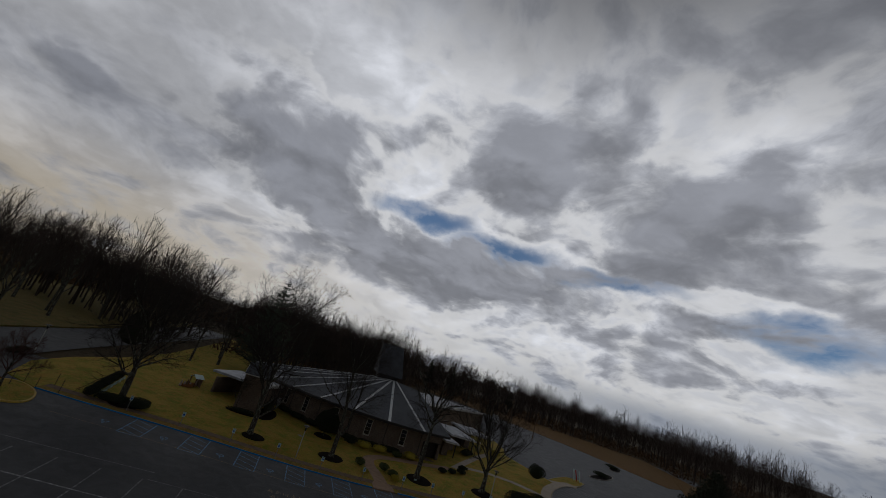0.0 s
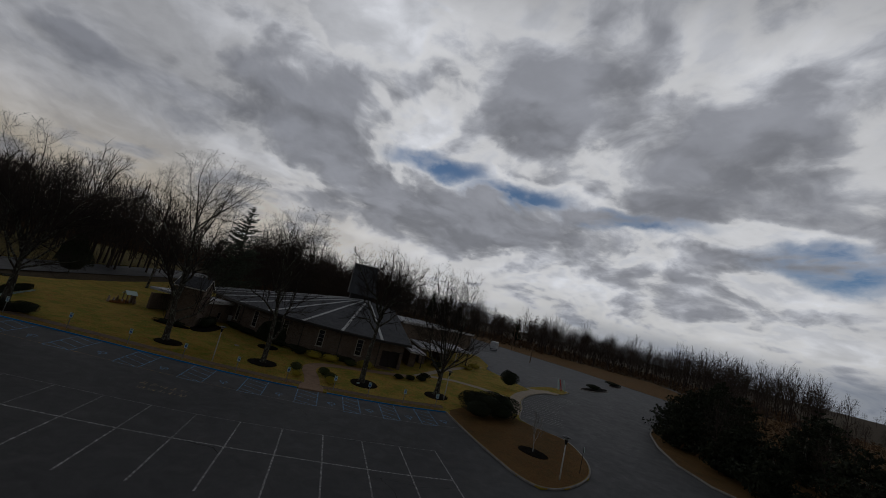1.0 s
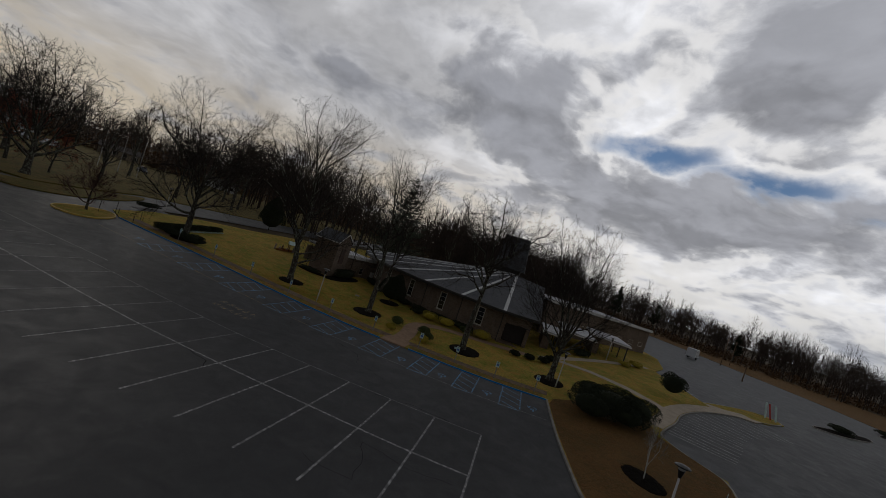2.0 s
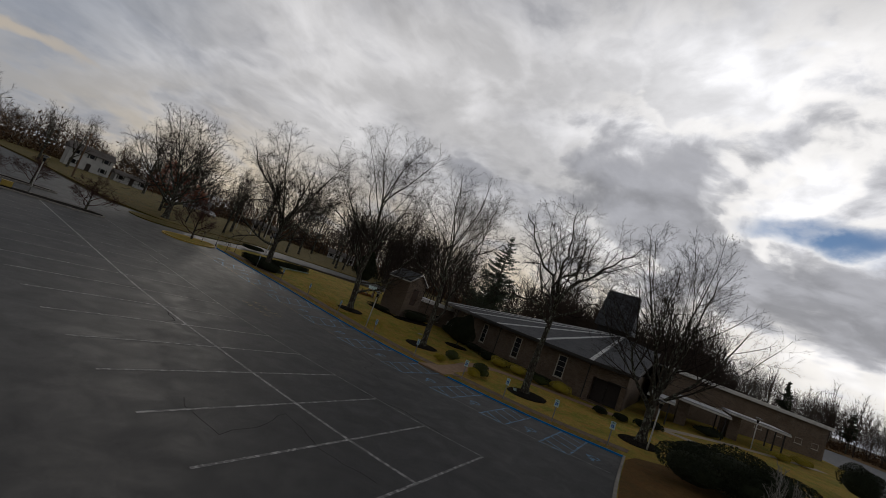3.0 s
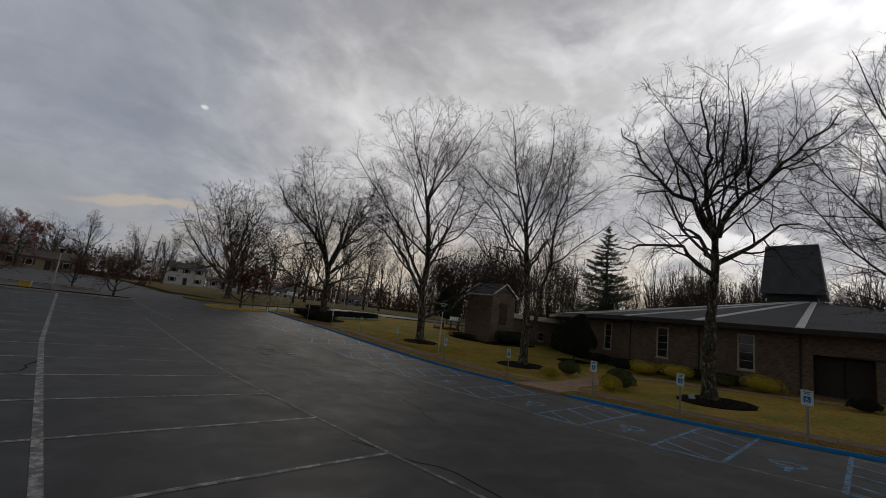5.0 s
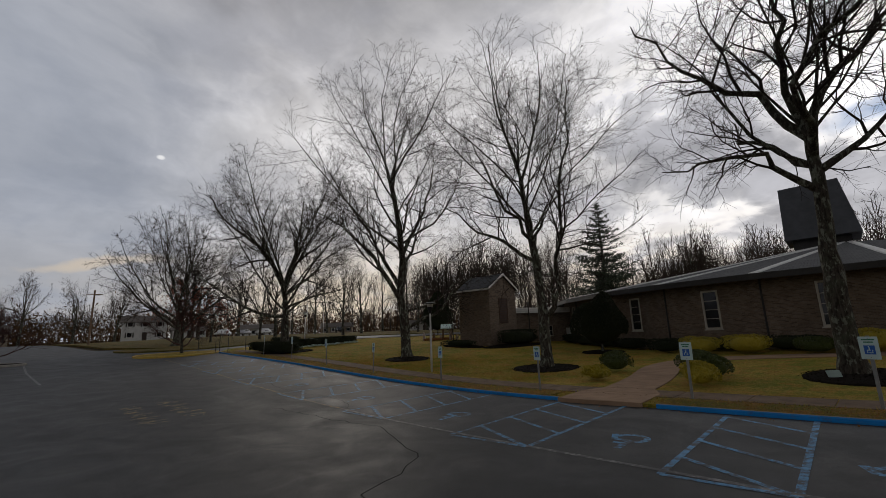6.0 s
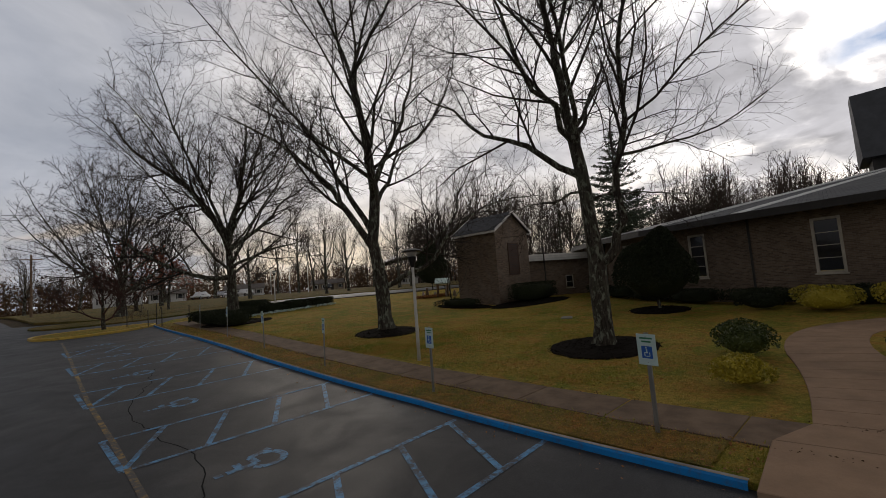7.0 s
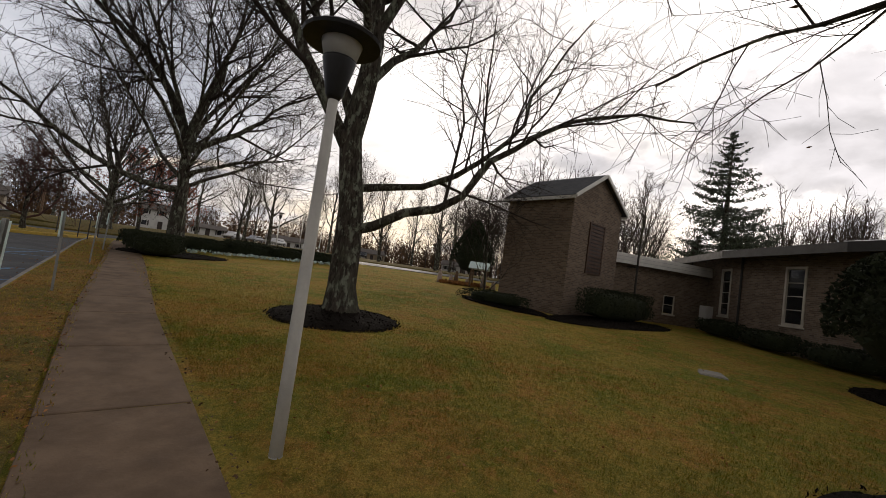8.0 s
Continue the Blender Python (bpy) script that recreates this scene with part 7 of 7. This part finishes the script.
copies(red, [(24.5, 66.0, 0.7), (-3, 112, 1.2)], 4)
SMALL = "small spreading trees on the islands"
c1, _ = bare_tree("crab_apple", 16.04, 46.4, 5.4, 3.0, 0.13, 81, "small bare spreading tree with reddish twigs", twig=0.010, z=land(16, 46.4) + 0.1, group=SMALL, fork=0.12, limbs=9, spread=58, lift=0.35, wild=0.22, dens=(8, 7, 6), leader=0.5, sides=(8, 5, 3, 3, 3), twigs=RED_TWIG, limbed=False)
for x, y, s in ((4.9, 44.9, 0.68), (-3.4, 46.2, 0.75), (2.6, 53.4, 0.6), (-10.5, 46.6, 0.75), (-12, 54.5, 0.7)):
    c = copy_thing(c1, pose(x, y, land(x, y) + 0.08, 0, 0, x * 40))
    c.scale = (s * 1.25, s * 1.25, s)
bare_tree("sapling", 6.4, -8.8, 3.4, 0.7, 0.035, 91, "thin pale bare sapling in a mulch bed", twig=0.006, fork=0.3, limbs=7, spread=35, lift=0.5, wild=0.2, dens=(5, 4, 3), leader=0.7, bark=POLE, twigs=KERB, sides=(6, 4, 3, 3, 3))
bare_tree("bare_shrub", 31.5, 28.6, 5.6, 2.0, 0.05, 92, "tall bare multi-stemmed shrub beside the bell house", twig=0.006, fork=0.05, limbs=10, spread=30, lift=0.4, wild=0.15, dens=(6, 5, 4), leader=0.55, sides=(6, 4, 3, 3, 3))

# ---- woods: too many trees to count ----
def wood_proto(seed, h, half, fine):
    """A tree for the mass: tubes for trunk and limbs, thin slivers for boughs and twigs. All triangles."""
    lines = grow(seed, fork=0.22, limbs=9 if fine else 6, spread=54, lift=0.34, wild=0.2, dens=(6, 0, 0) if fine else (4, 0, 0), leader=0.6)
    ends = np.array([p[-1] for o in lines for p, _ in o])
    m = np.array([half / np.percentile(np.hypot(ends[:, 0], ends[:, 1]), 97)] * 2 + [h / ends[:, 2].max()])
    g = np.random.default_rng(seed)
    tube, thin = [], []
    for o, polys in enumerate(lines):
        for p, r in polys:
            q = np.array(p) * m
            dz = q[:, 2] - 0.55 * h
            rho = np.sqrt((q[:, 0] ** 2 + q[:, 1] ** 2) / half ** 2 + np.where(dz > 0, dz / (0.45 * h), dz / h) ** 2) + 1e-6
            k = np.where(rho > 0.7, 0.7 + 0.3 * np.tanh((rho - 0.7) / 0.3), rho) / rho
            q = np.stack([q[:, 0] * k, q[:, 1] * k, 0.55 * h + dz * k], 1)
            if o < 2:
                i = [0, len(p) // 2, -1]
                tube.append((q[i], np.array(r)[i] * (0.17 / 0.021) * [1.0, 0.8, 0.25] + 0.02))
            elif o == 2:
                d = q[-1] - q[0]
                s = np.cross(d, g.normal(size=3))
                s *= (0.055, 0.045)[o - 2] * (1 if fine else 2.2) / (np.linalg.norm(s) + 1e-9)
                thin.append(np.array([q[0] - s, q[0] + s, q[-1]]))
    # the outer twigs, all round the crown
    n = 360 if fine else 110
    a = g.normal(size=(n, 3))
    a /= np.linalg.norm(a, axis=1, keepdims=True)
    a[:, 2] = np.abs(a[:, 2]) * 1.3 - 0.45
    p = a * np.array([half, half, 0.45 * h]) * g.uniform(0.5, 0.97, (n, 1)) + [0, 0, 0.55 * h]
    d = (a * 0.45 + g.normal(size=(n, 3)) * 0.5 + [0, 0, 0.25]) * g.uniform(0.6, 1.5, (n, 1))
    s = np.cross(d, g.normal(size=(n, 3)))
    s *= (0.03 if fine else 0.10) / (np.linalg.norm(s, axis=1, keepdims=True) + 1e-9)
    thin += list(np.stack([p - s, p + s, p + d], 1))
    v, f = tubes(tube, 3)
    f = np.concatenate([f[:, [0, 1, 2]], f[:, [0, 2, 3]]])
    t = np.concatenate(thin)
    return np.concatenate([v, t]), np.concatenate([f, np.arange(len(t)).reshape(-1, 3) + len(v)])


def wood(name, places, protos, seed, label, material, size=1.0):
    """One mass of bare trees, none of which can be counted."""
    r = np.random.default_rng(seed)
    vs, fs, at = [], [], 0
    for x, y in places:
        v, f = protos[r.integers(len(protos))]
        a, s = r.uniform(0, 6.28), size * r.uniform(0.75, 1.25)
        c, q = math.cos(a) * s, math.sin(a) * s
        far = max(0.0, math.hypot(x, y) - 350)
        zz = land(x, y) + min(1.0, far / 900) * 14 * (0.5 + 0.5 * math.sin(x * 0.0031 + 1) * math.cos(y * 0.0027)) - 0.2
        w = np.stack([v[:, 0] * c - v[:, 1] * q + x, v[:, 0] * q + v[:, 1] * c + y, v[:, 2] * s * r.uniform(0.9, 1.1) + zz], 1)
        vs.append(w)
        fs.append(f + at)
        at += len(v)
    ob = new(name, quick_mesh(name, np.concatenate(vs), np.concatenate(fs), material))
    return tagged(ob, label, "woods", kind="stuff")


def pick(poly, count, seed, bias=None):
    r = random.Random(seed)
    xs, ys = [p[0] for p in poly], [p[1] for p in poly]
    out = []
    while len(out) < count:
        x, y = r.uniform(min(xs), max(xs)), r.uniform(min(ys), max(ys))
        if inside(x, y, poly):
            out.append((x, y))
    return out


fine = [wood_proto(200 + i, 15 + i, 4.2, True) for i in range(4)]
rough = [wood_proto(220 + i, 15 + i, 4.6, False) for i in range(4)]
BEHIND = [(92, -6), (112, -14), (150, -12), (190, -40), (260, -30), (260, 60), (150, 46), (92, 44), (86, 20)]
wood("bare_woods", pick(BEHIND, 470, 1), fine, 1, "dense bare brown woods behind the church", FAR_TWIG, 1.15)
SOUTH = [(190, -48), (150, -152), (92, -122), (96, -200), (200, -260), (330, -200), (300, -40)]
wood("bare_woods", pick(SOUTH, 470, 2), fine, 2, "dense bare brown woods beyond the field strip", FAR_TWIG, 1.15)
NORTHEAST = [(110, 66), (230, 60), (330, 160), (220, 320), (60, 300), (70, 150), (120, 110)]
wood("bare_woods", pick(NORTHEAST, 270, 3), fine, 3, "bare woods beyond the houses", FAR_TWIG)
NEAR_NE = [(76, 54), (112, 52), (124, 108), (104, 112), (84, 84)]
wood("bare_woods", pick(NEAR_NE, 75, 7), fine, 7, "bare woods beside the open green", FAR_TWIG, 1.25)
WEST = [(-20, 158), (60, 170), (60, 300), (-240, 300), (-240, 160), (-90, 158)]
wood("bare_woods", pick(WEST, 260, 4), fine, 4, "bare trees behind the houses along the street", FAR_TWIG, 0.85)
r = random.Random(9)
ringed = []
while len(ringed) < 950:
    a, d = r.uniform(-150, 120), 300 + 900 * r.random() ** 1.5
    ringed.append((d * math.cos(radians(a)), d * math.sin(radians(a))))
wood("distant_woods", ringed, rough, 5, "distant bare woods to the horizon", FAR_TWIG)
SIDE = [(12, -33), (24, -42), (32, -54), (58, -84), (90, -118), (80, -190), (-40, -190), (-40, -60), (-5, -36)]
wood("roadside_brush", pick(SIDE, 150, 6), fine, 6, "bare brown brush beside the entrance road", FAR_TWIG, 0.42)
RIGHT_PINES = [(16, -33.5, 5.0, 3.6), (21, -38, 5.8, 4.2), (12, -36, 5.0, 3.8), (26, -43.5, 6.2, 4.4), (8, -31.5, 4.6, 3.4), (31, -51, 6.8, 4.6), (19, -46, 6.5, 4.6), (3, -30, 4.6, 3.4), (36, -60, 7.2, 4.8), (27, -55, 7.2, 4.8), (10, -44, 6.4, 4.4), (46, -72, 8, 5.0), (58, -86, 8.5, 5.0), (-4, -34, 5.4, 4.0), (14, -54, 7.6, 5.0), (68, -98, 9, 5.0), (2, -40, 6.0, 4.4), (22, -64, 8.0, 5.2)]
for i, (x, y, h, q) in enumerate(RIGHT_PINES):
    p = evergreen("pine_tree", x, y, h, q, 300 + i, "dark ragged pine beside the entrance road", PINE, 0.04, 0.24, 4200, tiers=15, droop=-0.12)
    p["group"] = "pines beside the entrance road"
for i, (x, y) in enumerate(((118, 24), (140, 16), (160, -34), (96, 42), (200, -60), (185, -90), (150, 30))):
    p = evergreen("pine_tree", x, y, 12 + (i * 7) % 5, 3.4, 330 + i, "dark pine among the bare woods", PINE, 0.35, 0.42, 2600, tiers=14, droop=0.0)
    p["group"] = "pines among the woods"


def brush(name, poly, count, seed, label, mat, size, high):
    g = np.random.default_rng(seed)
    c = np.array(pick(poly, count, seed))
    k = 18
    off = g.normal(size=(count * k, 3)) * np.array([1.3, 1.3, 0.5])
    p = np.repeat(c, k, 0)
    z = np.array([land(a, b) for a, b in c])
    q = np.stack([p[:, 0] + off[:, 0], p[:, 1] + off[:, 1], np.repeat(z, k) + np.abs(off[:, 2]) * high], 1)
    v, f = leaf_quads(q, size, g, 2.6)
    return tagged(new(name, quick_mesh(name, v, f, mat)), label, "undergrowth", kind="stuff")


NORTH_BAND = [(-240, 162), (60, 166), (130, 122), (240, 58), (252, 76), (140, 140), (70, 186), (-240, 184)]
brush("undergrowth", NORTH_BAND, 3000, 14, "brown thicket behind the houses", DRYLEAF, 0.5, 8.0)
brush("undergrowth", SIDE, 900, 11, "brown tangled undergrowth beside the road", DRYLEAF, 0.35, 1.6)
brush("undergrowth", BEHIND, 700, 12, "brown undergrowth below the woods", DRYLEAF, 0.5, 2.2)
brush("undergrowth", SOUTH, 800, 13, "brown undergrowth below the woods", DRYLEAF, 0.6, 2.6)


# ---- houses, cars and poles along the street ----
def house(x, y, turn, w, d, h, roof_h, wall, label, storeys=1, garage=False):
    e = base("house", x, y, land(x, y) - 0.1, turn)
    tagged(e, label, "house", "houses along the street")
    part("wall", box(-w / 2, w / 2, -d / 2, d / 2, 0, h), wall, e)
    bm = bmesh.new()
    o = 0.5
    prof = [(-d / 2 - o, h - 0.12), (d / 2 + o, h - 0.12), (d / 2 + o, h + 0.02), (0, h + roof_h), (-d / 2 - o, h + 0.02)]
    a = [bm.verts.new((-w / 2 - 0.4, p, z)) for p, z in prof]
    b = [bm.verts.new((w / 2 + 0.4, p, z)) for p, z in prof]
    bm.faces.new(a)
    bm.faces.new(b[::-1])
    for i in range(5):
        j = (i + 1) % 5
        bm.faces.new((a[j], a[i], b[i], b[j]))
    bmesh.ops.recalc_face_normals(bm, faces=bm.faces)
    part("roof", bm, HOUSEROOF, e)
    n = max(3, int(w / 2.6))
    for s in range(storeys):
        for i in range(n):
            cx = -w / 2 + w * (i + 0.5) / n
            z0 = 0.9 + s * 2.7
            if s == 0 and i == n // 2:
                part("door", box(cx - 0.5, cx + 0.5, -d / 2 - 0.06, -d / 2 - 0.004, 0.15, 2.2), DOOR, e)
                continue
            win = base("window", cx, -d / 2, 0)
            win.parent = e
            part("window_frame", box(-0.6, 0.6, -0.05, -0.004, z0, z0 + 1.3), TRIM, win)
            part("pane", box(-0.5, 0.5, -0.07, -0.0505, z0 + 0.1, z0 + 1.2), GLASS, win)
            for q in (-1, 1):
                part("shutter", box(q * 0.78 - 0.15, q * 0.78 + 0.15, -0.04, -0.004, z0, z0 + 1.3), FASCIA, win)
    part("chimney", box(w * 0.25, w * 0.25 + 0.8, -0.2, 0.5, h + 0.2, h + roof_h + 0.8), BRICK_DARK, e, uv=True)
    return e


house(31.5, 140, -8, 9.5, 7, 4.8, 1.8, SIDING, "white two-storey house with a dark roof", 2)
house(41.5, 138, -10, 8, 6, 2.3, 1.1, SIDING, "low white garage beside the house")
house(0, 128, 4, 12, 8, 2.7, 1.8, TANWALL, "low tan ranch house with a dark roof")
house(-34, 146, 8, 13, 8, 2.7, 1.9, TANWALL, "low tan ranch house with a dark roof")
house(-62, 138, 12, 13, 8, 2.7, 1.9, SIDING, "low pale ranch house with a dark roof")
house(66, 150, -25, 11, 7, 2.6, 1.6, SIDING, "low white ranch house behind the green")
house(92, 142, -35, 11, 7, 2.6, 1.6, TANWALL, "low tan ranch house behind the green")
house(116, 122, -45, 11, 7, 2.6, 1.6, SIDING, "low white ranch house behind the green")


def car_mesh(e, paint, tall=1.0):
    prof = [(-2.2, 0.45), (-2.15, 0.80), (-1.25, 0.92), (-0.75, 1.38 * tall), (0.95, 1.42 * tall), (1.75, 0.98), (2.2, 0.92), (2.2, 0.42)]
    bm = bmesh.new()
    a = [bm.verts.new((x, -0.86 if z < 1 else -0.68, z)) for x, z in prof]
    b = [bm.verts.new((x, 0.86 if z < 1 else 0.68, z)) for x, z in prof]
    bm.faces.new(a)
    bm.faces.new(b[::-1])
    for i in range(len(prof)):
        j = (i + 1) % len(prof)
        bm.faces.new((a[j], a[i], b[i], b[j]))
    bmesh.ops.recalc_face_normals(bm, faces=bm.faces)
    bmesh.ops.bevel(bm, geom=bm.edges[:], offset=0.05, segments=2, affect="EDGES")
    part("body", bm, paint, e, smooth=True)
    for s in (-1, 1):
        bm = bmesh.new()
        q = [(-0.95, 0.98), (-0.62, 1.30 * tall), (0.9, 1.34 * tall), (1.4, 1.02)]
        vs = [bm.verts.new((x, s * (0.875 - 0.16 * (z - 0.95) / 0.4), z)) for x, z in q]
        bm.faces.new(vs if s < 0 else vs[::-1])
        part("side_window", bm, GLASS, e)
    for x in (-1.35, 1.35):
        for s in (-1, 1):
            w = part("wheel", lathe([(0.30, -0.1), (0.33, -0.07), (0.33, 0.07), (0.30, 0.1)], 16), RUBBER, e)
            w.matrix_basis = pose(x, s * 0.80, 0.33, 90, 0, 0)
            rim = part("rim", lathe([(0.18, -0.105), (0.2, 0.105)], 12), GALV, w)
    part("headlight", box(-2.22, -2.16, -0.75, -0.45, 0.62, 0.76), LENS, e)
    part("headlight", box(-2.22, -2.16, 0.45, 0.75, 0.62, 0.76), LENS, e)


for i, (x, y, t, m, tall, lab) in enumerate(((41, 110, 40, CAR_WHITE, 1.15, "white parked car by the street"), (44.5, 107, 40, CAR_SILVER, 1.0, "silver parked car by the street"), (48, 104, 35, CAR_WHITE, 1.1, "white parked car by the street"), (66, 100, 60, CAR_DARK, 1.1, "dark parked car by the houses"), (84, -23.2, 60, CAR_RED, 1.0, "red car parked beyond the wing"))):
    e = base("parked_car", x, y, land(x, y) + (0.1 if y > 62 else 0.0), t)
    tagged(e, lab, "car", "parked cars")
    car_mesh(e, m, tall)
# white box trailer on the back lot
e = base("box_trailer", 111, -47.5, land(111, -47.5), -30)
tagged(e, "white box trailer standing on the back lot", "trailer")
part("body", box(-2.6, 2.6, -1.1, 1.1, 0.65, 2.9, 0.06), CAR_WHITE, e)
part("drawbar", box(-3.8, -2.6, -0.06, 0.06, 0.55, 0.65), RUST, e)
for x in (0.2, 1.1):
    for s in (-1, 1):
        part("wheel", lathe([(0.33, -0.1), (0.36, -0.06), (0.36, 0.06), (0.33, 0.1)], 14), RUBBER, e).matrix_basis = pose(x, s * 1.0, 0.36, 90, 0, 0)
for i, (x, y) in enumerate(((46.5, 88.0), (49.5, 86.5), (52.5, 85.0))):
    e = base("flagpole", x, y, land(x, y) + 0.1)
    tagged(e, "white flagpole on the green", "flagpole", "flagpoles on the green")
    part("pole", lathe([(0.06, 0), (0.035, 7.5)], 8), POLE, e)
    part("finial", lathe([(0.01, 7.5), (0.07, 7.56), (0.07, 7.62), (0.01, 7.68)], 8), POLE, e)
for i, (x, y, h) in enumerate(((-6.5, 76, 9), (-34, 74, 9), (128, -62, 9), (150, -74, 9), (92, -52, 6), (14, 84, 8))):
    e = base("utility_pole", x, y, land(x, y))
    tagged(e, "weathered wooden utility pole with a crossarm", "pole", "utility poles")
    part("pole", lathe([(0.14, 0), (0.10, h)], 8), WOOD, e)
    part("crossarm", box(-1.0, 1.0, -0.05, 0.05, h - 0.7, h - 0.58), WOOD, e)
